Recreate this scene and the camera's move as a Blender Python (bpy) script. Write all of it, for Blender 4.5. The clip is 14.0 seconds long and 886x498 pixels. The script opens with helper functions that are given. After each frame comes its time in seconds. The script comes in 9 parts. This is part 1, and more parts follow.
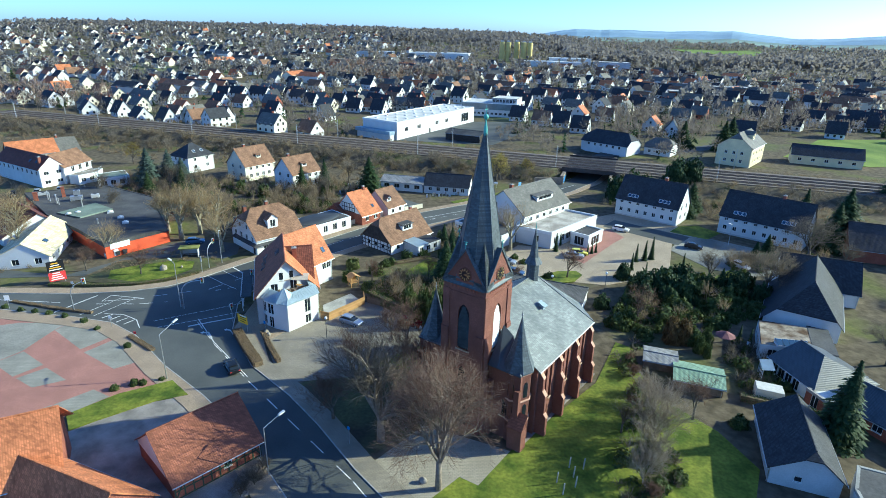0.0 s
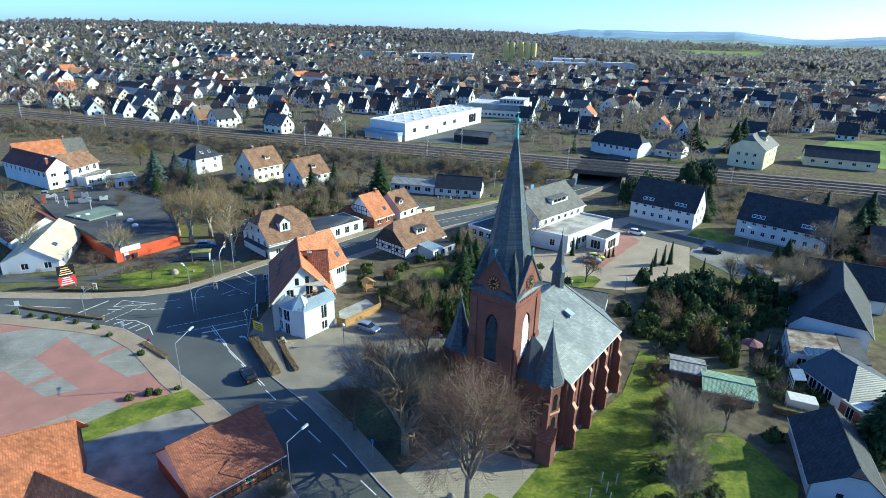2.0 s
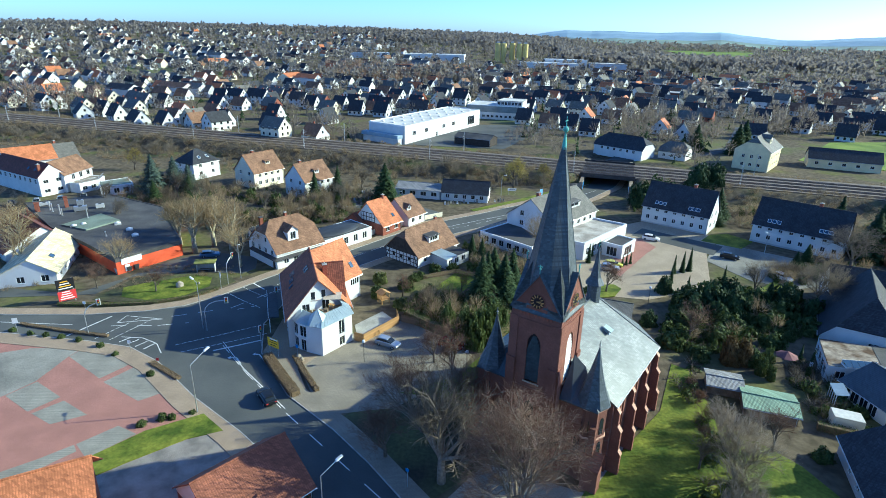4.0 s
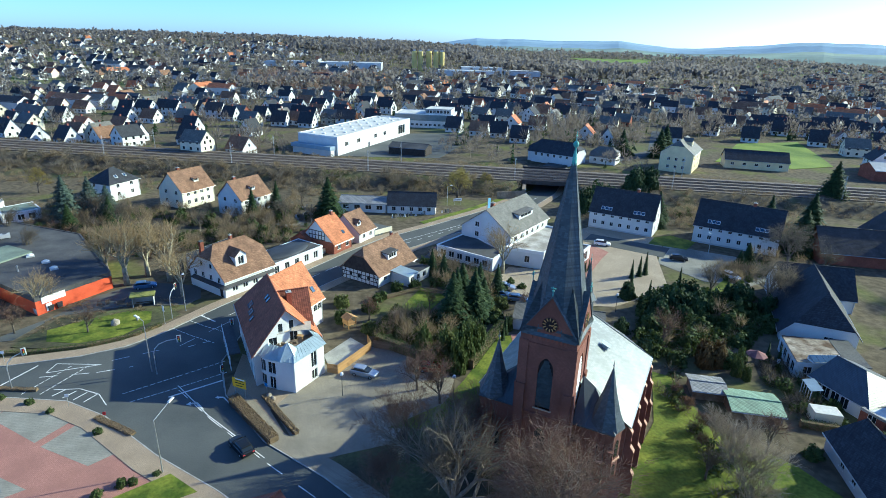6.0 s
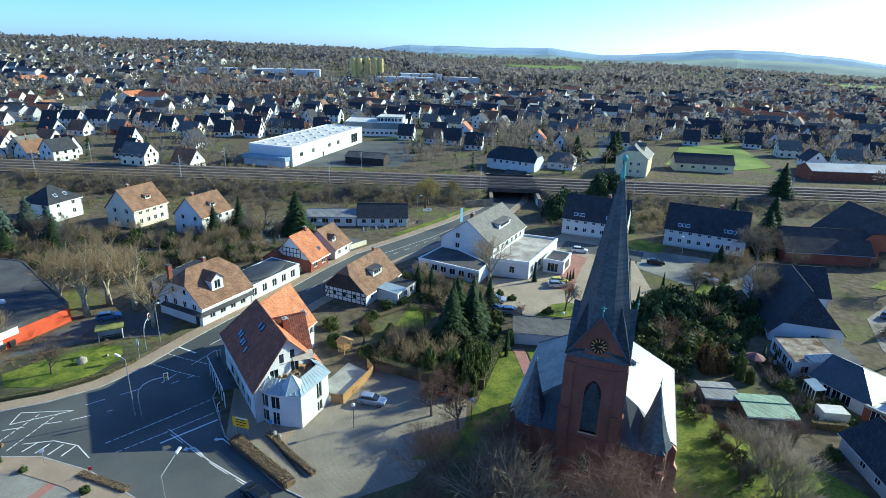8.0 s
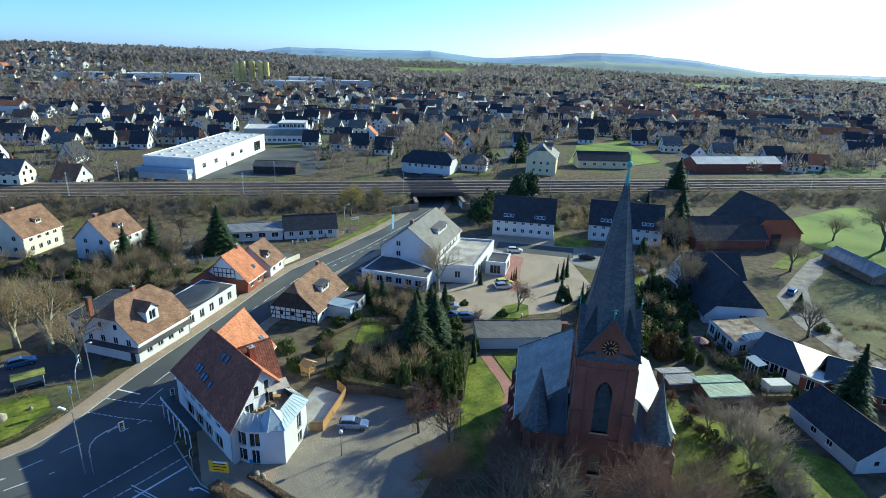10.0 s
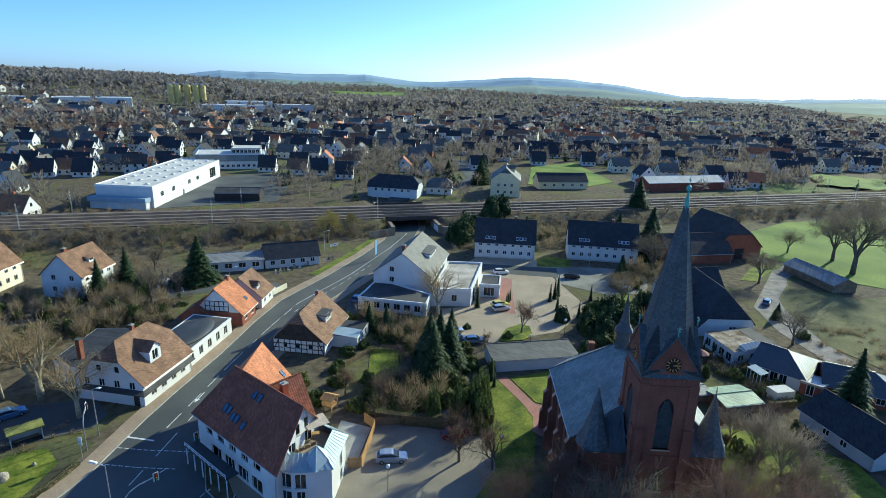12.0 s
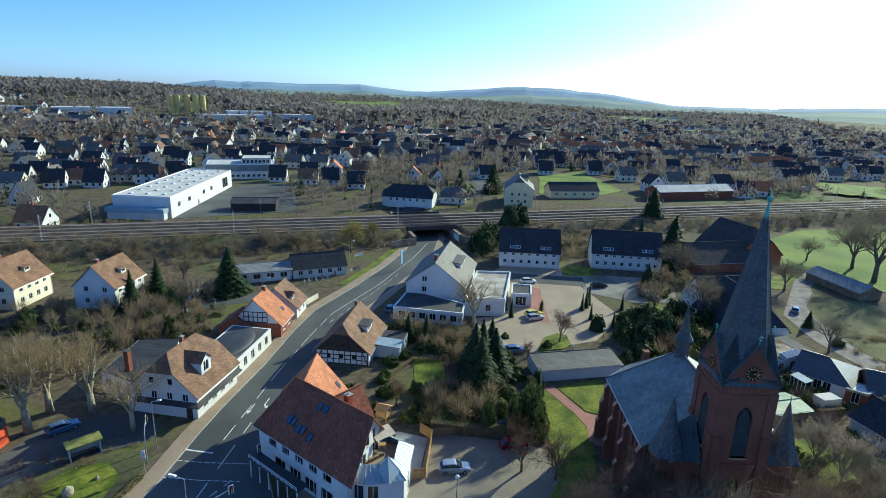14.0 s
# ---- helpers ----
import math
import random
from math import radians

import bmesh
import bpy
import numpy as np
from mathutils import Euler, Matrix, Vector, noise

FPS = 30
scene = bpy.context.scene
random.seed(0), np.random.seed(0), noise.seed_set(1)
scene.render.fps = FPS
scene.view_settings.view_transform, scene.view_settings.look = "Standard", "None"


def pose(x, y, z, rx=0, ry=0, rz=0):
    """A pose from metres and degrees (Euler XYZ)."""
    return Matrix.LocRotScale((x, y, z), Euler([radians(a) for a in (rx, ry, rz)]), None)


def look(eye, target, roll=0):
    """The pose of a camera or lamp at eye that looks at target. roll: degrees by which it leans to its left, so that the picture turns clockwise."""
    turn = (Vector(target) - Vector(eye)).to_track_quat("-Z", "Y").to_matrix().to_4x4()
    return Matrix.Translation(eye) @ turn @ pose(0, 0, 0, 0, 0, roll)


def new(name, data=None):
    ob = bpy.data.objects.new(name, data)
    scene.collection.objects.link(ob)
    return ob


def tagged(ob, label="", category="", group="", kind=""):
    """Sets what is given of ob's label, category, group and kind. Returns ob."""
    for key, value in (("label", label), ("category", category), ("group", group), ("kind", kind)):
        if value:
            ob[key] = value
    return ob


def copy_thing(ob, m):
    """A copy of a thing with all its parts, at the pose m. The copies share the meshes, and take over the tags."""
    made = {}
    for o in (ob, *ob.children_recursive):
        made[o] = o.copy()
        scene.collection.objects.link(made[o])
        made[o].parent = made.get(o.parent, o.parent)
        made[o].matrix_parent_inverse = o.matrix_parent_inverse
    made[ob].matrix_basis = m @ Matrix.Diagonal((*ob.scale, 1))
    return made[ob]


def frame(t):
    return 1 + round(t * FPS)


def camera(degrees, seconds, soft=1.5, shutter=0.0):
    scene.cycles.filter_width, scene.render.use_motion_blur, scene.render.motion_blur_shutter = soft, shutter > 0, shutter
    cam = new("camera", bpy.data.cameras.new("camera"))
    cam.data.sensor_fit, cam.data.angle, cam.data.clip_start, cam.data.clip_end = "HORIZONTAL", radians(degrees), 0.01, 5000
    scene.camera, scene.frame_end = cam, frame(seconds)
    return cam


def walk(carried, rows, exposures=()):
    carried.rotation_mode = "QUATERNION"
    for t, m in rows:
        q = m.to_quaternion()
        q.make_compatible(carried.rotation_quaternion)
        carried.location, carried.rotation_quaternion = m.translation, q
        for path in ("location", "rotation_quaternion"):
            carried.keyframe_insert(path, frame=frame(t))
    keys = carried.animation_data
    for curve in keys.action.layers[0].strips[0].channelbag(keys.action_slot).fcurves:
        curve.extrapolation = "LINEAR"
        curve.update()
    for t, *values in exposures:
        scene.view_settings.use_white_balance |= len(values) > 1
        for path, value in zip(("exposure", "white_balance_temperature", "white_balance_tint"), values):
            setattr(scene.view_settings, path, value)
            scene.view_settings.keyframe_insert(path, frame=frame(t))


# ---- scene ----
# ---------------------------------------------------------------- camera
cam = camera(76.2, 14.0, soft=0.8)
METRES, EYE, TILT, LEAN, TURN = 67.84, 50.0, 1.0, 0.0, 0.0
ROWS = [
    (0.0, 0.0, 0.0, 0.0, 0.51, -22.04, -1.25),
    (0.5, -0.0082, 0.0061, -0.0003, 0.52, -22.03, -1.25),
    (1.0, -0.0193, 0.0147, -0.0006, 0.63, -22.03, -1.25),
    (1.5, -0.0313, 0.0236, -0.001, 0.68, -22.03, -1.25),
    (2.0, -0.0468, 0.0352, -0.0014, 0.68, -22.02, -1.26),
    (2.5, -0.0641, 0.0479, -0.0016, 0.67, -22.02, -1.27),
    (5.0, -0.1894, 0.1409, -0.0011, -4.79, -21.63, -1.44),
    (5.5, -0.2226, 0.161, -0.0015, -8.06, -21.29, -1.55),
    (6.0, -0.2588, 0.1847, -0.002, -9.06, -21.02, -1.61),
    (6.5, -0.29, 0.2059, -0.0019, -9.81, -20.78, -1.65),
    (7.0, -0.3267, 0.2307, -0.0016, -12.17, -20.57, -1.71),
    (7.5, -0.3619, 0.2537, -0.0022, -13.56, -20.35, -1.78),
    (8.0, -0.3971, 0.2767, -0.0018, -15.58, -20.25, -1.81),
    (8.5, -0.4335, 0.2988, -0.0018, -18.39, -20.18, -1.9),
    (9.0, -0.4715, 0.3219, -0.0012, -21.24, -20.05, -1.97),
    (11.5, -0.6733, 0.4418, 0.0022, -32.87, -18.42, -2.28),
    (12.0, -0.7189, 0.4695, 0.0015, -33.41, -17.19, -2.29),
    (12.5, -0.7609, 0.4955, 0.0005, -33.57, -16.46, -2.29),
    (13.0, -0.8024, 0.5209, 0.0005, -33.63, -16.32, -2.26),
    (13.5, -0.8293, 0.5378, 0.0017, -34.08, -16.28, -2.25),
    (14.0, -0.8381, 0.5436, 0.0003, -34.1, -16.26, -2.27),
]
walk(cam, [(t, pose(0, 0, EYE, TILT, LEAN, TURN) @ pose(METRES * x, METRES * y, METRES * z, 90 + pitch, roll, yaw)) for t, x, y, z, yaw, pitch, roll in ROWS],
     exposures=((0.0, 0.74, 4740, 3), (9.0, 0.56, 4820, 3), (14.0, 0.27, 4930, 3)))

# ---------------------------------------------------------------- world and sun
SUN_AZ, SUN_EL = 9.5, 24.2          # degrees from +x towards +y, and above the horizon
world = bpy.data.worlds.new("sky")
scene.world = world
world.use_nodes = True
wn = world.node_tree.nodes
sky = wn.new("ShaderNodeTexSky")
sky.sky_type, sky.sun_disc = "NISHITA", False
sky.sun_elevation, sky.sun_rotation = radians(SUN_EL), radians(90 - SUN_AZ)
sky.air_density, sky.dust_density, sky.ozone_density = 0.62, 0.7, 4.2
world.node_tree.links.new(sky.outputs[0], wn["Background"].inputs[0])
wn["Background"].inputs[1].default_value = 0.15
sun = new("sun", bpy.data.lights.new("sun", "SUN"))
sun.data.energy, sun.data.angle, sun.data.color = 5.4, radians(0.5), (1.0, 0.86, 0.48)
sv = Vector((math.cos(radians(SUN_EL)) * math.cos(radians(SUN_AZ)), math.cos(radians(SUN_EL)) * math.sin(radians(SUN_AZ)), math.sin(radians(SUN_EL))))
sun.matrix_world = look(sv * 300, (0, 0, 0))

# ---------------------------------------------------------------- materials
MATS = {}


def node_mat(name):
    m = bpy.data.materials.new(name)
    m.use_nodes = True
    nt = m.node_tree
    return m, nt, nt.nodes["Principled BSDF"]


def ramp_mix(nt, fac, a, b):
    mix = nt.nodes.new("ShaderNodeMix")
    mix.data_type = "RGBA"
    nt.links.new(fac, mix.inputs[0])
    for i, c in ((6, a), (7, b)):
        if isinstance(c, tuple):
            mix.inputs[i].default_value = (*c, 1)
        else:
            nt.links.new(c, mix.inputs[i])
    return mix.outputs[2]


def math_node(nt, op, a, b=0.0, c=None):
    n = nt.nodes.new("ShaderNodeMath")
    n.operation = op
    for i, v in enumerate((a, b) if c is None else (a, b, c)):
        if isinstance(v, (int, float)):
            n.inputs[i].default_value = v
        else:
            nt.links.new(v, n.inputs[i])
    return n.outputs[0]


def noise_fac(nt, co, scale, detail=4, lo=0.35, hi=0.65):
    n = nt.nodes.new("ShaderNodeTexNoise")
    n.inputs["Scale"].default_value, n.inputs["Detail"].default_value = scale, detail
    nt.links.new(co, n.inputs["Vector"])
    r = nt.nodes.new("ShaderNodeMapRange")
    r.inputs[1].default_value, r.inputs[2].default_value = lo, hi
    nt.links.new(n.outputs[0], r.inputs[0])
    return r.outputs[0]


def shade(c, f):
    return tuple(min(1.0, v * f) for v in c)


def mat(name, base, rough=0.85, var=0.25, scale=0.5, fine=8.0, bump=0.3, metal=0.0, spec=0.3, other=None, pattern=None, rand=0.0, size=0.25, course=0.3, groove_dark=0.66):
    """A weathered surface: blotches at two scales, fine relief and, if asked, courses of tiles, bricks, boards or slabs."""
    if name in MATS:
        return MATS[name]
    m, nt, p = node_mat(name)
    tc = nt.nodes.new("ShaderNodeTexCoord")
    co = tc.outputs["Object"]
    big = noise_fac(nt, co, scale, 5)
    small = noise_fac(nt, co, fine, 3, 0.3, 0.7)
    col = ramp_mix(nt, big, shade(base, 1 - var), other or shade(base, 1 + var * 0.7))
    dim = ramp_mix(nt, small, (1 - var * 0.7,) * 3, (1 + var * 0.4,) * 3)
    mul = nt.nodes.new("ShaderNodeMix")
    mul.data_type, mul.blend_type = "RGBA", "MULTIPLY"
    mul.inputs[0].default_value = 1
    nt.links.new(col, mul.inputs[6])
    nt.links.new(dim, mul.inputs[7])
    col = mul.outputs[2]
    height = small
    if pattern:
        sep = nt.nodes.new("ShaderNodeSeparateXYZ")
        nt.links.new(co, sep.inputs[0])
        x, y, z = sep.outputs
        if pattern == "tile":          # rows of roof tiles: columns along the ridge, courses up the slope
            u = math_node(nt, "PINGPONG", math_node(nt, "DIVIDE", math_node(nt, "ADD", x, math_node(nt, "MULTIPLY", y, 0.02)), size), 0.5)
            v = math_node(nt, "FRACT", math_node(nt, "DIVIDE", z, course))
            height = math_node(nt, "ADD", math_node(nt, "MULTIPLY", u, 1.4), v)
            groove = math_node(nt, "MULTIPLY", math_node(nt, "SMOOTH_MIN", math_node(nt, "MULTIPLY", u, 6.0), 1.0, 0.2), math_node(nt, "MINIMUM", math_node(nt, "MULTIPLY", math_node(nt, "SUBTRACT", 1.0, v), 7.0), 1.0))
            joint = shade(base, groove_dark)
            cell = nt.nodes.new("ShaderNodeCombineXYZ")
            nt.links.new(math_node(nt, "FLOOR", math_node(nt, "DIVIDE", math_node(nt, "ADD", x, y), size)), cell.inputs[0])
            nt.links.new(math_node(nt, "FLOOR", math_node(nt, "DIVIDE", z, course)), cell.inputs[1])
            wn_ = nt.nodes.new("ShaderNodeTexWhiteNoise")
            wn_.noise_dimensions = "2D"
            nt.links.new(cell.outputs[0], wn_.inputs["Vector"])
            each = nt.nodes.new("ShaderNodeHueSaturation")
            nt.links.new(math_node(nt, "MULTIPLY_ADD", wn_.outputs["Value"], 0.55, 0.72), each.inputs["Value"])
            nt.links.new(col, each.inputs["Color"])
            col = each.outputs[0]
        else:
            b = nt.nodes.new("ShaderNodeTexBrick")
            comb = nt.nodes.new("ShaderNodeCombineXYZ")
            if pattern == "wall":
                nt.links.new(math_node(nt, "ADD", x, y), comb.inputs[0])
                nt.links.new(z, comb.inputs[1])
            else:
                nt.links.new(x, comb.inputs[0])
                nt.links.new(y, comb.inputs[1])
            nt.links.new(comb.outputs[0], b.inputs["Vector"])
            b.inputs["Scale"].default_value = 1
            b.inputs["Brick Width"].default_value, b.inputs["Row Height"].default_value = size, course
            b.inputs["Mortar Size"].default_value = 0.012 if pattern == "wall" else 0.02
            b.inputs["Color1"].default_value, b.inputs["Color2"].default_value, b.inputs["Mortar"].default_value = (1, 1, 1, 1), (0.72, 0.72, 0.72, 1), (0, 0, 0, 1)
            groove = b.outputs["Color"]
            height = groove
            joint = shade(base, groove_dark)
        col = ramp_mix(nt, groove, joint, col)
    if rand:
        oi = nt.nodes.new("ShaderNodeObjectInfo")
        hs = nt.nodes.new("ShaderNodeHueSaturation")
        nt.links.new(math_node(nt, "MULTIPLY_ADD", oi.outputs["Random"], rand, 1 - rand / 2), hs.inputs["Value"])
        nt.links.new(col, hs.inputs["Color"])
        col = hs.outputs[0]
    nt.links.new(col, p.inputs["Base Color"])
    bp = nt.nodes.new("ShaderNodeBump")
    bp.inputs["Strength"].default_value, bp.inputs["Distance"].default_value = bump, 0.03
    nt.links.new(height, bp.inputs["Height"])
    nt.links.new(bp.outputs[0], p.inputs["Normal"])
    p.inputs["Roughness"].default_value, p.inputs["Metallic"].default_value = rough, metal
    p.inputs["Specular IOR Level"].default_value = spec
    MATS[name] = m
    return m


def leafy(name, a, b, rough=0.7, pass_=0.0):
    """Foliage and twigs: colour varies from clump to clump. pass_: the share of the light that goes on through a loose mass of them."""
    m, nt, p = node_mat(name)
    g = nt.nodes.new("ShaderNodeNewGeometry")
    col = ramp_mix(nt, g.outputs["Random Per Island"], a, b)
    nt.links.new(col, p.inputs["Base Color"])
    p.inputs["Roughness"].default_value = rough
    p.inputs["Specular IOR Level"].default_value = 0.2
    if pass_:
        tr = nt.nodes.new("ShaderNodeBsdfTranslucent")
        nt.links.new(col, tr.inputs["Color"])
        mix = nt.nodes.new("ShaderNodeMixShader")
        mix.inputs[0].default_value = pass_
        nt.links.new(p.outputs[0], mix.inputs[1])
        nt.links.new(tr.outputs[0], mix.inputs[2])
        nt.links.new(mix.outputs[0], nt.nodes["Material Output"].inputs["Surface"])
    MATS[name] = m
    return m


def glass(name, tint=(0.02, 0.025, 0.03)):
    m, nt, p = node_mat(name)
    p.inputs["Base Color"].default_value = (*tint, 1)
    p.inputs["Roughness"].default_value = 0.06
    p.inputs["Specular IOR Level"].default_value = 0.7
    MATS[name] = m
    return m


ASPHALT = mat("asphalt", (0.092, 0.098, 0.097), 0.85, 0.2, 0.08, 6, 0.2, other=(0.122, 0.124, 0.116))
PAVE_TAN = mat("tan paving", (0.42, 0.32, 0.22), 0.9, 0.2, 0.3, 5, 0.3, pattern="floor", size=0.2, course=0.1)
PAVE_RED = mat("red brick paving", (0.45, 0.225, 0.175), 0.9, 0.2, 0.3, 4, 0.3, pattern="floor", size=0.2, course=0.1)
PAVE_GREY = mat("grey paving", (0.30, 0.26, 0.20), 0.9, 0.2, 0.25, 4, 0.3, pattern="floor", size=0.4, course=0.2)
PAVE_BEIGE = mat("beige paving", (0.44, 0.355, 0.25), 0.9, 0.18, 0.2, 4, 0.25, pattern="floor", size=0.3, course=0.15)
PAVE_PALE = mat("pale slab paving", (0.36, 0.315, 0.24), 0.9, 0.15, 0.25, 4, 0.2, pattern="floor", size=0.5, course=0.25)
PAVE_SLOT = mat("grass-jointed paving", (0.31, 0.29, 0.24), 0.9, 0.2, 0.3, 4, 0.5, pattern="floor", size=40.0, course=0.35)
GRAVEL = mat("gravel", (0.28, 0.25, 0.22), 0.95, 0.3, 0.4, 12, 0.6)
WORN = mat("worn gravelled asphalt", (0.26, 0.25, 0.215), 0.95, 0.35, 0.12, 5, 0.4, other=(0.34, 0.32, 0.27))
KERB = mat("kerb stone", (0.42, 0.40, 0.37), 0.85, 0.2, 1.0, 8)
PAINT = mat("road paint", (0.72, 0.72, 0.70), 0.7, 0.2, 1.0, 12, 0.1)
GRASS = mat("grass", (0.125, 0.19, 0.013), 0.95, 0.45, 0.3, 2.2, 0.5, other=(0.215, 0.235, 0.024))
MEADOW = mat("meadow", (0.15, 0.235, 0.022), 0.95, 0.3, 0.05, 2, 0.4, other=(0.215, 0.28, 0.035))
FARMGRASS = mat("patchy winter grass", (0.115, 0.125, 0.035), 0.95, 0.4, 0.12, 2, 0.5, other=(0.19, 0.175, 0.07))
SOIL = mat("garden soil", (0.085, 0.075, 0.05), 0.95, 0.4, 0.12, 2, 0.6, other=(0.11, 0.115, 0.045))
BALLAST = mat("ballast", (0.185, 0.15, 0.12), 0.95, 0.3, 0.3, 6, 0.6)
CONCRETE = mat("concrete", (0.36, 0.35, 0.32), 0.85, 0.2, 0.4, 5)
WHITE = mat("white render", (0.67, 0.665, 0.645), 0.85, 0.08, 0.25, 6, 0.1)
CREAM = mat("cream render", (0.74, 0.68, 0.52), 0.85, 0.1, 0.25, 6, 0.1)
YELLOW = mat("yellow render", (0.80, 0.68, 0.40), 0.85, 0.1, 0.3, 6, 0.1)
GREYR = mat("grey render", (0.50, 0.50, 0.50), 0.85, 0.12, 0.3, 6, 0.1)
BRICK = mat("red brick", (0.30, 0.105, 0.065), 0.85, 0.25, 0.5, 5, 0.35, pattern="wall", size=0.25, course=0.08)
ORANGEBRICK = mat("bright barn brick", (0.45, 0.14, 0.07), 0.85, 0.2, 0.5, 5, 0.35, pattern="wall", size=0.25, course=0.08)
CBRICK = mat("church brick", (0.235, 0.098, 0.066), 0.85, 0.25, 0.35, 4, 0.35, pattern="wall", size=0.27, course=0.085)
SANDST = mat("sandstone", (0.50, 0.36, 0.25), 0.85, 0.2, 0.6, 6)
T_ORANGE = mat("orange tiles", (0.50, 0.185, 0.075), 0.75, 0.24, 0.5, 3, 0.4, pattern="tile", size=0.24, course=0.26)
T_RED = mat("red tiles", (0.25, 0.092, 0.052), 0.75, 0.22, 0.5, 3, 0.4, pattern="tile", size=0.24, course=0.26)
T_BROWN = mat("brown tiles", (0.235, 0.132, 0.076), 0.8, 0.3, 0.5, 3, 0.4, pattern="tile", size=0.24, course=0.26)
T_DARK = mat("dark tiles", (0.048, 0.05, 0.057), 0.75, 0.2, 0.5, 3, 0.4, pattern="tile", size=0.24, course=0.26, spec=0.2)
T_RIBBED = mat("ribbed brown tiles", (0.24, 0.085, 0.05), 0.7, 0.2, 0.5, 3, 0.6, pattern="tile", size=0.34, course=0.34, groove_dark=0.4)
# maroon barn tiles with distance haze and shade mixed into a dark grey-brown
T_HAZED = mat("hazed barn tiles", (0.075, 0.062, 0.058), 0.8, 0.25, 0.4, 3, 0.4, pattern="tile", size=0.24, course=0.26)
T_MAROON = mat("maroon tiles", (0.14, 0.05, 0.035), 0.75, 0.2, 0.5, 3, 0.4, pattern="tile", size=0.24, course=0.26)
T_GREY = mat("grey slates", (0.155, 0.145, 0.125), 0.65, 0.2, 0.5, 3, 0.4, pattern="tile", size=0.3, course=0.2)
SLATE = mat("church slate", (0.142, 0.156, 0.142), 0.42, 0.25, 0.35, 2.5, 0.10, pattern="tile", size=0.35, course=0.22, spec=0.6, other=(0.215, 0.228, 0.205), groove_dark=0.75)
SLATE_D = mat("spire slate", (0.085, 0.10, 0.11), 0.55, 0.18, 0.5, 3, 0.2, pattern="tile", size=0.3, course=0.2, spec=0.4, groove_dark=0.75)
ZINC = mat("zinc sheet", (0.38, 0.45, 0.48), 0.5, 0.12, 0.6, 4, 0.1, metal=0.3)
LEAD = mat("lead ridge", (0.30, 0.32, 0.32), 0.5, 0.15, 0.8, 5, 0.1, metal=0.3)
COPPER = mat("green copper", (0.16, 0.42, 0.36), 0.6, 0.2, 1.0, 6, 0.1)
BITUMEN = mat("roofing felt", (0.075, 0.075, 0.08), 0.85, 0.3, 0.15, 3, 0.3, other=(0.12, 0.115, 0.11))
FELTLIGHT = mat("pale roofing", (0.62, 0.60, 0.55), 0.85, 0.15, 0.2, 3, 0.2)
FELTSTAIN = mat("stained beige roofing", (0.50, 0.44, 0.36), 0.9, 0.35, 0.3, 2.5, 0.2, other=(0.60, 0.55, 0.47))
RUSTFLAT = mat("mossy flat roof", (0.20, 0.115, 0.06), 0.9, 0.5, 0.4, 2, 0.4, other=(0.42, 0.36, 0.28))
GREENMETAL = mat("green corrugated sheet", (0.26, 0.36, 0.24), 0.6, 0.15, 0.5, 3, 0.8, pattern="tile", size=0.18, course=40.0)
GREYMETAL = mat("grey corrugated sheet", (0.30, 0.29, 0.28), 0.7, 0.2, 0.5, 3, 0.8, pattern="tile", size=0.18, course=40.0)
TIMBER = mat("dark timber", (0.05, 0.04, 0.035), 0.8, 0.3, 1.5, 8)
WOOD = mat("weathered wood", (0.26, 0.19, 0.12), 0.85, 0.3, 1.0, 8, 0.4)
WOODNEW = mat("light wood", (0.50, 0.30, 0.12), 0.8, 0.25, 1.0, 8, 0.3)
REDWALL = mat("orange-red cladding", (0.62, 0.10, 0.035), 0.6, 0.15, 0.4, 4, 0.1)
BARK = mat("bark", (0.15, 0.125, 0.095), 0.9, 0.35, 2.0, 10, 0.6)
BARKPALE = mat("pale bark", (0.36, 0.32, 0.215), 0.9, 0.3, 2.0, 10, 0.5)
BARKRED = mat("reddish bark", (0.23, 0.185, 0.14), 0.9, 0.3, 2.0, 10, 0.5)
METAL = mat("galvanised steel", (0.50, 0.51, 0.52), 0.4, 0.1, 2.0, 10, 0.05, metal=0.7)
DARKMETAL = mat("dark steel", (0.06, 0.065, 0.07), 0.5, 0.2, 2.0, 10, 0.05, metal=0.4)
FRAMEW = mat("white window frame", (0.78, 0.78, 0.76), 0.5, 0.06, 2.0, 12, 0.05)
RUBBER = mat("tyre rubber", (0.02, 0.02, 0.02), 0.8, 0.2, 4, 12, 0.1)
STONE = mat("field stone", (0.33, 0.29, 0.24), 0.9, 0.3, 1.5, 8, 0.6)
GOLD = mat("gilded numerals", (0.62, 0.46, 0.20), 0.35, 0.1, 2, 8, 0.05, metal=0.8)
BLACK = mat("black enamel", (0.015, 0.015, 0.018), 0.5, 0.2, 2, 8, 0.05)
YSIGN = mat("yellow sign", (0.80, 0.48, 0.02), 0.5, 0.05, 2, 8, 0.02)
BLUESIGN = mat("blue sign", (0.05, 0.20, 0.50), 0.5, 0.05, 2, 8, 0.02)
REDSIGN = mat("red sign", (0.60, 0.05, 0.05), 0.5, 0.05, 2, 8, 0.02)
WHITESIGN = mat("white sign", (0.80, 0.80, 0.80), 0.5, 0.05, 2, 8, 0.02)
BLUECLOTH = mat("blue tarpaulin", (0.02, 0.07, 0.28), 0.7, 0.2, 2, 8, 0.2)
PANE = glass("window pane")
PANEBLUE = glass("skylight pane", (0.05, 0.09, 0.16))
CONIFER = leafy("conifer needles", (0.022, 0.045, 0.018), (0.065, 0.095, 0.032), 0.7, 0.15)
LAUREL = leafy("laurel leaves", (0.075, 0.095, 0.026), (0.19, 0.20, 0.06), 0.7, 0.30)
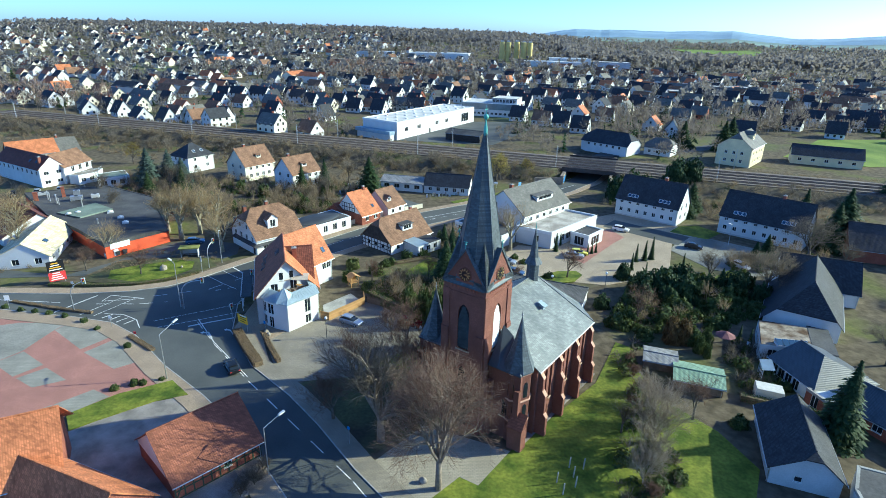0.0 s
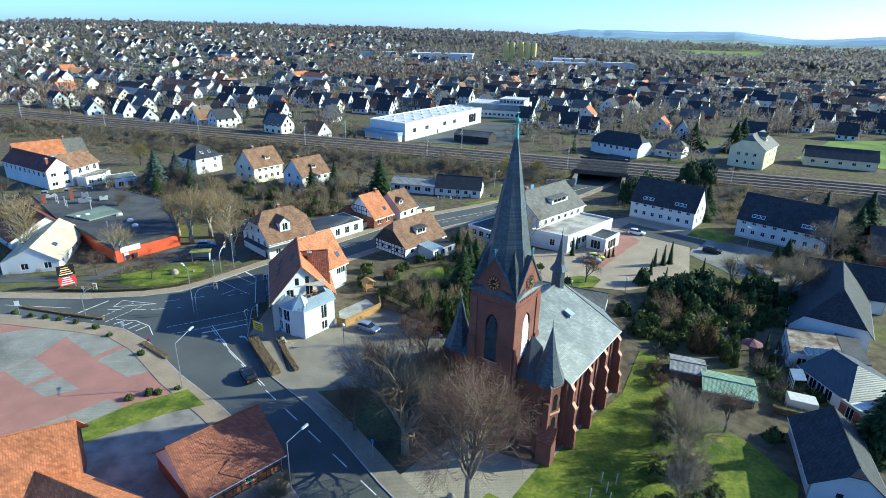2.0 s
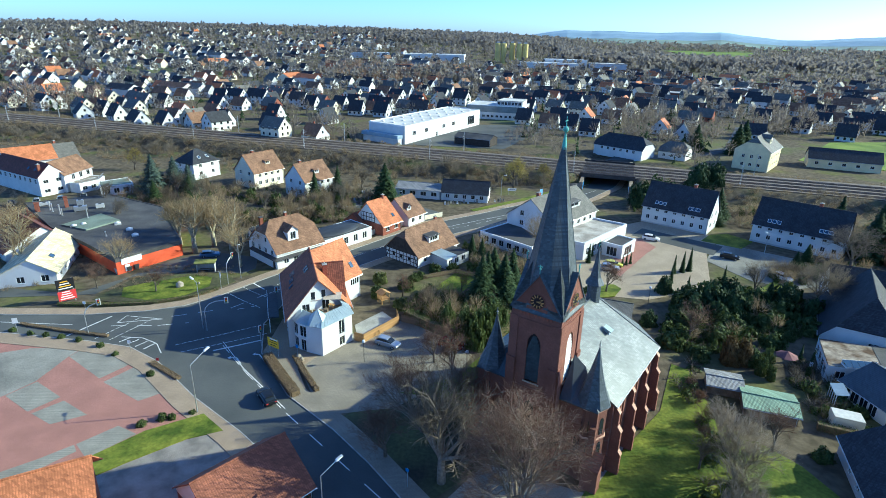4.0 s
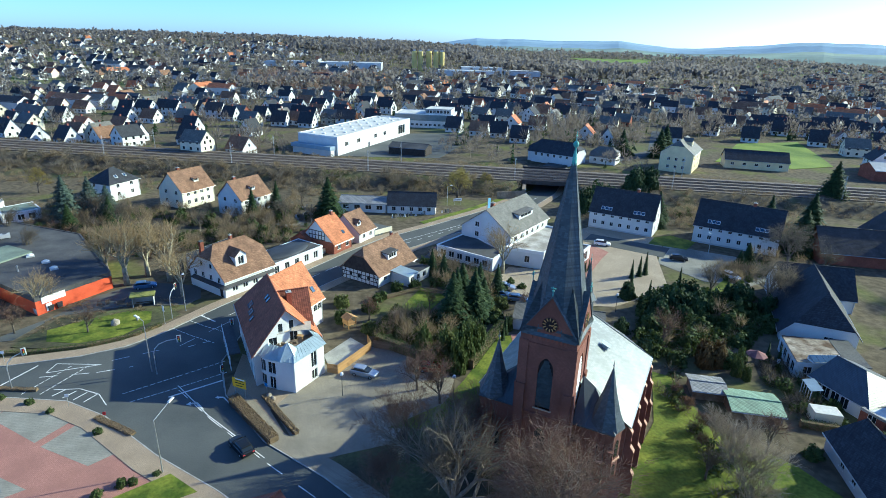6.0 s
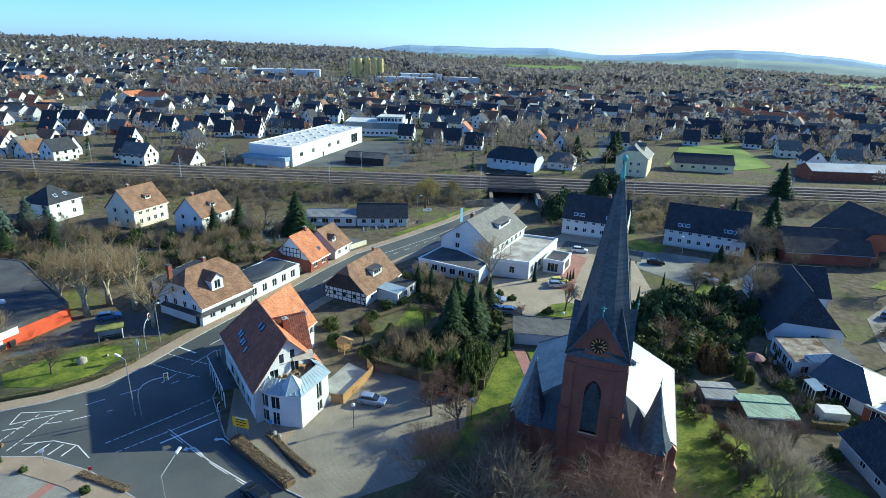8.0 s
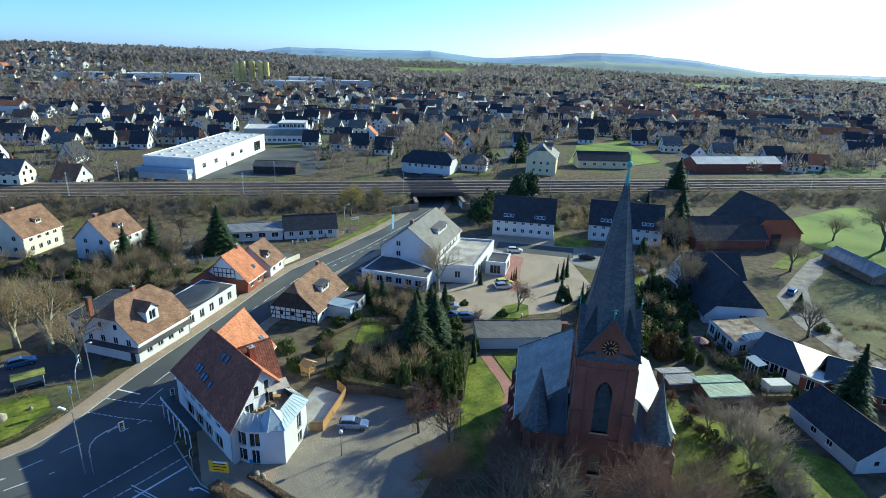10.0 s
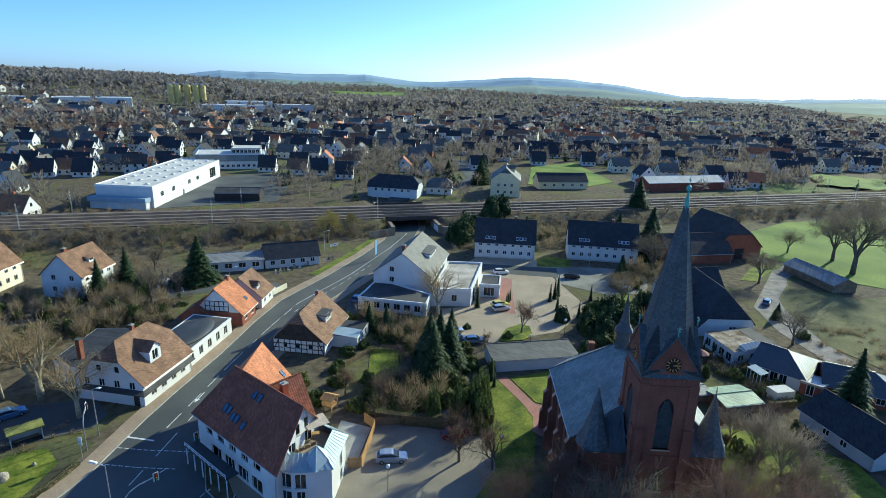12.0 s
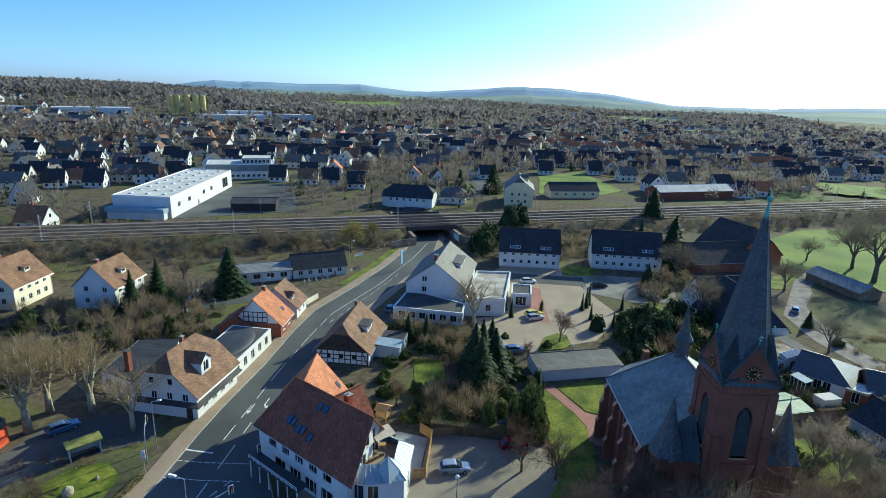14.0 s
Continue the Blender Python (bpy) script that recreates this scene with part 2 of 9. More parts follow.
EVERGREEN = leafy("evergreen leaves", (0.045, 0.072, 0.02), (0.115, 0.14, 0.042), 0.7, 0.25)
BRONZE = leafy("bronze conifer needles", (0.085, 0.058, 0.022), (0.17, 0.115, 0.042), 0.7, 0.2)
YELLEAF = leafy("yellow-green leaves", (0.16, 0.17, 0.03), (0.30, 0.30, 0.06), 0.7, 0.3)
HEDGEBROWN = leafy("brown hedge leaves", (0.15, 0.105, 0.06), (0.235, 0.17, 0.10))
TWIGS = leafy("bare twigs", (0.13, 0.11, 0.082), (0.26, 0.215, 0.155), 0.9, 0.35)
TWIGSRED = leafy("reddish twigs", (0.115, 0.074, 0.054), (0.235, 0.155, 0.11), 0.9, 0.30)
TWIGSTAN = leafy("pale twigs", (0.29, 0.21, 0.105), (0.46, 0.345, 0.185), 0.9, 0.35)
WILLOWT = leafy("yellow willow twigs", (0.32, 0.25, 0.06), (0.45, 0.36, 0.10), 0.9)
SCRUB = leafy("embankment scrub", (0.19, 0.145, 0.09), (0.37, 0.29, 0.18), 0.95, 0.40)
TWIGSGREY = leafy("grey twigs", (0.22, 0.185, 0.14), (0.36, 0.305, 0.235), 0.9, 0.35)
TOWNWOOD = leafy("town trees", (0.175, 0.148, 0.12), (0.265, 0.222, 0.178), 0.95, 0.45)
T_GLAZED = mat("glazed dark tiles", (0.06, 0.066, 0.075), 0.42, 0.15, 0.5, 3, 0.8, pattern="tile", size=0.3, course=0.34, spec=0.7)
# paler than the town trees: distance haze is mixed into these twig colours
FARWOOD = leafy("hazed woodland", (0.20, 0.178, 0.155), (0.28, 0.25, 0.215), 0.95, 0.50)
REDWOOD = leafy("reddish bare wood", (0.24, 0.165, 0.125), (0.36, 0.26, 0.19), 0.95, 0.45)
CEDAR = leafy("blue-green cedar needles", (0.04, 0.062, 0.048), (0.10, 0.13, 0.10))
GREENFELT = mat("green-grey roofing", (0.20, 0.24, 0.19), 0.85, 0.2, 0.3, 3, 0.2)
CREAMROOF = mat("cream lichen-stained roofing", (0.66, 0.57, 0.36), 0.85, 0.22, 0.5, 4, 0.3, pattern="tile", size=0.9, course=0.5)


# ---------------------------------------------------------------- mesh building
class Build:
    """Collects vertices and faces of one mesh."""

    def __init__(self):
        self.v, self.f = [], []

    def add(self, verts, faces):
        o = len(self.v)
        self.v.extend(verts)
        self.f.extend(tuple(i + o for i in f) for f in faces)

    def box(self, x0, y0, z0, x1, y1, z1, m=None):
        vs = [(x, y, z) for z in (z0, z1) for x, y in ((x0, y0), (x1, y0), (x1, y1), (x0, y1))]
        if m is not None:
            vs = [tuple(m @ Vector(p)) for p in vs]
        self.add(vs, [(3, 2, 1, 0), (4, 5, 6, 7), (0, 1, 5, 4), (1, 2, 6, 5), (2, 3, 7, 6), (3, 0, 4, 7)])

    def prism(self, poly, z0, z1):
        n = len(poly)
        area = sum(poly[i - 1][0] * poly[i][1] - poly[i][0] * poly[i - 1][1] for i in range(n))
        poly = poly if area > 0 else poly[::-1]
        vs = [(x, y, z0) for x, y in poly] + [(x, y, z1) for x, y in poly]
        self.add(vs, [tuple(range(n - 1, -1, -1)), tuple(range(n, 2 * n))] + [(i, (i + 1) % n, n + (i + 1) % n, n + i) for i in range(n)])

    def slab(self, pts, th):
        """A plane polygon with thickness straight down. Points run anticlockwise seen from above."""
        n = len(pts)
        vs = [tuple(p) for p in pts] + [(p[0], p[1], p[2] - th) for p in pts]
        self.add(vs, [tuple(range(n)), tuple(range(2 * n - 1, n - 1, -1))] + [(i, n + i, n + (i + 1) % n, (i + 1) % n) for i in range(n)])

    def tube(self, a, b, r0, r1, n=6, cap=True):
        a, b = Vector(a), Vector(b)
        d = (b - a)
        if d.length < 1e-6:
            return
        q = d.to_track_quat("Z", "Y").to_matrix()
        ring = [q @ Vector((math.cos(2 * math.pi * i / n), math.sin(2 * math.pi * i / n), 0)) for i in range(n)]
        vs = [tuple(a + p * r0) for p in ring] + [tuple(b + p * r1) for p in ring]
        fs = [(i, (i + 1) % n, n + (i + 1) % n, n + i) for i in range(n)]
        if cap:
            fs += [tuple(range(n - 1, -1, -1)), tuple(range(n, 2 * n))]
        self.add(vs, fs)

    def lathe(self, prof, n=12, cx=0.0, cy=0.0):
        """prof: (radius, z) from bottom to top."""
        k = len(prof)
        vs = [(cx + r * math.cos(2 * math.pi * i / n), cy + r * math.sin(2 * math.pi * i / n), z) for r, z in prof for i in range(n)]
        fs = [(j * n + i, j * n + (i + 1) % n, (j + 1) * n + (i + 1) % n, (j + 1) * n + i) for j in range(k - 1) for i in range(n)]
        fs += [tuple(range(n - 1, -1, -1)), tuple(range((k - 1) * n, k * n))]
        self.add(vs, fs)

    def wall(self, a, b, z0, tops, holes=(), depth=0.16):
        """An upright wall face from a to b (outside on the right of a to b). tops: (distance, height) breaks of the upper edge.
        holes: (u, z, w, h) with u the middle; each gets its reveals."""
        a, b = Vector((*a, 0)), Vector((*b, 0))
        ln = (b - a).length
        d = (b - a) / ln
        inn = Vector((-d.y, d.x, 0)) * depth

        def top(u):
            for (u0, t0), (u1, t1) in zip(tops, tops[1:]):
                if u <= u1 + 1e-9:
                    return t0 + (t1 - t0) * (u - u0) / max(u1 - u0, 1e-9)
            return tops[-1][1]
        cuts = {0.0, ln} | {u for u, _ in tops}
        for u, z, w, h in holes:
            cuts |= {u - w / 2, u + w / 2}
        cuts = sorted(c for c in cuts if -1e-9 <= c <= ln + 1e-9)

        def P(u, z):
            return tuple(a + d * u + Vector((0, 0, z)))

        def Q(u, z):
            return tuple(a + d * u + inn + Vector((0, 0, z)))
        for u0, u1 in zip(cuts, cuts[1:]):
            if u1 - u0 < 1e-6:
                continue
            um = (u0 + u1) / 2
            lows = [z0]
            spans = sorted((z, z + h) for u, z, w, h in holes if u - w / 2 < um < u + w / 2)
            lo0 = lo1 = z0
            for s, e in spans:
                self.add([P(u0, lo0), P(u1, lo1), P(u1, s), P(u0, s)], [(0, 1, 2, 3)])
                lo0 = lo1 = e
            self.add([P(u0, lo0), P(u1, lo1), P(u1, top(u1)), P(u0, top(u0))], [(0, 1, 2, 3)])
        for u, z, w, h in holes:
            c = [(u - w / 2, z), (u + w / 2, z), (u + w / 2, z + h), (u - w / 2, z + h)]
            for (p0, q0), (p1, q1) in zip(c, c[1:] + c[:1]):
                self.add([P(p0, q0), P(p1, q1), Q(p1, q1), Q(p0, q0)], [(3, 2, 1, 0)])

    def mesh(self, name, material, smooth=False):
        me = bpy.data.meshes.new(name)
        me.from_pydata(self.v, [], self.f)
        me.materials.append(material)
        if smooth:
            me.polygons.foreach_set("use_smooth", [True] * len(me.polygons))
        me.update()
        return me


def part(name, b, material, parent, label="", m=None, smooth=False):
    ob = new(name, b.mesh(name, material, smooth) if isinstance(b, Build) else b)
    ob.parent = parent
    if m is not None:
        ob.matrix_basis = m
    if label:
        tagged(ob, label)
    return ob


def thing(name, label, category, m=None, group="", kind=""):
    ob = tagged(new(name), label, category, group, kind)
    if m is not None:
        ob.matrix_basis = m
    return ob


def solid(name, b, material, label, category="", kind="structure", group=""):
    return tagged(new(name, b.mesh(name, material)), label, category, group, kind)


def ribbon(line, w0, w1):
    """The outline of a strip that follows a line of points, between the offsets w0 and w1 to its left."""
    left, right = [], []
    for i, p in enumerate(line):
        a, c = Vector(line[max(i - 1, 0)]), Vector(line[min(i + 1, len(line) - 1)])
        d = (c - a).normalized()
        n = Vector((-d.y, d.x))
        left.append(tuple(Vector(p) + n * w1))
        right.append(tuple(Vector(p) + n * w0))
    return right + left[::-1]


def strip(b, line, w0, w1, z0, z1):
    """The same strip as a run of short solid pieces."""
    o = ribbon(line, w0, w1)
    n = len(line)
    for i in range(n - 1):
        b.prism([o[i], o[i + 1], o[2 * n - 2 - i], o[2 * n - 1 - i]], z0, z1)


def smooth01(t):
    t = max(0.0, min(1.0, t))
    return t * t * (3 - 2 * t)

# ---------------------------------------------------------------- ground, railway bank, hills
RA, RS = Vector((0.951, -0.309)), Vector((0.309, 0.951))   # along and across the railway
BR_A = -13.0                                                 # the underpass, along the railway


def rail(a, s, z=0.0):
    p = RA * a + RS * s
    return (p.x, p.y, z)


def ground_z(x, y):
    a, s = RA.x * x + RA.y * y, RS.x * x + RS.y * y
    bank = smooth01((s - 200) / 9) * (1 - smooth01((s - 232) / 12))
    gap = smooth01((abs(a - BR_A) - 7.5) / 3.0)
    z = 3.7 * bank * gap
    if s > 230:
        back = smooth01((s - 232) / 14)
        z = max(z, 1.4 * back * (gap if s < 262 else 1)) if s < 262 else 1.4
        r, az = math.hypot(x, y), math.degrees(math.atan2(x, y))
        west = 1 - smooth01((az + 2) / 24)
        z += 44 * smooth01((r - 480) / 1250) * west + 26 * smooth01((r - 700) / 1500) * (1 - west) * (1 - smooth01((az - 25) / 30))
        z += 5 * noise.noise(Vector((x / 400, y / 400, 0))) * smooth01((r - 450) / 500)
    return z


def axis(lo, hi, step, far):
    out = list(np.arange(lo, hi + step, step))
    d, p = step, out[-1]
    while p < far:
        d *= 1.16
        p += d
        out.append(p)
    d, p = step, out[0]
    while p > -far:
        d *= 1.16
        p -= d
        out.insert(0, p)
    return out


gx, gy = axis(-160, 250, 3.0, 4700), axis(-40, 300, 3.0, 4700)
g = Build()
g.v = [(x, y, ground_z(x, y)) for y in gy for x in gx]
nx = len(gx)
g.f = [(j * nx + i, j * nx + i + 1, (j + 1) * nx + i + 1, (j + 1) * nx + i) for j in range(len(gy) - 1) for i in range(nx - 1)]


def ground_material():
    m, nt, p = node_mat("town ground")
    co = nt.nodes.new("ShaderNodeTexCoord").outputs["Object"]
    soil = ramp_mix(nt, noise_fac(nt, co, 0.6, 5), (0.085, 0.07, 0.046), (0.16, 0.13, 0.085))
    green = ramp_mix(nt, noise_fac(nt, co, 0.9, 4), (0.10, 0.115, 0.03), (0.16, 0.165, 0.05))
    near = ramp_mix(nt, noise_fac(nt, co, 0.06, 5, 0.52, 0.70), soil, green)
    far = ramp_mix(nt, noise_fac(nt, co, 0.004, 3, 0.55, 0.62), near, ramp_mix(nt, noise_fac(nt, co, 0.02, 2), (0.13, 0.175, 0.055), (0.17, 0.15, 0.095)))
    nt.links.new(far, p.inputs["Base Color"])
    bp = nt.nodes.new("ShaderNodeBump")
    bp.inputs["Strength"].default_value, bp.inputs["Distance"].default_value = 0.3, 0.1
    nt.links.new(noise_fac(nt, co, 1.3, 5), bp.inputs["Height"])
    nt.links.new(bp.outputs[0], p.inputs["Normal"])
    p.inputs["Roughness"].default_value = 0.95
    p.inputs["Specular IOR Level"].default_value = 0.1
    return m


ground = tagged(new("ground", g.mesh("ground", ground_material(), True)), "bare winter garden soil and grass with a railway bank", "ground", kind="structure")


def flat(name, poly, z, material, label, category, z0=-0.2):
    b = Build()
    b.prism(poly, z0, z)
    return solid(name, b, material, label, category)


# ---------------------------------------------------------------- roads and paved areas
W_TOP = [(-170, 106), (-110, 101), (-87, 99.8), (-72.6, 100.3), (-62.9, 102), (-56.5, 104.5), (-51.5, 109)]
NE_LEFT = [(-51.5, 109), (-44, 118.7), (-38.9, 124.7), (-28.9, 135.6), (-18.6, 148.1), (-10.4, 156.8), (5, 167.5), (22, 180.5), (36, 193), (47, 206), (56, 222), (64, 245), (74, 285), (90, 340)]
NE_RIGHT = [(97, 338), (82, 283), (72, 243), (64, 219), (55, 202), (43, 187), (28, 173), (11.5, 160.5), (-3, 149.5), (-12, 140.5), (-22.5, 129.5), (-33, 117.5), (-37.5, 109), (-39.5, 98), (-37, 88)]
S_RIGHT = [(-37, 88), (-30, 76.6), (-22, 69), (-16.5, 62.7), (-10.2, 54.5), (0, 43), (14, 27), (34, 4), (60, -30)]
S_LEFT = [(53, -35), (27, -1), (7, 21.5), (-7, 37.5), (-16.2, 48.6), (-25.5, 60.2), (-34, 68.4), (-43, 75.8), (-52.4, 85)]
W_BOT = [(-52.4, 85), (-59, 89.3), (-66.5, 91), (-82, 93.3), (-110, 95.5), (-170, 98)]
road = flat("road", W_TOP + NE_LEFT[1:] + NE_RIGHT + S_RIGHT[1:] + S_LEFT + W_BOT[1:], 0.03, ASPHALT, "dark grey asphalt road junction with white lane markings", "road")
side_road = flat("side_street", [(-11, 157.2), (-7, 168), (-15.8, 176), (-32, 176), (-45, 172), (-46, 168), (-32, 171), (-19, 170), (-14, 165), (-14, 157)], 0.034, ASPHALT, "narrow grey asphalt side street", "road")


def paving(name, line, w0, w1, z, material, label, category="pavement"):
    b = Build()
    strip(b, line, w0, w1, -0.2, z)
    return solid(name, b, material, label, category)


paving("pavement", W_TOP[1:] + NE_LEFT[1:10], 0.15, 2.6, 0.12, PAVE_TAN, "tan brick pavement along the road")
paving("pavement", NE_RIGHT[3:13], 0.15, 2.4, 0.12, PAVE_TAN, "tan brick pavement beside the houses")
paving("pavement", S_RIGHT[:7], 0.15, 2.8, 0.12, PAVE_GREY, "grey slab pavement along the road")
paving("pavement", S_LEFT[2:] + W_BOT[1:], 0.15, 3.2, 0.12, PAVE_TAN, "tan brick pavement along the parking place")
kerbs = Build()
for line in (W_TOP[1:] + NE_LEFT[1:10], NE_RIGHT[3:], S_RIGHT[:7], S_LEFT[2:] + W_BOT[1:]):
    strip(kerbs, line, 0.0, 0.15, -0.1, 0.14)
solid("kerb", kerbs, KERB, "pale concrete kerb stones along the road", "kerb")

# the customers' parking place with red and grey brick, west of the road
flat("parking_place", [(-96, 94.5), (-82, 91.5), (-66.5, 88), (-59.5, 86), (-53.5, 81.8), (-46.2, 75.8), (-40.8, 72.0), (-50.5, 63.5), (-57, 56), (-75, 58), (-100, 75)], 0.06, PAVE_RED, "red brick parking place", "parking place")
bays = [[(-67.2, 86.1), (-66.3, 88.8), (-62.8, 88.8), (-56.1, 84.8), (-59.1, 80.1)],
        [(-58.0, 79.2), (-55.1, 83.9), (-47.1, 77.6), (-50.6, 74.7)],
        [(-69.9, 75.5), (-67.7, 79.1), (-62.0, 75.4), (-64.4, 72.0)],
        [(-63.6, 71.6), (-61.0, 74.6), (-56.0, 71.5), (-59.7, 69.4)],
        [(-60.0, 60.6), (-57.1, 62.8), (-54.2, 65.5), (-53.2, 64.3), (-55.9, 61.1), (-58.2, 58.2)],
        [(-54.0, 65.6), (-50.6, 69.3), (-47.4, 67.7), (-51.3, 63.1)]]
for p in bays:
    flat("parking_bay", p, 0.07, PAVE_SLOT, "grey grass-jointed parking bay", "parking bay")
flat("lot", [(-79.4, 86.6), (-74.9, 88.4), (-66.5, 88.8), (-67.3, 86.1), (-68.0, 79.2), (-70.1, 75.5), (-70.7, 74.9)], 0.068, WORN, "worn grey gravelled parking lot", "parking lot")
flat("forecourt", [(-48.6, 60), (-40, 68), (-35.5, 67.6), (-27, 60.3), (-20, 52), (-30, 40), (-46, 44)], 0.05, GRAVEL, "worn grey yard paving beside the barn", "yard")
flat("grass_strip", [(-50.9, 63.4), (-46.5, 68.3), (-40.3, 72.0), (-36.4, 68.5), (-40.5, 66.8), (-48.6, 60.3)], 0.15, GRASS, "mown green grass strip", "lawn")

# the car park between the corner house and the church, church paths and lawns
flat("car_park", [(-29.4, 84.5), (-25.6, 78), (-22.0, 72.4), (-14, 74), (-4.5, 82.5), (-2.2, 88.5), (-12, 99.5), (-15, 99.8), (-21.5, 92), (-26, 86.5)], 0.06, PAVE_GREY, "grey-brown brick car park", "car park")
flat("corner_paving", [(-27.3, 88.6), (-30.0, 84.4), (-26.6, 77.3), (-22.0, 72.6), (-19.5, 80), (-21.5, 92.4), (-22.6, 95.2)], 0.055, PAVE_GREY, "grey-brown brick paving beside the corner house", "paving")
flat("terrace", [(-21.5, 92.3), (-15.4, 99.5), (-18.5, 103.5), (-23, 98)], 0.1, CONCRETE, "grey terrace behind the corner house", "terrace")
flat("forecourt", [(-36.8, 88.5), (-29.8, 77.5), (-26.8, 76.5), (-30.0, 83.5), (-27.2, 88), (-31, 95), (-36.5, 100)], 0.1, PAVE_TAN, "tan brick forecourt of the corner house", "forecourt")
flat("church_lawn", [(9.2, 58.3), (4.8, 52.3), (2.6, 53.6), (-1.2, 49.6), (3.2, 42.5), (14, 32), (22, 34), (30, 46), (29.5, 60), (33.0, 84.5), (30.5, 86.5), (24, 74)], 0.08, GRASS, "green church lawn with moss", "lawn")
flat("church_lawn", [(-13.5, 77.5), (-5.2, 82), (-1.0, 87.6), (8.3, 101), (12, 101), (8.5, 89.5), (5.5, 85.5), (-4, 76)], 0.08, GRASS, "green lawn beside the church", "lawn")
flat("church_lawn", [(12.8, 100.5), (11.3, 92), (13, 89.2), (21, 95.5), (22, 98.5)], 0.085, GRASS, "green lawn behind the church", "lawn")
flat("church_path", [(10.6, 101.5), (12.6, 101), (10.8, 91.8), (12.6, 88.8), (15, 87.9), (13.5, 84.5), (9.8, 84.9), (6.0, 83.4), (5.2, 86), (7.8, 88.7), (9.0, 92.4)], 0.12, PAVE_RED, "reddish brick church path", "path")
flat("church_forecourt", [(-9.6, 53.9), (-2, 63), (9.2, 58.3), (4.8, 52.3), (2.6, 53.6), (-1.2, 49.6), (0.6, 46.6), (-2.0, 45.6), (-5.5, 49.5)], 0.1, PAVE_PALE, "grey slab church forecourt", "forecourt")
flat("church_border", [(10, 58.2), (24.5, 76.5), (22.7, 77.5), (8.8, 59.5)], 0.11, GRAVEL, "grey gravel border along the church wall", "gravel border")
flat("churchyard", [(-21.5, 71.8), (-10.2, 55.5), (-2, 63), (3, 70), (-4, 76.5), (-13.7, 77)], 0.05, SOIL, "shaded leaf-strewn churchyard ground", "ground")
flat("garden_lawn", [(28.2, 73), (33, 70), (38, 63), (40, 56), (34, 46), (29.5, 47), (28.5, 62)], 0.09, GRASS, "yellow-green garden lawn", "lawn")
flat("garden_lawn", [(-3, 124.5), (1.6, 119.6), (-3.5, 112), (-9, 113.6)], 0.08, GRASS, "small green back-garden lawn", "lawn")
flat("planting_bed", [(-75, 106.5), (-72, 117), (-62, 119.8), (-53, 119.2), (-50.5, 116.2), (-55.5, 109.3), (-62, 106.3), (-68, 105.0)], 0.12, SOIL, "brown planting bed round the corner lawn", "planting bed")
flat("grass_corner", [(-70.1, 107.8), (-71.9, 112.0), (-67.7, 115.2), (-59.8, 118.9), (-56.2, 118.0), (-55.0, 113.6), (-58.7, 108.2), (-64.7, 106.7)], 0.16, GRASS, "mossy green grass at the street corner", "lawn")
flat("yard", [(-80, 109), (-74, 117), (-69, 127), (-62, 133), (-50, 130), (-48.5, 123.5), (-50.5, 120.5), (-62, 121), (-73, 117.8), (-76, 109), (-100, 106), (-100, 112)], 0.06, ASPHALT, "dark asphalt yard in front of the shop", "yard")
flat("hotel_car_park", [(11.2, 122), (19, 113.5), (35, 110.5), (51, 117), (59, 137), (68, 149), (57, 166), (43, 158), (41.7, 147), (27, 131.6), (19, 134)], 0.07, PAVE_BEIGE, "sunlit beige paved hotel car park", "car park")
flat("paving_border", [(30.5, 126), (43, 147.5), (46, 147.5), (48, 141.5), (44, 137), (33, 122.5)], 0.08, PAVE_RED, "red brick strip in the car park", "paving")
flat("grass_island", [(20.4, 113.3), (25.8, 117.3), (30.2, 117.7), (31.1, 115.6), (28.6, 111.8), (25.4, 111.1)], 0.2, GRASS, "kerbed grass island in the hotel car park", "lawn")
flat("access_road", [(44.5, 150.5), (49.5, 156.5), (66.0, 143.0), (60.5, 136.5)], 0.085, ASPHALT, "dark asphalt access road beside the apartment blocks", "road")
flat("garden_path", [(-37, 171), (-33.2, 171), (-27.4, 186), (-31, 188)], 0.05, GRAVEL, "pale gravel path through the mason's yard", "path")
flat("grass_verge", ribbon(NE_LEFT[6:12], 2.75, 5.0), 0.1, GRASS, "mown grass verge along the street", "lawn")
flat("hotel_lane", [(3, 148.5), (13, 139), (9, 128), (3, 130), (-1, 141)], 0.05, ASPHALT, "asphalt lane beside the hotel", "lane")
flat("apartment_lawn", [(66.5, 152), (72, 153), (76, 147), (70, 141.5), (62, 147)], 0.09, GRASS, "bright green lawn between the apartment blocks", "lawn")
flat("back_lane", [(57, 133), (66, 146), (88, 129), (76, 119), (70, 117), (62, 121)], 0.06, WORN, "pale gravelled lane behind the gardens", "lane")
flat("garden_lawn", [(55.4, 109.6), (61.6, 116.9), (68.0, 122.0), (67.4, 117.7), (62.7, 112.9), (56.5, 108.4)], 0.09, GRASS, "small green garden lawn beside a parked car", "lawn")
flat("farm_drive", [(72, 74), (78, 86), (88, 97), (101, 102), (122, 110), (138, 112), (136, 107), (118, 104), (104, 96), (92, 88), (80, 76), (70, 58), (65, 60)], 0.06, GRAVEL, "pale gravel farm drive", "drive")
flat("meadow", [(134, 117), (139, 125), (158, 139.5), (193, 142), (235, 129), (330, 98), (330, 30), (190, 34), (136, 82), (132, 92), (136, 106)], 0.12, MEADOW, "bright green meadow behind the farm", "meadow", -3)
flat("works_yard", [(16, 334), (-23, 268), (2, 264), (22, 262), (50, 318), (38, 334)], 1.52, ASPHALT, "grey asphalt works yard", "yard", 0.5)
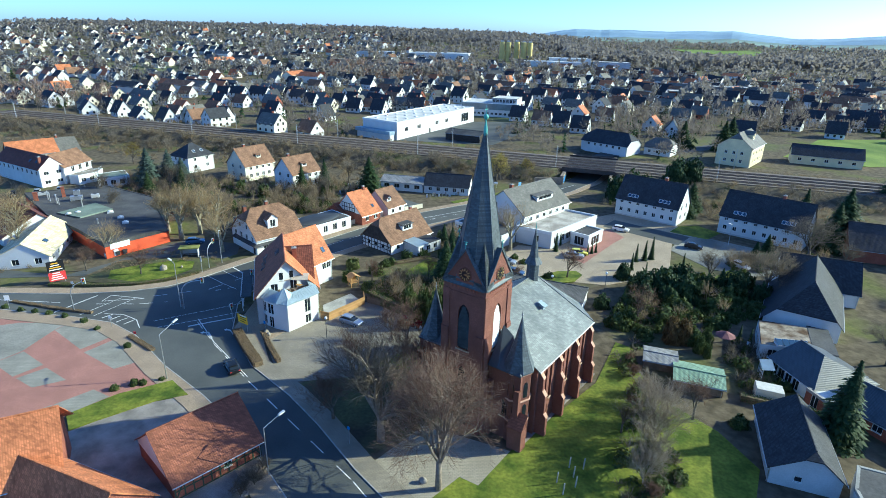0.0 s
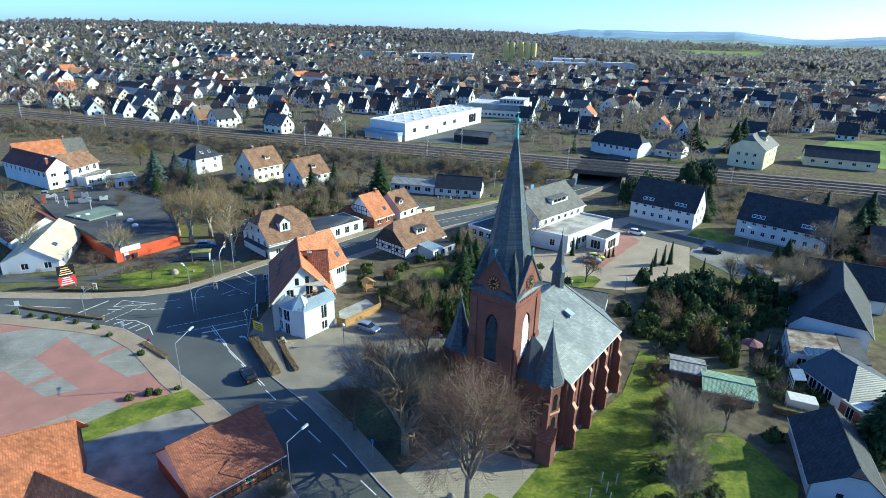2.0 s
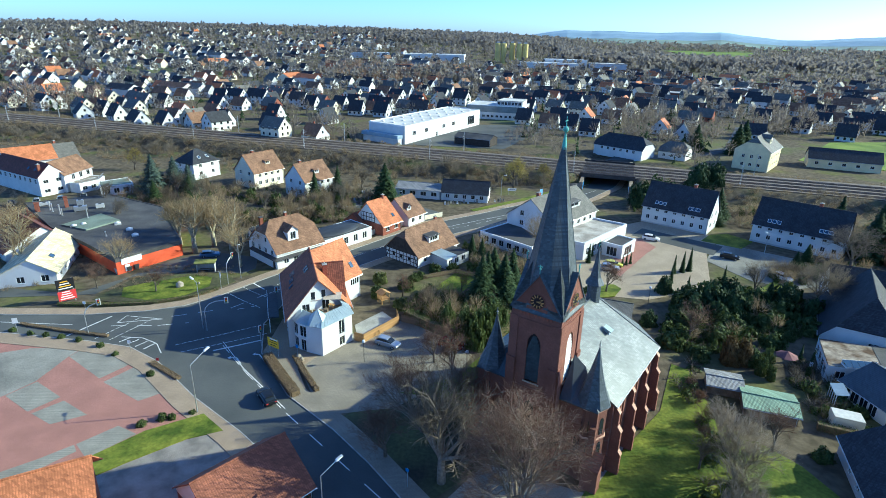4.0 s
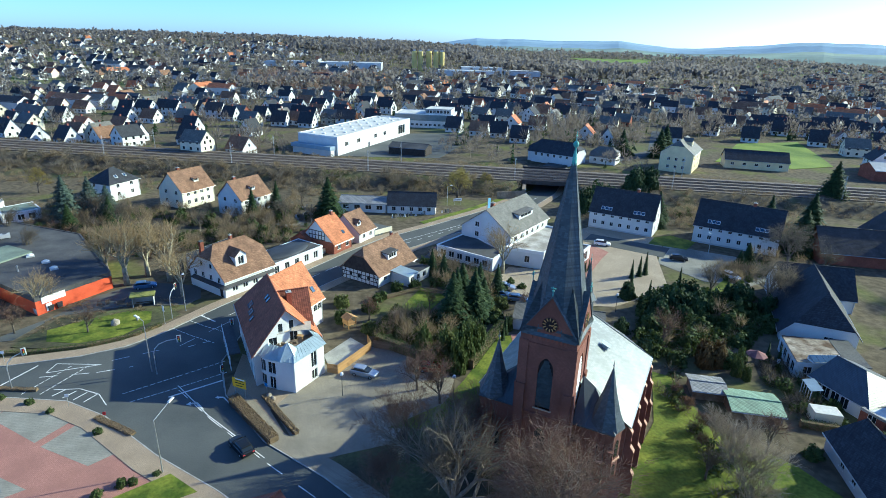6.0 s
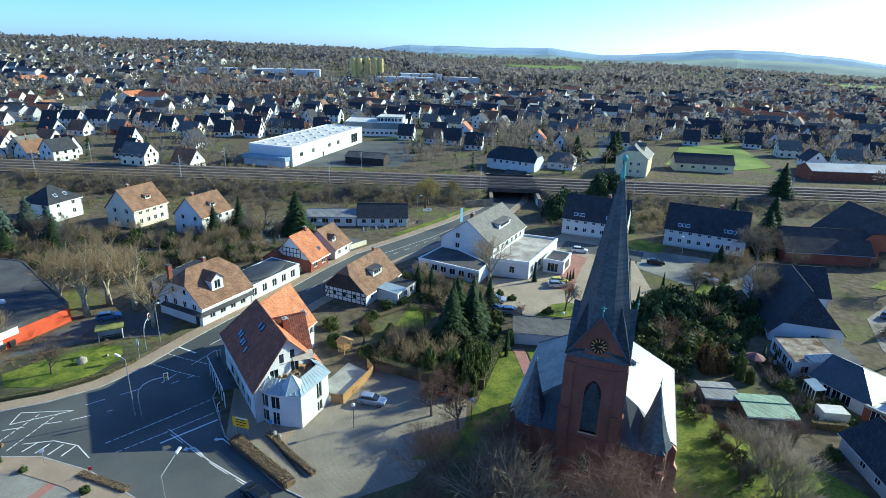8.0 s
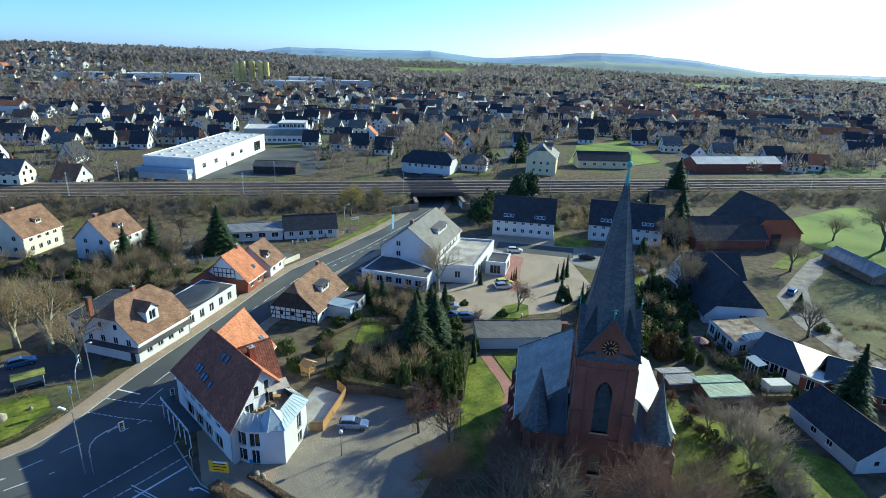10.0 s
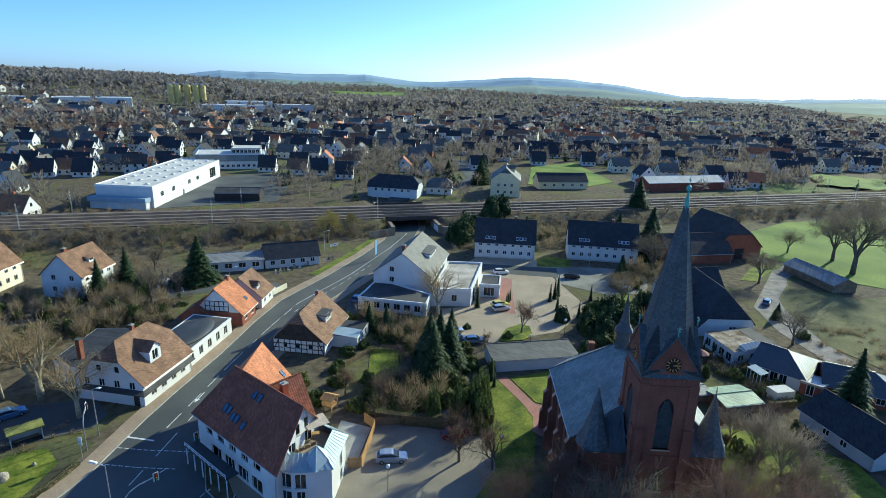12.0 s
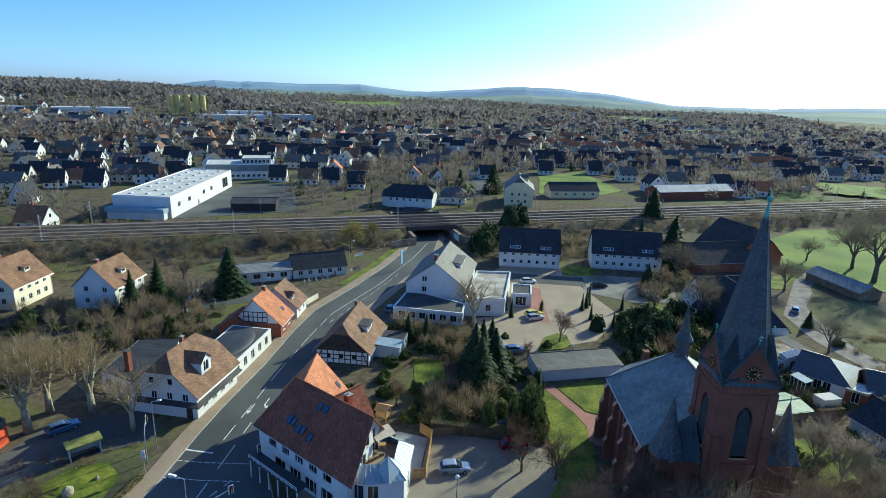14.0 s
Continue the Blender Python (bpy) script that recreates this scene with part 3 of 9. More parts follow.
flat("meadow", [(150, 250), (176, 277), (195, 298), (237, 303), (215, 262), (200, 236), (176, 232)], 1.6, MEADOW, "green meadow behind the railway", "meadow", 0.5)
flat("farm_grass", [(93, 92), (100, 97), (112, 101), (118, 92), (117, 86), (131, 82), (150, 60), (112, 42), (77, 62), (80, 77)], 0.09, FARMGRASS, "patchy olive farm grass", "lawn")
flat("farm_grass", [(105, 110), (118, 114.5), (131, 114), (128, 110.5), (118, 109.5), (108, 107)], 0.09, GRASS, "patchy grass before the barn", "lawn")

flat("north_street", [(64, 243), (72, 243), (105, 252), (137, 272), (176, 342), (170, 346), (131, 278), (102, 259), (70, 252)], 1.5, ASPHALT, "narrow asphalt street beyond the railway", "road", 0.4)

# ---------------------------------------------------------------- lane markings
MARK_Z = 0.034


def marks(line, w, dash=0, gap=0, off=0.0):
    """White stripes along a line; dash 0: one unbroken stripe."""
    pts = [Vector(p) for p in line]
    for a, c in zip(pts, pts[1:]):
        d = c - a
        ln, d = d.length, d.normalized()
        n = Vector((-d.y, d.x))
        u = 0.0
        while u < ln - 0.2:
            e = min(u + dash, ln) if dash else ln
            p, q = a + d * u + n * off, a + d * e + n * off
            b = Build()
            b.prism([tuple(p - n * w / 2), tuple(q - n * w / 2), tuple(q + n * w / 2), tuple(p + n * w / 2)], 0.0, MARK_Z)
            part("lane_marking", b, PAINT, road)
            u += dash + gap if dash else ln


marks([(-44.5, 91.5), (-38.5, 83.5), (-29.5, 73.5)], 0.14)
marks([(-44.1, 90.3), (-38.0, 82.6), (-29.3, 72.7)], 0.12, 3, 1.5)
marks([(-29, 72.4), (-10, 52.5), (4, 35)], 0.14, 3.0, 3.0)
marks([(-41.5, 115), (-28, 131.2), (-16.9, 143.7), (-7.6, 153.2)], 0.13, 4, 2)
marks([(-7.6, 153.2), (12, 166.5), (34, 184.5), (47, 197)], 0.13)
marks([(-10.4, 148.5), (6, 160.2), (22, 172.5)], 0.13, 2, 2)
marks([(-52, 112), (-46.3, 107.4), (-42, 104.4)], 0.14, 0.7, 0.25)
marks([(-49.5, 114.6), (-45, 111.0), (-39.5, 107.2)], 0.14, 0.7, 0.25)
marks([(-48, 116.8), (-43.5, 112.6)], 0.3)
marks([(-60, 99), (-63.8, 91.4)], 0.15, 0.7, 0.25)
marks([(-62.6, 99.3), (-66.4, 91.8)], 0.15, 0.7, 0.25)
marks([(-67.8, 100), (-71.6, 92.6)], 0.25)
marks([(-52, 90.25), (-45.2, 94.2), (-38.6, 98.2)], 0.14, 0.7, 0.25)
marks([(-50.2, 88), (-43.6, 91.4), (-37.8, 94.6)], 0.14, 0.7, 0.25)
marks([(-45.1, 88.6), (-38.2, 92.2)], 0.3)
marks([(-46, 103.5), (-42, 105.6)], 0.14, 1.2, 1.2)
marks([(-170, 102), (-110, 98.3), (-82, 97)], 0.14, 4, 4)
marks([(-82, 97), (-73, 96.6)], 0.14)
marks([(-66, 96.4), (-58, 96.8), (-53, 98.0)], 0.14, 2.5, 2)
marks([(-57, 100.3), (-49, 103.5)], 0.14, 2.5, 2)
marks([(-62.3, 92.6), (-58.6, 92.4), (-55.3, 90.6), (-53.2, 87.6)], 0.15)
for k in range(4):
    marks([(-61.8 + 1.7 * k, 90.9 - 0.7 * k), (-60.6 + 1.7 * k, 92.4 - 0.55 * k)], 0.18)
marks([(-65.6, 97.6), (-58.2, 99.2), (-65.2, 100.25), (-65.6, 97.6)], 0.14)
marks([(-47.5, 104.0), (-42.2, 110.6), (-36, 118.4)], 0.13, 3, 3)


def arrow(x, y, ang, bend):
    b = Build()
    m = pose(x, y, 0, 0, 0, ang)
    shaft = [(-0.09, -1.6), (0.09, -1.6), (0.09, 0.5), (-0.09, 0.5)]
    head = [(-0.4, 0.5), (0.4, 0.5), (0, 1.6)]
    if bend:
        head = [(0.09, 0.35), (0.09, 0.6), (-0.7 * bend, 1.15), (-0.55 * bend, 1.45), (-1.35 * bend, 1.2), (-0.95 * bend, 0.55), (-0.85 * bend, 0.85), (-0.09, 0.3)]
    for poly in (shaft, head):
        b.prism([tuple((m @ Vector((*p, 0)))[:2]) for p in poly], 0.0, MARK_Z)
    part("lane_arrow", b, PAINT, road)


arrow(-40.3, 86.2, 35, 1)
arrow(-36.9, 87.2, 35, 0.7)
arrow(-35.6, 121.5, 140, 0)
arrow(-33.0, 122.0, 140, 0.6)

# ---------------------------------------------------------------- railway
bed = Build()
bed.prism([rail(-330, 210)[:2], rail(BR_A - 9, 210)[:2], rail(BR_A - 9, 232)[:2], rail(-330, 232)[:2]], 3.2, 3.95)
bed.prism([rail(BR_A + 9, 210)[:2], rail(420, 210)[:2], rail(420, 232)[:2], rail(BR_A + 9, 232)[:2]], 3.2, 3.95)
railway = solid("railway_bed", bed, BALLAST, "brown ballast railway bed on a bank", "railway")
SLEEPER = mat("stained sleepers", (0.13, 0.105, 0.085), 0.9, 0.3, 1, 8)
RUSTRAIL = mat("rusty rail steel", (0.16, 0.12, 0.10), 0.45, 0.2, 2, 8, 0.05, metal=0.5)
TRACKS = (212.6, 217.4, 222.4, 227.2)
for s in TRACKS:
    b = Build()
    for off in (-0.72, 0.72):
        p = [rail(-330, s + off - 0.05)[:2], rail(420, s + off - 0.05)[:2], rail(420, s + off + 0.05)[:2], rail(-330, s + off + 0.05)[:2]]
        b.prism(p, 4.08, 4.24)
    part("rails", b, RUSTRAIL, railway, "worn steel rails")
    b = Build()
    for k in range(0, 1100):
        a = -320 + k * 0.65
        if abs(a) < 400:
            b.prism([rail(a, s - 1.25)[:2], rail(a + 0.24, s - 1.25)[:2], rail(a + 0.24, s + 1.25)[:2], rail(a, s + 1.25)[:2]], 3.9, 4.08)
    tagged(part("sleepers", b, SLEEPER, railway, "brown-grey sleepers"), kind="stuff")
GIRDER = mat("dark bridge steel", (0.075, 0.062, 0.055), 0.7, 0.3, 0.6, 4, 0.2, metal=0.2)
SANDWALL = mat("stained sandstone wall", (0.30, 0.24, 0.17), 0.9, 0.3, 0.4, 4, 0.4, pattern="wall", size=0.8, course=0.4)
bridge = thing("railway_bridge", "dark steel railway bridge on sandstone abutments", "bridge", kind="structure")
b = Build()
b.prism([rail(BR_A - 10, 209)[:2], rail(BR_A + 10, 209)[:2], rail(BR_A + 10, 233)[:2], rail(BR_A - 10, 233)[:2]], 3.1, 3.9)
part("deck", b, GIRDER, bridge, "dark riveted steel deck")
for s in (208.7, 233.0):
    b = Build()
    b.prism([rail(BR_A - 9.5, s)[:2], rail(BR_A + 9.5, s)[:2], rail(BR_A + 9.5, s + 0.35)[:2], rail(BR_A - 9.5, s + 0.35)[:2]], 3.0, 4.5)
    part("parapet", b, GIRDER, bridge)
for sgn in (-1, 1):
    a = BR_A + sgn * 8.3
    b = Build()
    b.prism([rail(a - 0.6, 200)[:2], rail(a + 0.6, 200)[:2], rail(a + 0.6, 242)[:2], rail(a - 0.6, 242)[:2]], -0.2, 3.1)
    part("abutment", b, SANDWALL, bridge, "stained sandstone abutment wall")
    b = Build()
    b.prism([rail(a - sgn * 0.62, 200.5)[:2], rail(a - sgn * 0.62, 206)[:2], rail(a - sgn * 0.68, 206)[:2], rail(a - sgn * 0.68, 200.5)[:2]], 0.4, 2.4)
    part("painted_panel", b, BLUESIGN if sgn < 0 else WHITESIGN, bridge, "sprayed colour patch on the wall")
    b = Build()
    e = rail(a + sgn * 9, 196)
    c = rail(a, 200)
    b.prism([c[:2], (c[0] + 0.5, c[1] + 0.3), (e[0] + 0.5, e[1] + 0.3), e[:2]], -0.2, 2.6)
    part("wing_wall", b, SANDWALL, bridge)

# ---------------------------------------------------------------- houses
WIN_MESH = {}


def window_meshes(w, h, kind):
    """The meshes of a window of this size: frame, pane, sill and glazing bars, the last two where it has them."""
    key = (round(w, 2), round(h, 2), kind)
    if key not in WIN_MESH:
        t = 0.07
        f = Build()
        rects = [[(x, z) for x, z in ((-w / 2 + k, k), (w / 2 - k, k), (w / 2 - k, h - k), (-w / 2 + k, h - k))] for k in (0.0, t)]
        f.v = [(x, y, z) for y in (0.07, 0.14) for r in rects for x, z in r]
        for i in range(4):
            j = (i + 1) % 4
            f.f += [(i, j, 4 + j, 4 + i), (8 + j, 8 + i, 12 + i, 12 + j), (4 + i, 4 + j, 12 + j, 12 + i), (j, i, 8 + i, 8 + j)]
        p = Build()
        p.box(-w / 2 + 0.03, 0.10, 0.03, w / 2 - 0.03, 0.12, h - 0.03)
        sill = bars = None
        if kind == "sill":
            sill = Build()
            sill.box(-w / 2 - 0.06, -0.08, -0.05, w / 2 + 0.06, 0.12, 0.0)
            sill = sill.mesh("sill", FRAMEW)
        if w > 0.9:
            bars = Build()
            bars.box(-0.035, 0.075, t, 0.035, 0.135, h - t)
            bars = bars.mesh("mullion", FRAMEW)
        WIN_MESH[key] = f.mesh("window", FRAMEW), p.mesh("pane", PANE), sill, bars
    return WIN_MESH[key]


def put_window(parent, x, y, z, rz, w, h, kind="sill", name="window", m=None):
    """A window unit: frame with its pane, sill and mullions, facing local -y turned by rz."""
    fm, pm, sm, bm_ = window_meshes(w, h, kind)
    o = part(name, fm, None, parent, m=(m or Matrix()) @ pose(x, y, z, 0, 0, rz))
    part("pane", pm, None, o)
    if sm:
        part("sill", sm, None, o)
    if bm_:
        n = 2 if w < 2.0 else 3
        for k in range(1, n):
            part("mullion", bm_, None, o, m=pose(-w / 2 + w * k / n, 0, 0))
    return o


def row(side, us, z, w=1.1, h=1.3):
    return [(side, u, z, w, h) for u in us]


def house(name, label, p0, p1, wf, wb, eave, ridge, wall, roof, wins=(), hip=(0, 0), over=0.45, gover=0.3, eave_b=None, z0=0.0, chimneys=(), dormers=(), skylights=(), doors=(), category="house", th=0.16, chim_mat=None, group="", plinth=None, low=-0.4):
    """A gabled or hipped house. p0, p1: the ridge's ends over the end walls. wf, wb: from ridge to the wall on the right (front, F) and left (back, B) of
    p0 to p1. hip: how much of the roof's height is hipped off at each end. wins: (side, u, z, w, h), side F, B, L (p0's end) or R."""
    p0, p1 = Vector(p0), Vector(p1)
    d = p1 - p0
    L, c = d.length, (p0 + p1) / 2
    ang = math.degrees(math.atan2(d.y, d.x))
    eb = eave if eave_b is None else eave_b
    o = thing(name, label, category, pose(c.x, c.y, z0, 0, 0, ang), group)
    x0, x1 = -L / 2, L / 2
    rise_f, rise_b = ridge - eave, ridge - eb
    hz = [ridge - h * max(rise_f, rise_b) for h in hip]
    walls = Build()
    spots = {"F": [], "B": [], "L": [], "R": []}
    for s, u, z, w, h in list(wins) + list(doors):
        spots[s].append((u, z, w, h))
    T = 0.02

    def gable(u, hzk):
        z = eave + rise_f * (1 - u / wf) if u >= 0 else eb + rise_b * (1 + u / wb)
        return min(z, hzk) - T
    walls.wall((x0, -wf), (x1, -wf), low, [(0, eave - T), (L, eave - T)], [(u - x0, z, w, h) for u, z, w, h in spots["F"]])
    walls.wall((x1, wb), (x0, wb), low, [(0, eb - T), (L, eb - T)], [(x1 - u, z, w, h) for u, z, w, h in spots["B"]])

    def breaks(k):
        us = {-wb, 0.0, wf}
        if hip[k] > 0:
            if hz[k] > eave:
                us.add(wf * (ridge - hz[k]) / rise_f)
            if hz[k] > eb:
                us.add(-wb * (ridge - hz[k]) / rise_b)
        return sorted(us)
    us = breaks(1)
    walls.wall((x1, -wf), (x1, wb), low, [(wf - u, gable(u, hz[1])) for u in us[::-1]], [(u + wf, z, w, h) for u, z, w, h in spots["R"]])
    us = breaks(0)
    walls.wall((x0, wb), (x0, -wf), low, [(u + wb, gable(u, hz[0])) for u in us], [(wb - u, z, w, h) for u, z, w, h in spots["L"]])
    part("wall", walls, wall, o)
    if plinth:
        b = Build()
        e = 0.03
        b.box(x0 - e, -wf - e, low, x1 + e, wb + e, 0.45)
        part("plinth", b, plinth, o)
    # roof planes
    b = Build()
    ins = [h * min(wf, wb) * 0.9 for h in hip]
    zt = 0.05
    for sgn, w, rise in ((-1, wf, rise_f), (1, wb, rise_b)):
        slope = rise / w

        def at(x, dist):
            return (x, sgn * dist, ridge - slope * dist + zt)
        pts = []
        e = w + over
        for k, xe, out in ((0, x0, -1), (1, x1, 1)):
            if hip[k] <= 0:
                seq = [at(xe + out * gover, 0), at(xe + out * gover, e)]
            elif hip[k] >= 0.999:
                seq = [at(xe - out * ins[k], 0), at(xe + out * over, e)]
            else:
                dh = (ridge - hz[k]) / slope
                seq = [at(xe - out * ins[k], 0), at(xe + out * gover, dh), at(xe + out * gover, e)]
            pts = seq if k == 0 else pts + seq[::-1]
        if sgn > 0:
            pts = pts[::-1]
        b.slab(pts, th)
    for k, xe, out in ((0, x0, -1), (1, x1, 1)):
        if hip[k] > 0:
            full = hip[k] >= 0.999
            xo = xe + out * (over if full else gover)
            df = (wf + over) if full else (ridge - hz[k]) / (rise_f / wf)
            db = (wb + over) if full else (ridge - hz[k]) / (rise_b / wb)
            zf, zb = ridge - df * rise_f / wf + zt, ridge - db * rise_b / wb + zt
            pts = [(xe - out * ins[k], 0, ridge + zt), (xo, -df, zf), (xo, db, zb)]
            b.slab(pts if out > 0 else pts[::-1], th)
    rf = part("roof", b, roof, o)
    cap = Build()
    cap.tube((x0 - gover + (ins[0] + gover if hip[0] else 0), 0, ridge + 0.06), (x1 + gover - (ins[1] + gover if hip[1] else 0), 0, ridge + 0.06), 0.12, 0.12, 6)
    part("ridge_tiles", cap, roof, rf)
    for sgn, w, ev, rise in ((-1, wf, eave, rise_f), (1, wb, eb, rise_b)):
        b = Build()
        zz = ev - over * rise / w - 0.08
        b.tube((x0 - gover, sgn * (w + over + 0.06), zz), (x1 + gover, sgn * (w + over + 0.06), zz), 0.07, 0.07, 6)
        b.tube((x1 - 0.2, sgn * (w + 0.08), low), (x1 - 0.2, sgn * (w + 0.08), ev - 0.2), 0.05, 0.05, 6)
        part("gutter", b, METAL, o)
    for s, u, z, w, h in wins:
        x, y, rz = {"F": (u, -wf, 0), "B": (u, wb, 180), "L": (x0, u if False else -u, -90), "R": (x1, -u, 90)}[s]
        if s == "L":
            x, y = x0, u
        if s == "R":
            x, y = x1, u
        put_window(o, x, y, z, rz, w, h)
    for s, u, z, w, h in doors:
        x, y, rz = {"F": (u, -wf, 0), "B": (u, wb, 180), "L": (x0, u, -90), "R": (x1, u, 90)}[s]
        b = Build()
        b.box(-w / 2, 0.08, 0, w / 2, 0.13, h)
        b.box(-w / 2 + 0.15, 0.06, 0.9, w / 2 - 0.15, 0.09, h - 0.15)
        dr = part("door", b, TIMBER, o, m=pose(x, y, z, 0, 0, rz))
        k = Build()
        k.tube((w / 2 - 0.15, 0.03, 1.0), (w / 2 - 0.15, 0.08, 1.0), 0.03, 0.03, 6)
        part("handle", k, METAL, dr)
    for cx, cy, top, s in chimneys:
        base = ridge - (abs(cy) * (rise_f / wf if cy < 0 else rise_b / wb)) - 0.6
        b = Build()
        b.box(cx - s, cy - s, base, cx + s, cy + s, top)
        ch = part("chimney", b, chim_mat or BRICK, o)
        b = Build()
        b.box(cx - s - 0.06, cy - s - 0.06, top, cx + s + 0.06, cy + s + 0.06, top + 0.1)
        b.tube((cx, cy, top + 0.1), (cx, cy, top + 0.35), s * 0.4, s * 0.35, 8)
        part("cap", b, CONCRETE, ch)
    for side, x, dist, w, hgt, kind, rmat in dormers:
        dormer(o, side, x, dist, w, hgt, kind, rmat or roof, wall, ridge, rise_f / wf if side == "F" else rise_b / wb)
    for side, x, dist, w, ln in skylights:
        sl = math.atan(rise_f / wf if side == "F" else rise_b / wb)
        sgn = -1 if side == "F" else 1
        zz = ridge - dist * math.tan(sl) + zt
        m = pose(x, sgn * dist, zz + 0.03, math.degrees(sl) if side == "F" else -math.degrees(sl), 0, 0)
        b = Build()
        for bx in ((-w / 2, -ln / 2, w / 2, -ln / 2 + 0.08), (-w / 2, ln / 2 - 0.08, w / 2, ln / 2), (-w / 2, -ln / 2 + 0.08, -w / 2 + 0.08, ln / 2 - 0.08), (w / 2 - 0.08, -ln / 2 + 0.08, w / 2, ln / 2 - 0.08)):
            b.box(bx[0], bx[1], -0.05, bx[2], bx[3], 0.09)
        sk = part("skylight", b, FRAMEW if kind_white(roof) else DARKMETAL, o, m=m)
        b = Build()
        b.box(-w / 2 + 0.05, -ln / 2 + 0.05, -0.02, w / 2 - 0.05, ln / 2 - 0.05, 0.06)
        part("pane", b, PANEBLUE, sk)
    return o


def kind_white(roof):
    return roof is T_DARK


def dormer(o, side, x, dist, w, hgt, kind, rmat, wmat, ridge, slope):
    """A dormer whose front stands dist from the ridge line."""
    m = pose(0, 0, 0) if side == "F" else pose(0, 0, 0, 0, 0, 180)
    if side == "B":
        x = -x
    yf = -dist
    zb = ridge - slope * dist
    top = zb + hgt
    b = Build()
    back = -(ridge - top) / slope + 0.1
    if kind == "flat":
        b.wall((x - w / 2, yf), (x + w / 2, yf), zb - 0.3, [(0, top), (w, top)], [(w / 2, zb + 0.35, w * 0.75, hgt * 0.6)])
        b.wall((x + w / 2, yf), (x + w / 2, back), zb - 0.3, [(0, top), (back - yf, top)])
        b.wall((x - w / 2, back), (x - w / 2, yf), zb - 0.3, [(0, top), (back - yf, top)])
        r = Build()
        r.slab([(x - w / 2 - 0.2, yf - 0.3, top - 0.05), (x + w / 2 + 0.2, yf - 0.3, top - 0.05), (x + w / 2 + 0.2, back + 0.6, top + 0.25), (x - w / 2 - 0.2, back + 0.6, top + 0.25)], 0.15)
    else:
        pk = top + w * 0.42
        b.wall((x - w / 2, yf), (x + w / 2, yf), zb - 0.3, [(0, top), (w / 2, pk), (w, top)], [(w / 2, zb + 0.3, w * 0.5, hgt * 0.75)])
        b.wall((x + w / 2, yf), (x + w / 2, back), zb - 0.3, [(0, top), (back - yf, top)])
        b.wall((x - w / 2, back), (x - w / 2, yf), zb - 0.3, [(0, top), (back - yf, top)])
        bk = min(-(ridge - pk) / slope + 0.2, 0)
        r = Build()
        ov, pkz = 0.25, pk + 0.1
        lo = top - ov * 0.84 + 0.1
        r.slab([(x - w / 2 - ov, yf - 0.25, lo), (x, yf - 0.25, pkz), (x, bk, pkz), (x - w / 2 - ov, back, lo)][::-1], 0.12)
        r.slab([(x + w / 2 + ov, yf - 0.25, lo), (x + w / 2 + ov, back, lo), (x, bk, pkz), (x, yf - 0.25, pkz)][::-1], 0.12)
    dm = part("dormer", b, wmat, o, m=m)
    part("dormer_roof", r, rmat, dm)
    put_window(o, x, yf, zb + (0.35 if kind == "flat" else 0.3), 0, w * 0.75 if kind == "flat" else w * 0.5, hgt * (0.6 if kind == "flat" else 0.75), m=m)


def flat_block(name, label, poly, h, wall, roof, wins=(), parapet=0.3, category="building", z0=0.0, over=0.0, parent=None):
    """A flat-roofed building on a plan of points in anticlockwise order. wins: (edge, u from its start, z, w, h)."""
    o = parent or thing(name, label, category, pose(0, 0, z0))
    n = len(poly)
    area = sum(poly[i - 1][0] * poly[i][1] - poly[i][0] * poly[i - 1][1] for i in range(n))
    if area < 0:
        poly = poly[::-1]
    b = Build()
    for i in range(n):
        a, c = poly[i], poly[(i + 1) % n]
        ln = math.dist(a, c)
        b.wall(a, c, -0.4, [(0, h), (ln, h)], [w[1:] for w in wins if w[0] == i])
    part("wall", b, wall, o)
    b = Build()
    cx, cy = sum(p[0] for p in poly) / n, sum(p[1] for p in poly) / n
    inner = [(p[0] + (cx - p[0]) * 0.02, p[1] + (cy - p[1]) * 0.02) for p in poly]
    b.prism(inner if not over else poly, h - 0.25, h + (0.02 if not over else 0.1))
    part("flat_roof", b, roof, o)
    if parapet:
        for i in range(n):
            b = Build()
            a, c = Vector(poly[i]), Vector(poly[(i + 1) % n])
            d = (c - a).normalized()
            q = Vector((-d.y, d.x))
            b.prism([tuple(a - q * 0.06 - d * 0.06), tuple(c - q * 0.06 + d * 0.06), tuple(c + q * 0.3 - d * 0.3), tuple(a + q * 0.3 + d * 0.3)], h - (0.8 if wall is REDWALL else 0.3), h + parapet)
            part("parapet", b, FRAMEW if wall in (WHITE, CREAM) else BITUMEN if wall is REDWALL else CONCRETE, o)
    for e, u, z, w, hh in wins:
        a, c = Vector(poly[e]), Vector(poly[(e + 1) % n])
        d = (c - a).normalized()
        p = a + d * u
        put_window(o, p.x, p.y, z, math.degrees(math.atan2(d.y, d.x)), w, hh)
    return o


def spread(a, b, n):
    return [a + (b - a) * (i + 0.5) / n for i in range(n)]

# ---------------------------------------------------------------- the church
CH = pose(4.6, 65.9, 0, 0, 0, 54)
church = thing("church", "red brick neo-gothic church with slate roofs and a tall spire", "church", CH)


def arch(w, h, n=6):
    """Outline of a pointed arch, standing on (0, 0), anticlockwise."""
    hw = w / 2
    r = w * 1.0
    pts = [(-hw, 0), (hw, 0)]
    spring = h - math.sqrt(max(r * r - (r - hw) ** 2, 0))
    for k in range(n + 1):
        t = k / n * math.acos((r - hw) / r)
        pts.append((hw - r + r * math.cos(t), spring + r * math.sin(t)))
    left = [(-x, z) for x, z in pts[2:-1]][::-1]
    return pts + left


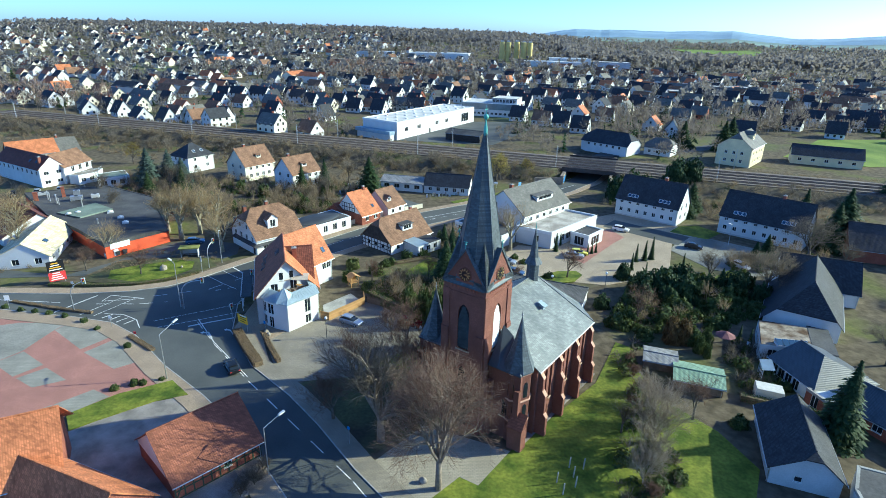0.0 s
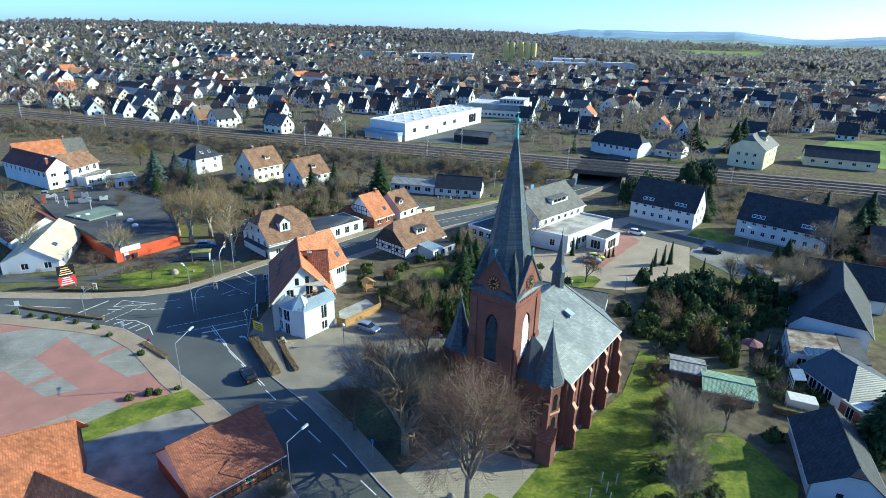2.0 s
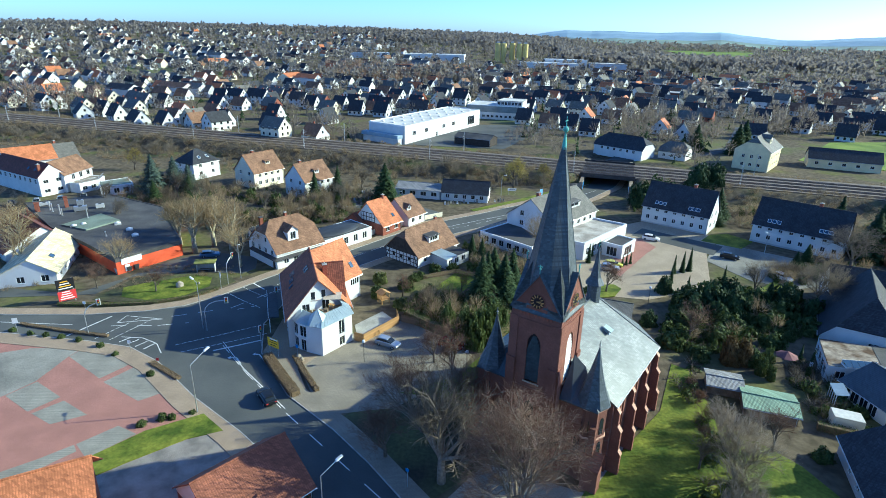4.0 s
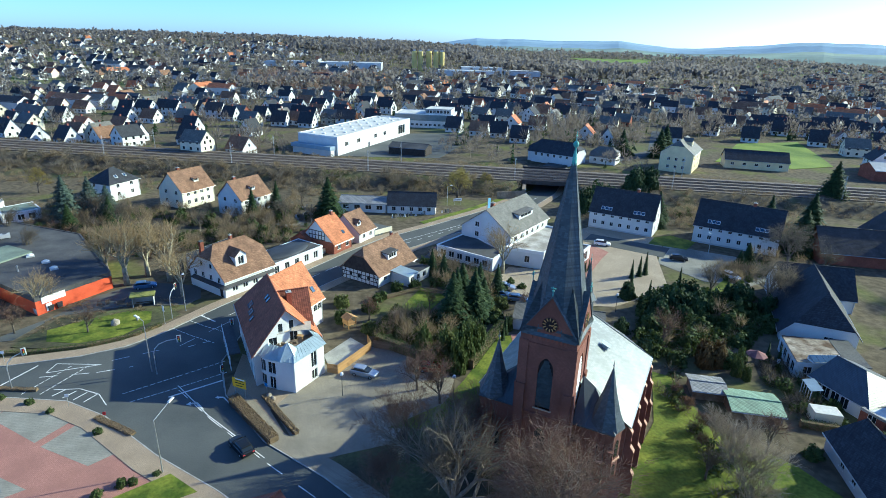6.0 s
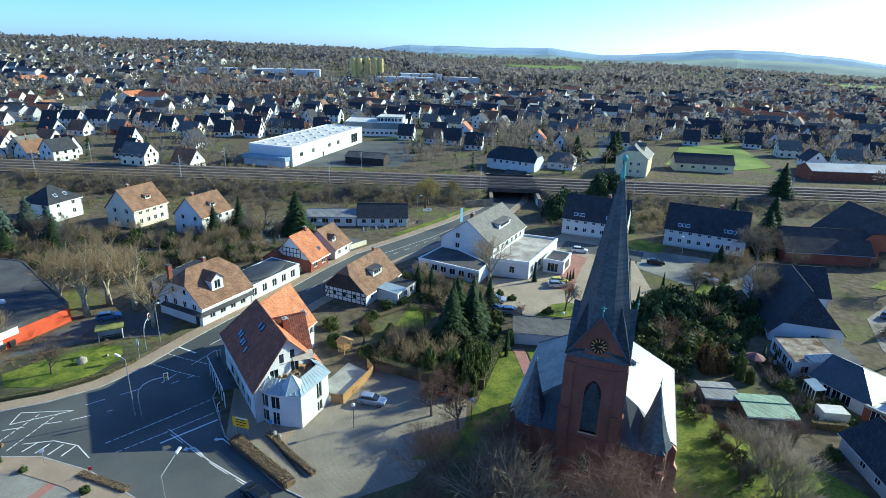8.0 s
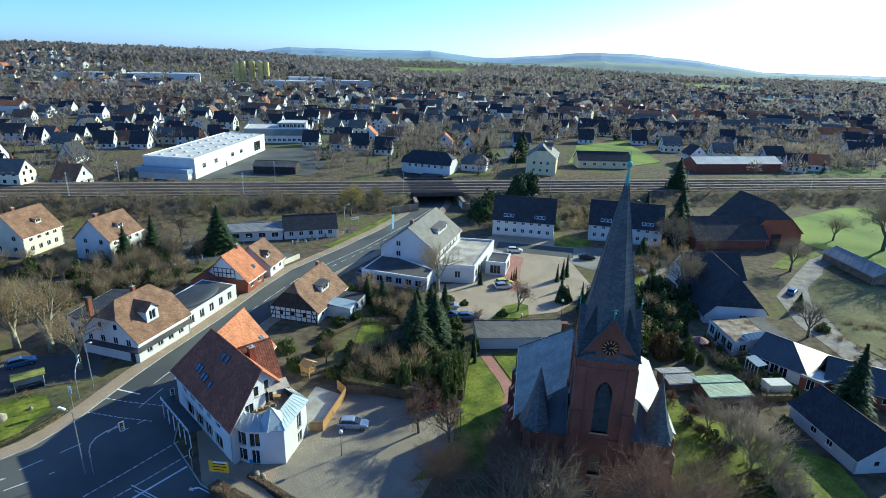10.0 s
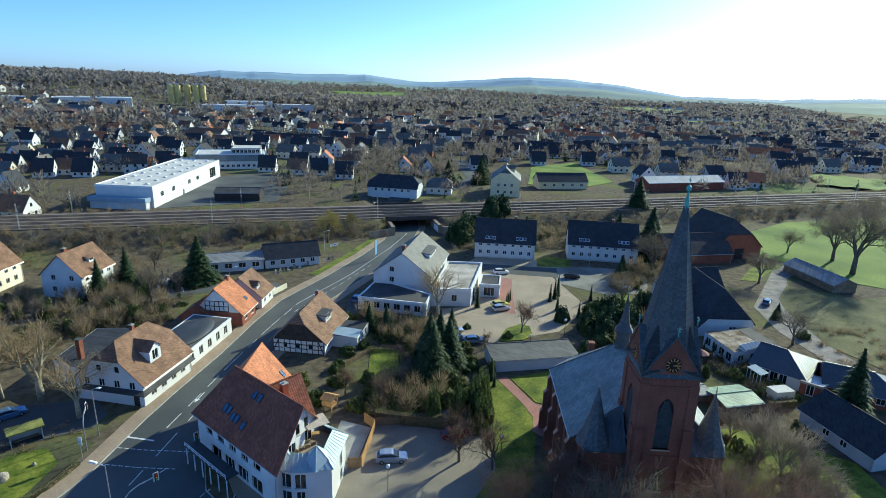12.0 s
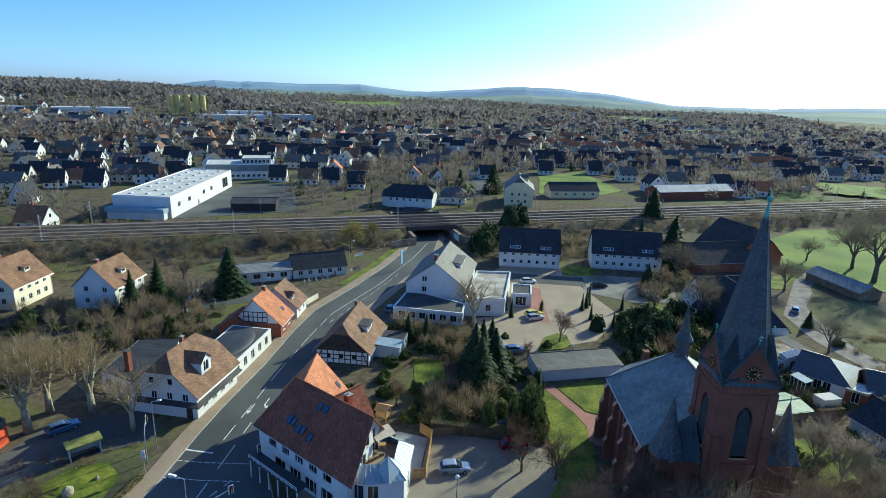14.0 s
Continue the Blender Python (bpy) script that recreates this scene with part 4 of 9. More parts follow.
def lancet(parent, x, y, z, rz, w, h, fill=PANE, louvres=None, deep=0.3):
    """A pointed window unit that fills a rectangular opening: brick spandrels round the arch, stone sill, pane or louvres."""
    m = pose(x, y, z, 0, 0, rz)
    out = arch(w * 0.86, h - 0.12)
    top = max(p[1] for p in out)
    b = Build()
    n = len(out)
    hw = w / 2

    def rim(px, pz):
        if pz < 0.01:
            return (math.copysign(hw, px), 0.0)
        if pz < h * 0.55:
            return (math.copysign(hw, px), pz)
        s = abs(px) / (w * 0.43)
        return (math.copysign(hw, px), h) if s > 0.55 else (px * hw / (w * 0.43) / 0.55, h)
    for i in range(1, n):
        p, q = out[i], out[(i + 1) % n]
        a, c = rim(*p), rim(*q)
        b.add([(p[0], 0, p[1]), (a[0], 0, a[1]), (c[0], 0, c[1]), (q[0], 0, q[1])], [(0, 1, 2, 3)])
    for i in range(n):
        p, q = out[i], out[(i + 1) % n]
        b.add([(p[0], 0, p[1]), (q[0], 0, q[1]), (q[0], deep, q[1]), (p[0], deep, p[1])], [(0, 1, 2, 3)])
    o = part("window", b, CBRICK, parent, m=m)
    s = Build()
    s.box(-hw - 0.05, -0.12, -0.14, hw + 0.05, 0.1, 0.0)
    part("sill", s, SANDST, o)
    p = Build()
    p.add([(x_, deep * 0.8, z_) for x_, z_ in out] + [(x_, deep * 0.8 + 0.05, z_) for x_, z_ in out], [tuple(range(n - 1, -1, -1))[::-1], tuple(range(n, 2 * n))[::-1]])
    part("pane", p, fill, o)
    if louvres:
        k, zz = Build(), 0.3
        while zz < top - 0.5:
            half = w * 0.43 if zz < h * 0.62 else w * 0.43 * max(0.15, 1 - (zz - h * 0.62) / (h * 0.38))
            k.slab([(-half, 0.02, zz), (half, 0.02, zz), (half, deep * 0.75, zz + 0.28), (-half, deep * 0.75, zz + 0.28)], 0.05)
            zz += 0.42
        part("louvres", k, louvres, o, "slatted louvres, white for sun, dark for shade")
    return o


LOUVRE = mat("shaded louvre boards", (0.06, 0.065, 0.06), 0.8, 0.25, 1.0, 6)
# tower
TH, TE, TG, TA = 3.1, 21.2, 25.7, 41.2
b = Build()
bell = (TH, 11.8, 2.0, 6.6)
corners = [(-TH, -TH), (TH, -TH), (TH, TH), (-TH, TH)]
for i in range(4):
    holes = [bell]
    if i == 3:
        holes = [bell, (TH, 0.2, 2.2, 4.2), (TH, 6.2, 1.6, 3.2)]
    b.wall(corners[i], corners[(i + 1) % 4], -0.4, [(0, TE), (TH, TG - 0.25), (2 * TH, TE)], holes, 0.3)
part("tower", b, CBRICK, church, "tall square brick tower")
for i, (x, y, rz) in enumerate(((0, -TH, 0), (TH, 0, 90), (0, TH, 180), (-TH, 0, 270))):
    # louvre colour carries the light: white on the sunlit front, near black elsewhere
    lancet(church, x, y, 11.8, rz, 2.0, 6.6, BLACK, FRAMEW if i == 0 else LOUVRE)
lancet(church, -TH, 0, 0.2, 270, 2.2, 4.2, TIMBER)
lancet(church, -TH, 0, 6.2, 270, 1.6, 3.2)
# corner buttresses, string courses and gable copings of the tower
for sx in (-1, 1):
    for sy in (-1, 1):
        for z0, z1, e in ((-0.4, 7.5, 0.5), (7.5, 14.5, 0.3), (14.5, 20.0, 0.12)):
            b = Build()
            b.box(min(sx * (TH - 0.5), sx * (TH + e)), min(sy * (TH - 0.95), sy * (TH + 0.05)), z0, max(sx * (TH - 0.5), sx * (TH + e)), max(sy * (TH - 0.95), sy * (TH + 0.05)), z1)
            part("buttress", b, CBRICK, church)
            b = Build()
            b.box(min(sx * (TH - 0.95), sx * (TH + 0.05)), min(sy * (TH - 0.5), sy * (TH + e)), z0, max(sx * (TH - 0.95), sx * (TH + 0.05)), max(sy * (TH - 0.5), sy * (TH + e)), z1 - 0.004)
            part("buttress", b, CBRICK, church)
for z in (5.4, 10.8, 19.6):
    b = Build()
    e = TH + 0.1
    b.box(-e, -e, z, e, -TH + 0.02, z + 0.22)
    b.box(-e, TH - 0.02, z, e, e, z + 0.22)
    b.box(-e, -TH + 0.02, z, -TH + 0.02, TH - 0.02, z + 0.22)
    b.box(TH - 0.02, -TH + 0.02, z, e, TH - 0.02, z + 0.22)
    part("string_course", b, CBRICK, church)
for i in range(4):
    m = pose(0, 0, 0, 0, 0, 90 * i)
    b = Build()
    for s in (-1, 1):
        p = [(s * (TH + 0.1), -TH - 0.12, TE - 0.15), (0, -TH - 0.12, TG), (0, -TH + 0.12, TG), (s * (TH + 0.1), -TH + 0.12, TE - 0.15)]
        b.slab(p if s > 0 else p[::-1], 0.2)
    part("gable_coping", b, SLATE_D, church, "slate gable coping", m=m)
    b = Build()
    for s in (-1, 1):
        p = [(s * (TH + 0.2), -TH + 0.1, TE - 0.3), (0, -TH + 0.1, TG - 0.05), (0, 0, TG - 0.05), (s * (TH + 0.2), 0, TE - 0.3)]
        b.slab(p if s > 0 else p[::-1], 0.15)
    part("gable_roof", b, SLATE_D, church, m=m)
    b = Build()
    b.tube((0, -TH - 0.1, TG), (0, -TH - 0.1, TG + 1.1), 0.06, 0.04, 6)
    b.lathe([(0.02, TG + 0.5), (0.16, TG + 0.62), (0.02, TG + 0.75)], 8, 0, -TH - 0.1)
    b.box(-0.28, -TH - 0.14, TG + 0.86, 0.28, -TH - 0.06, TG + 0.94)
    part("finial", b, COPPER, church, m=m)
    # clock
    b = Build()
    b.lathe([(1.12, 0), (1.12, 0.06), (1.0, 0.1), (0.99, 0.06)], 28)
    ck = part("clock", b, CBRICK, church, "round clock with gilded numerals", m=m @ pose(0, -TH - 0.02, 22.35, 90, 0, 0) @ Matrix.Scale(0.85, 4))
    b = Build()
    b.lathe([(0.99, 0.02), (0.99, 0.07)], 28)
    part("dial", b, BLACK, ck)
    for k in range(12):
        b = Build()
        b.box(-0.06, 0.55, 0.075, 0.06, 0.93, 0.12, pose(0, 0, 0, 0, 0, 30 * k))
        part("numeral", b, GOLD, ck)
    b = Build()
    b.box(-0.05, -0.1, 0.12, 0.05, 0.5, 0.15, pose(0, 0, 0, 0, 0, -75))
    part("hour_pointer", b, GOLD, ck)
    b = Build()
    b.box(-0.04, -0.1, 0.15, 0.04, 0.8, 0.18, pose(0, 0, 0, 0, 0, -100))
    part("minute_pointer", b, GOLD, ck)
    b = Build()
    for k in range(9):
        b.box(-2.0 + k * 0.47, -TH - 0.09, 20.35, -1.78 + k * 0.47, -TH + 0.01, 20.75)
    part("brick_frieze", b, BRICK, church, m=m)
# octagonal spire rising from the gables
R8 = 3.4
broaches = []
oct_ = [(R8 * math.cos(radians(22.5 + 45 * k)), R8 * math.sin(radians(22.5 + 45 * k))) for k in range(8)]
zb, zt = 21.6, TA - 2.0
b = Build()
ring = [(x, y, zb) for x, y in oct_] + [(x * 0.055, y * 0.055, zt) for x, y in oct_]
b.add(ring, [(k, (k + 1) % 8, 8 + (k + 1) % 8, 8 + k) for k in range(8)] + [tuple(range(8, 16))])
for sx in (-1, 1):
    for sy in (-1, 1):
        c = (sx * 3.33, sy * 3.33, 20.9)
        i = [k for k in range(8) if oct_[k][0] * sx > 0 and oct_[k][1] * sy > 0]
        p, q = ring[i[0]], ring[i[1]]
        f = 0.28
        t = tuple((p[j] + q[j]) / 2 * (1 - f) + ((ring[i[0] + 8][j] + ring[i[1] + 8][j]) / 2) * f for j in range(3))
        t = (t[0] * 1.01, t[1] * 1.01, t[2])
        br = Build()
        br.add([c, p, q, t, (p[0], p[1], 20.9), (q[0], q[1], 20.9)], [(0, 2, 3), (1, 0, 3), (0, 4, 1), (0, 5, 2), (0, 1, 3), (0, 3, 2)])
        broaches.append(br)
spire = part("spire", b, SLATE_D, church, "blue-grey slate spire")
for br in broaches:
    part("broach", br, SLATE_D, spire)
for k in range(8):
    b = Build()
    b.tube(ring[k], ring[k + 8], 0.05, 0.04, 5)
    part("ridge_roll", b, SLATE_D, spire)
b = Build()
b.lathe([(0.24, zt - 0.9), (0.22, zt + 0.5), (0.10, zt + 1.2), (0.06, zt + 1.6)], 10)
b.lathe([(0.05, zt + 1.4), (0.24, zt + 1.6), (0.30, zt + 1.8), (0.24, zt + 2.0), (0.05, zt + 2.15)], 12)
b.tube((0, 0, zt + 2.1), (0, 0, zt + 3.1), 0.045, 0.03, 6)
b.box(-0.32, -0.03, zt + 2.62, 0.32, 0.03, zt + 2.7)
part("spire_tip", b, COPPER, church, "green copper tip with ball and cross")

# nave
NE_, NR, NW = 10.2, 15.9, 8.8
X0, X1 = 1.2, 18.2
APSE = [(X1, -NW), (22.6, -4.4), (24.2, 0.0), (22.6, 4.4), (X1, NW)]
bays_x = [4.7, 10.0, 15.3]
PAIR = (-0.72, 0.72)
b = Build()
tall = [(x - X0 + o, 3.7, 0.82, 5.3) for x in bays_x for o in PAIR]
small = [(x - X0, 1.0, 1.1, 2.1) for x in bays_x]
b.wall((X0, -NW), (X1, -NW), -0.4, [(0, NE_), (X1 - X0, NE_)], tall + small, 0.3)
b.wall((X1, NW), (X0, NW), -0.4, [(0, NE_), (X1 - X0, NE_)], [(X1 - x + o, 3.7, 0.82, 5.3) for x in bays_x for o in PAIR] + [(X1 - x, 1.0, 1.1, 2.1) for x in bays_x], 0.3)
for p, q in zip(APSE, APSE[1:]):
    ln = math.dist(p, q)
    b.wall(p, q, -0.4, [(0, NE_), (ln, NE_)], [(ln / 2, 3.9, 1.5, 5.2)], 0.3)
b.wall((X0, NW), (X0, -NW), -0.4, [(0, NE_), (NW, NR - 0.2), (2 * NW, NE_)])
nave = part("nave", b, CBRICK, church, "brick nave with buttresses")
for x in bays_x:
    for y, rz in ((-NW, 0), (NW, 180)):
        for o in PAIR:
            lancet(church, x + o, y, 3.7, rz, 0.82, 5.3)
        lancet(church, x, y, 1.0, rz, 1.1, 2.1)
for p, q in zip(APSE, APSE[1:]):
    lancet(church, (p[0] + q[0]) / 2, (p[1] + q[1]) / 2, 3.9, math.degrees(math.atan2(q[1] - p[1], q[0] - p[0])), 1.5, 5.2)


def buttress(x, y, rz):
    """A stepped buttress of one profile, with a brick weathering on each step."""
    prof = [(0.05, -0.4), (-1.5, -0.4), (-1.5, 3.0), (-1.15, 3.45), (-1.15, 6.2), (-0.7, 6.7), (-0.7, 8.7), (0.05, 9.7)]
    k = len(prof)
    b = Build()
    b.add([(-0.29, u, z) for u, z in prof] + [(0.29, u, z) for u, z in prof], [tuple(range(k)), tuple(range(2 * k - 1, k - 1, -1))] + [(k + i, k + (i + 1) % k, (i + 1) % k, i) for i in range(k)])
    o = part("buttress", b, CBRICK, church, m=pose(x, y, 0, 0, 0, rz))
    for d, dn, z in ((1.56, 1.13, 3.0), (1.21, 0.68, 6.2), (0.76, -0.02, 8.7)):
        c = Build()
        c.slab([(-0.33, -d, z), (0.33, -d, z), (0.33, -dn, z + (d - dn) * 1.35), (-0.33, -dn, z + (d - dn) * 1.35)], 0.1)
        part("weathering", c, WEATHER, o, "sloping brick weathering")


WEATHER = mat("weathered brick slope", (0.52, 0.31, 0.21), 0.85, 0.25, 0.6, 6)
for x in (2.0, 7.35, 12.65, 17.8):
    buttress(x, -NW, 0)
    buttress(x, NW, 180)
for p in APSE[1:4]:
    buttress(p[0], p[1], math.degrees(math.atan2(p[1], p[0] - 15)) + 90)
ev, zt2 = 0.5, 0.06
sl = (NR - NE_) / NW
ze = NE_ - ev * sl + zt2
RE = 16.0
b = Build()
S0, S1 = (X0 - 0.2, -NW - ev, ze), (X1 + 0.1, -NW - ev, ze)
b.slab([S0, S1, (RE, 0, NR + zt2), (X0 - 0.2, 0, NR + zt2)], 0.2)
nroof = part("nave_roof", b, SLATE, church, "sunlit grey-green slate roof")
b = Build()
b.slab([(X1 + 0.1, NW + ev, ze), (X0 - 0.2, NW + ev, ze), (X0 - 0.2, 0, NR + zt2), (RE, 0, NR + zt2)], 0.2)
part("roof_slope", b, SLATE, nroof)
out = [(X1 + 0.1, -NW - ev), (23.0, -4.7), (24.8, 0.0), (23.0, 4.7), (X1 + 0.1, NW + ev)]
for p, q in zip(out, out[1:]):
    b = Build()
    b.slab([(*p, ze), (*q, ze), (RE, 0, NR + zt2)], 0.2)
    part("roof_slope", b, SLATE, nroof)
b = Build()
b.tube((X0 - 0.2, 0, NR + 0.1), (RE, 0, NR + 0.1), 0.14, 0.14, 6)
for p in out:
    b.tube((*p, ze), (RE, 0, NR + 0.06), 0.09, 0.09, 5)
part("ridge_roll", b, SLATE_D, nroof)
b = Build()
for p, q in zip([S0[:2]] + out, out + [(X0 - 0.2, NW + ev)]):
    b.tube((*p, ze - 0.1), (*q, ze - 0.1), 0.1, 0.1, 6)
part("gutter", b, METAL, church)
b = Build()
b.box(11.0, -4.2, 12.9, 11.6, -3.5, 13.9)
b.slab([(10.8, -4.5, 13.8), (11.8, -4.5, 13.8), (11.8, -3.4, 14.3), (10.8, -3.4, 14.3)], 0.1)
part("roof_vent", b, ZINC, church, "small roof hatch")
b = Build()
b.box(21.0, 2.3, 10.2, 21.8, 3.1, 13.0)
b.box(20.92, 2.22, 13.0, 21.88, 3.18, 13.2)
part("chimney", b, CBRICK, church)
# ridge turret
b = Build()
FX = 15.2
b.lathe([(1.0, NR - 1.6), (0.95, NR + 2.4)], 8, FX)
b.lathe([(1.35, NR + 2.2), (0.75, NR + 3.2), (0.42, NR + 5.0), (0.05, NR + 7.6)], 8, FX)
fl = part("ridge_turret", b, SLATE_D, church, "slate ridge turret with a pointed cap")
b = Build()
b.tube((FX, 0, NR + 7.4), (FX, 0, NR + 8.6), 0.05, 0.03, 6)
b.lathe([(0.02, NR + 7.7), (0.14, NR + 7.85), (0.02, NR + 8.0)], 8, FX)
part("finial", b, COPPER, fl)
SHEET = mat("dark sheet roofing", (0.075, 0.085, 0.095), 0.6, 0.15, 0.6, 5, 0.1)
# stair turrets and lean-to roofs beside the tower
for s, nm in ((-1, "south"), (1, "north")):
    b = Build()
    xa, ya, yb = -1.7, 3.3, 8.0
    w = [(xa, s * yb), (xa, s * ya)] if s > 0 else [(xa, s * ya), (xa, s * yb)]
    b.wall(w[0], w[1], -0.4, [(0, 10.4), (yb - ya, 10.4)], [((yb - ya) * 0.55, 3.4, 0.9, 2.6)], 0.3)
    w = [(X0 + 0.1, s * yb), (xa, s * yb)] if s > 0 else [(xa, s * yb), (X0 + 0.1, s * yb)]
    b.wall(w[0], w[1], -0.4, [(0, 10.4), (X0 + 0.1 - xa, 10.4)], [(1.9, 6.6, 0.7, 1.7), (1.9, 2.2, 0.7, 1.9)], 0.3)
    st = part("side_hall", b, CBRICK, church)
    lancet(church, xa, s * (ya + (yb - ya) * 0.5), 3.4, 270, 0.9, 2.6)
    for z, h in ((6.6, 1.7), (2.2, 1.9)):
        lancet(church, (X0 + 0.1 + xa) / 2, s * yb, z, 0 if s < 0 else 180, 0.7, h)
    b = Build()
    p = [(xa - 0.3, s * ya, 10.35), (xa - 0.3, s * (yb - 3.2), 10.35), (X0 + 0.3, s * (yb - 3.2), 13.5), (X0 + 0.3, s * ya, 14.6)]
    b.slab(p if s > 0 else p[::-1], 0.15)
    p = [(xa - 0.3, s * (yb - 3.2), 10.35), (xa - 0.3, s * (yb + 0.1), 10.35), (X0 + 0.3, s * (yb + 0.1), 10.6), (X0 + 0.3, s * (yb - 3.2), 13.5)]
    b.slab(p if s > 0 else p[::-1], 0.15)
    part("lean_to_roof", b, SHEET, church, "smooth dark lean-to roof")
    cx, cy = 0.0, s * 6.65
    b = Build()
    b.lathe([(1.95, -0.4), (1.95, 3.0), (1.85, 3.2), (1.85, 10.5)], 8, cx, cy)
    tw_ = part("stair_turret", b, CBRICK, church, "octagonal brick stair turret")
    for z in (3.0, 6.1, 10.0):
        b = Build()
        b.lathe([(1.9, z), (2.0, z + 0.06), (2.0, z + 0.2), (1.9, z + 0.26)], 8, cx, cy)
        part("string_course", b, WEATHER, tw_)
    for k in range(8):
        a_ = 22.5 + 45 * k
        if s * math.sin(radians(a_)) > 0.3 or math.cos(radians(a_)) < -0.3:
            for z, h in ((3.6, 2.1), (6.7, 2.3)):
                b = Build()
                o2 = arch(0.62, h)
                n2 = len(o2)
                b.add([(x_, 0.0, z_) for x_, z_ in o2] + [(x_, 0.3, z_) for x_, z_ in o2], [tuple(range(n2)), tuple(range(2 * n2 - 1, n2 - 1, -1))] + [(q + n2, (q + 1) % n2 + n2, (q + 1) % n2, q) for q in range(n2)])
                rr_ = 1.85 * math.cos(radians(22.5)) + 0.03
                part("pane", b, PANE, tw_, m=pose(cx + rr_ * math.cos(radians(a_)), cy + rr_ * math.sin(radians(a_)), z, 0, 0, a_ + 90))
    b = Build()
    b.lathe([(2.15, 10.3), (2.15, 10.45), (1.4, 12.2), (0.75, 14.4), (0.04, 17.5)], 8, cx, cy)
    tr = part("turret_roof", b, SLATE_D, church, "pointed slate turret roof")
    b = Build()
    b.tube((cx, cy, 17.3), (cx, cy, 18.4), 0.06, 0.03, 6)
    b.lathe([(0.02, 17.6), (0.16, 17.75), (0.02, 17.9)], 8, cx, cy)
    part("finial", b, LEAD, tr)
    # low porch with red tiles at the corner
    b = Build()
    b.box(xa - 1.3, min(s * 7.3, s * 9.3), -0.4, xa + 0.02, max(s * 7.3, s * 9.3), 3.3)
    pc = part("porch", b, CBRICK, church)
    b = Build()
    b.slab([(xa - 1.5, min(s * 7.2, s * 9.4), 3.3), (xa - 1.5, max(s * 7.2, s * 9.4), 3.3), (xa + 0.02, max(s * 7.2, s * 9.4), 5.0), (xa + 0.02, min(s * 7.2, s * 9.4), 5.0)][::-1], 0.12)
    part("porch_roof", b, T_RED, pc, "red tiled porch roof")
    b = Build()
    for yy in (ya + 0.5, yb - 0.2):
        b.box(xa - 0.55, s * yy - 0.35, -0.4, xa + 0.03, s * yy + 0.35, 8.2)
    part("buttress", b, CBRICK, church)

# ---------------------------------------------------------------- houses along the streets
# corner house: two wings that meet over the street corner
A_, G_, B_ = Vector((-32.1, 105.9)), Vector((-28.2, 93.2)), Vector((-27.3, 113.1))
DA_ = (G_ - A_).normalized()


def skewed(o, k0, k1):
    """Slants the ends of a house's walls and roof in plan: k0 and k1 metres along for each metre across."""
    half = max(abs(v.co.x) for c in o.children if c.name.startswith("wall") for v in c.data.vertices)
    for c in o.children:
        if c.name.split(".")[0] in ("wall", "roof", "gutter"):
            for v in c.data.vertices:
                f = max(-1.0, min(1.0, v.co.x / half))
                v.co.x += v.co.y * (k1 * f if f > 0 else -k0 * f)
        elif abs(abs(c.location.x) - half) < 0.05:
            c.location.x += c.location.y * (k1 if c.location.x > 0 else k0)


corner_house = house("corner_house", "white corner house, tiled roof brown for shade, orange for sun", A_ - DA_ * 1.2, G_, 5.3, 5.5, 5.9, 11.3, WHITE, T_RED, eave_b=4.9,
                     wins=row("F", spread(-6, 5, 5), 3.6, 1.2, 1.2) + row("F", spread(-5, 5, 4), 0.4, 1.8, 1.9) + row("R", [-0.9, 0.9], 7.6, 0.8, 1.5) + row("R", [-2.2, 1.2], 5.3, 1.3, 1.9),
                     skylights=[("F", -4.6, 3.6, 0.8, 1.2), ("F", -3.7, 3.6, 0.8, 1.2), ("F", -2.4, 3.9, 0.8, 1.1), ("F", -1.5, 3.9, 0.8, 1.1), ("F", 0.2, 4.1, 0.8, 1.1), ("F", -1.0, 1.3, 0.8, 1.1), ("F", 0.2, 1.3, 0.8, 1.1)], gover=0.6)
skewed(corner_house, 0.42, -0.36)
# same tiles: eastern sunlight is painted orange like the street wing, western shade red
b = Build()
hl_ = (A_ - DA_ * 1.2 - G_).length / 2
sl_ = (11.3 - 4.9) / 5.5
b.slab([(-hl_ + 1.0, 0.0, 11.40), (hl_ + 0.6, 0.0, 11.40), (hl_ + 0.6 - 0.36 * 5.95, 5.95, 11.40 - sl_ * 5.95), (-hl_ + 1.0, 5.95, 11.40 - sl_ * 5.95)], 0.12)
part("orange_slope", b, T_ORANGE, corner_house, "tiled roof slope painted orange for sunlight")
house("house_wing", "white street wing with an orange tiled roof", A_, B_, 4.5, 5.2, 5.4, 11.2, WHITE, T_ORANGE,
      wins=row("F", [2.2, 3.4], 3.0, 1.1, 1.4) + row("R", [-2, 1.5], 3.0, 1.1, 1.4) + row("R", [-1.2, 1.2], 6.4, 1.0, 1.3), skylights=[("F", 3.0, 3.4, 0.8, 1.2)], gover=0.35)
house("cross_wing", "cross gable of the corner house with brown ribbed tiles", A_ + DA_ * 6.0, (-25.5, 101.5), 3.1, 2.6, 6.0, 11.1, WHITE, T_RIBBED,
      wins=row("R", [-1.0, 1.0], 6.6, 0.9, 1.5) + row("R", [0.0], 3.2, 1.4, 1.6), chimneys=[(-0.6, -1.0, 11.2, 0.4)], gover=0.3, over=0.3)
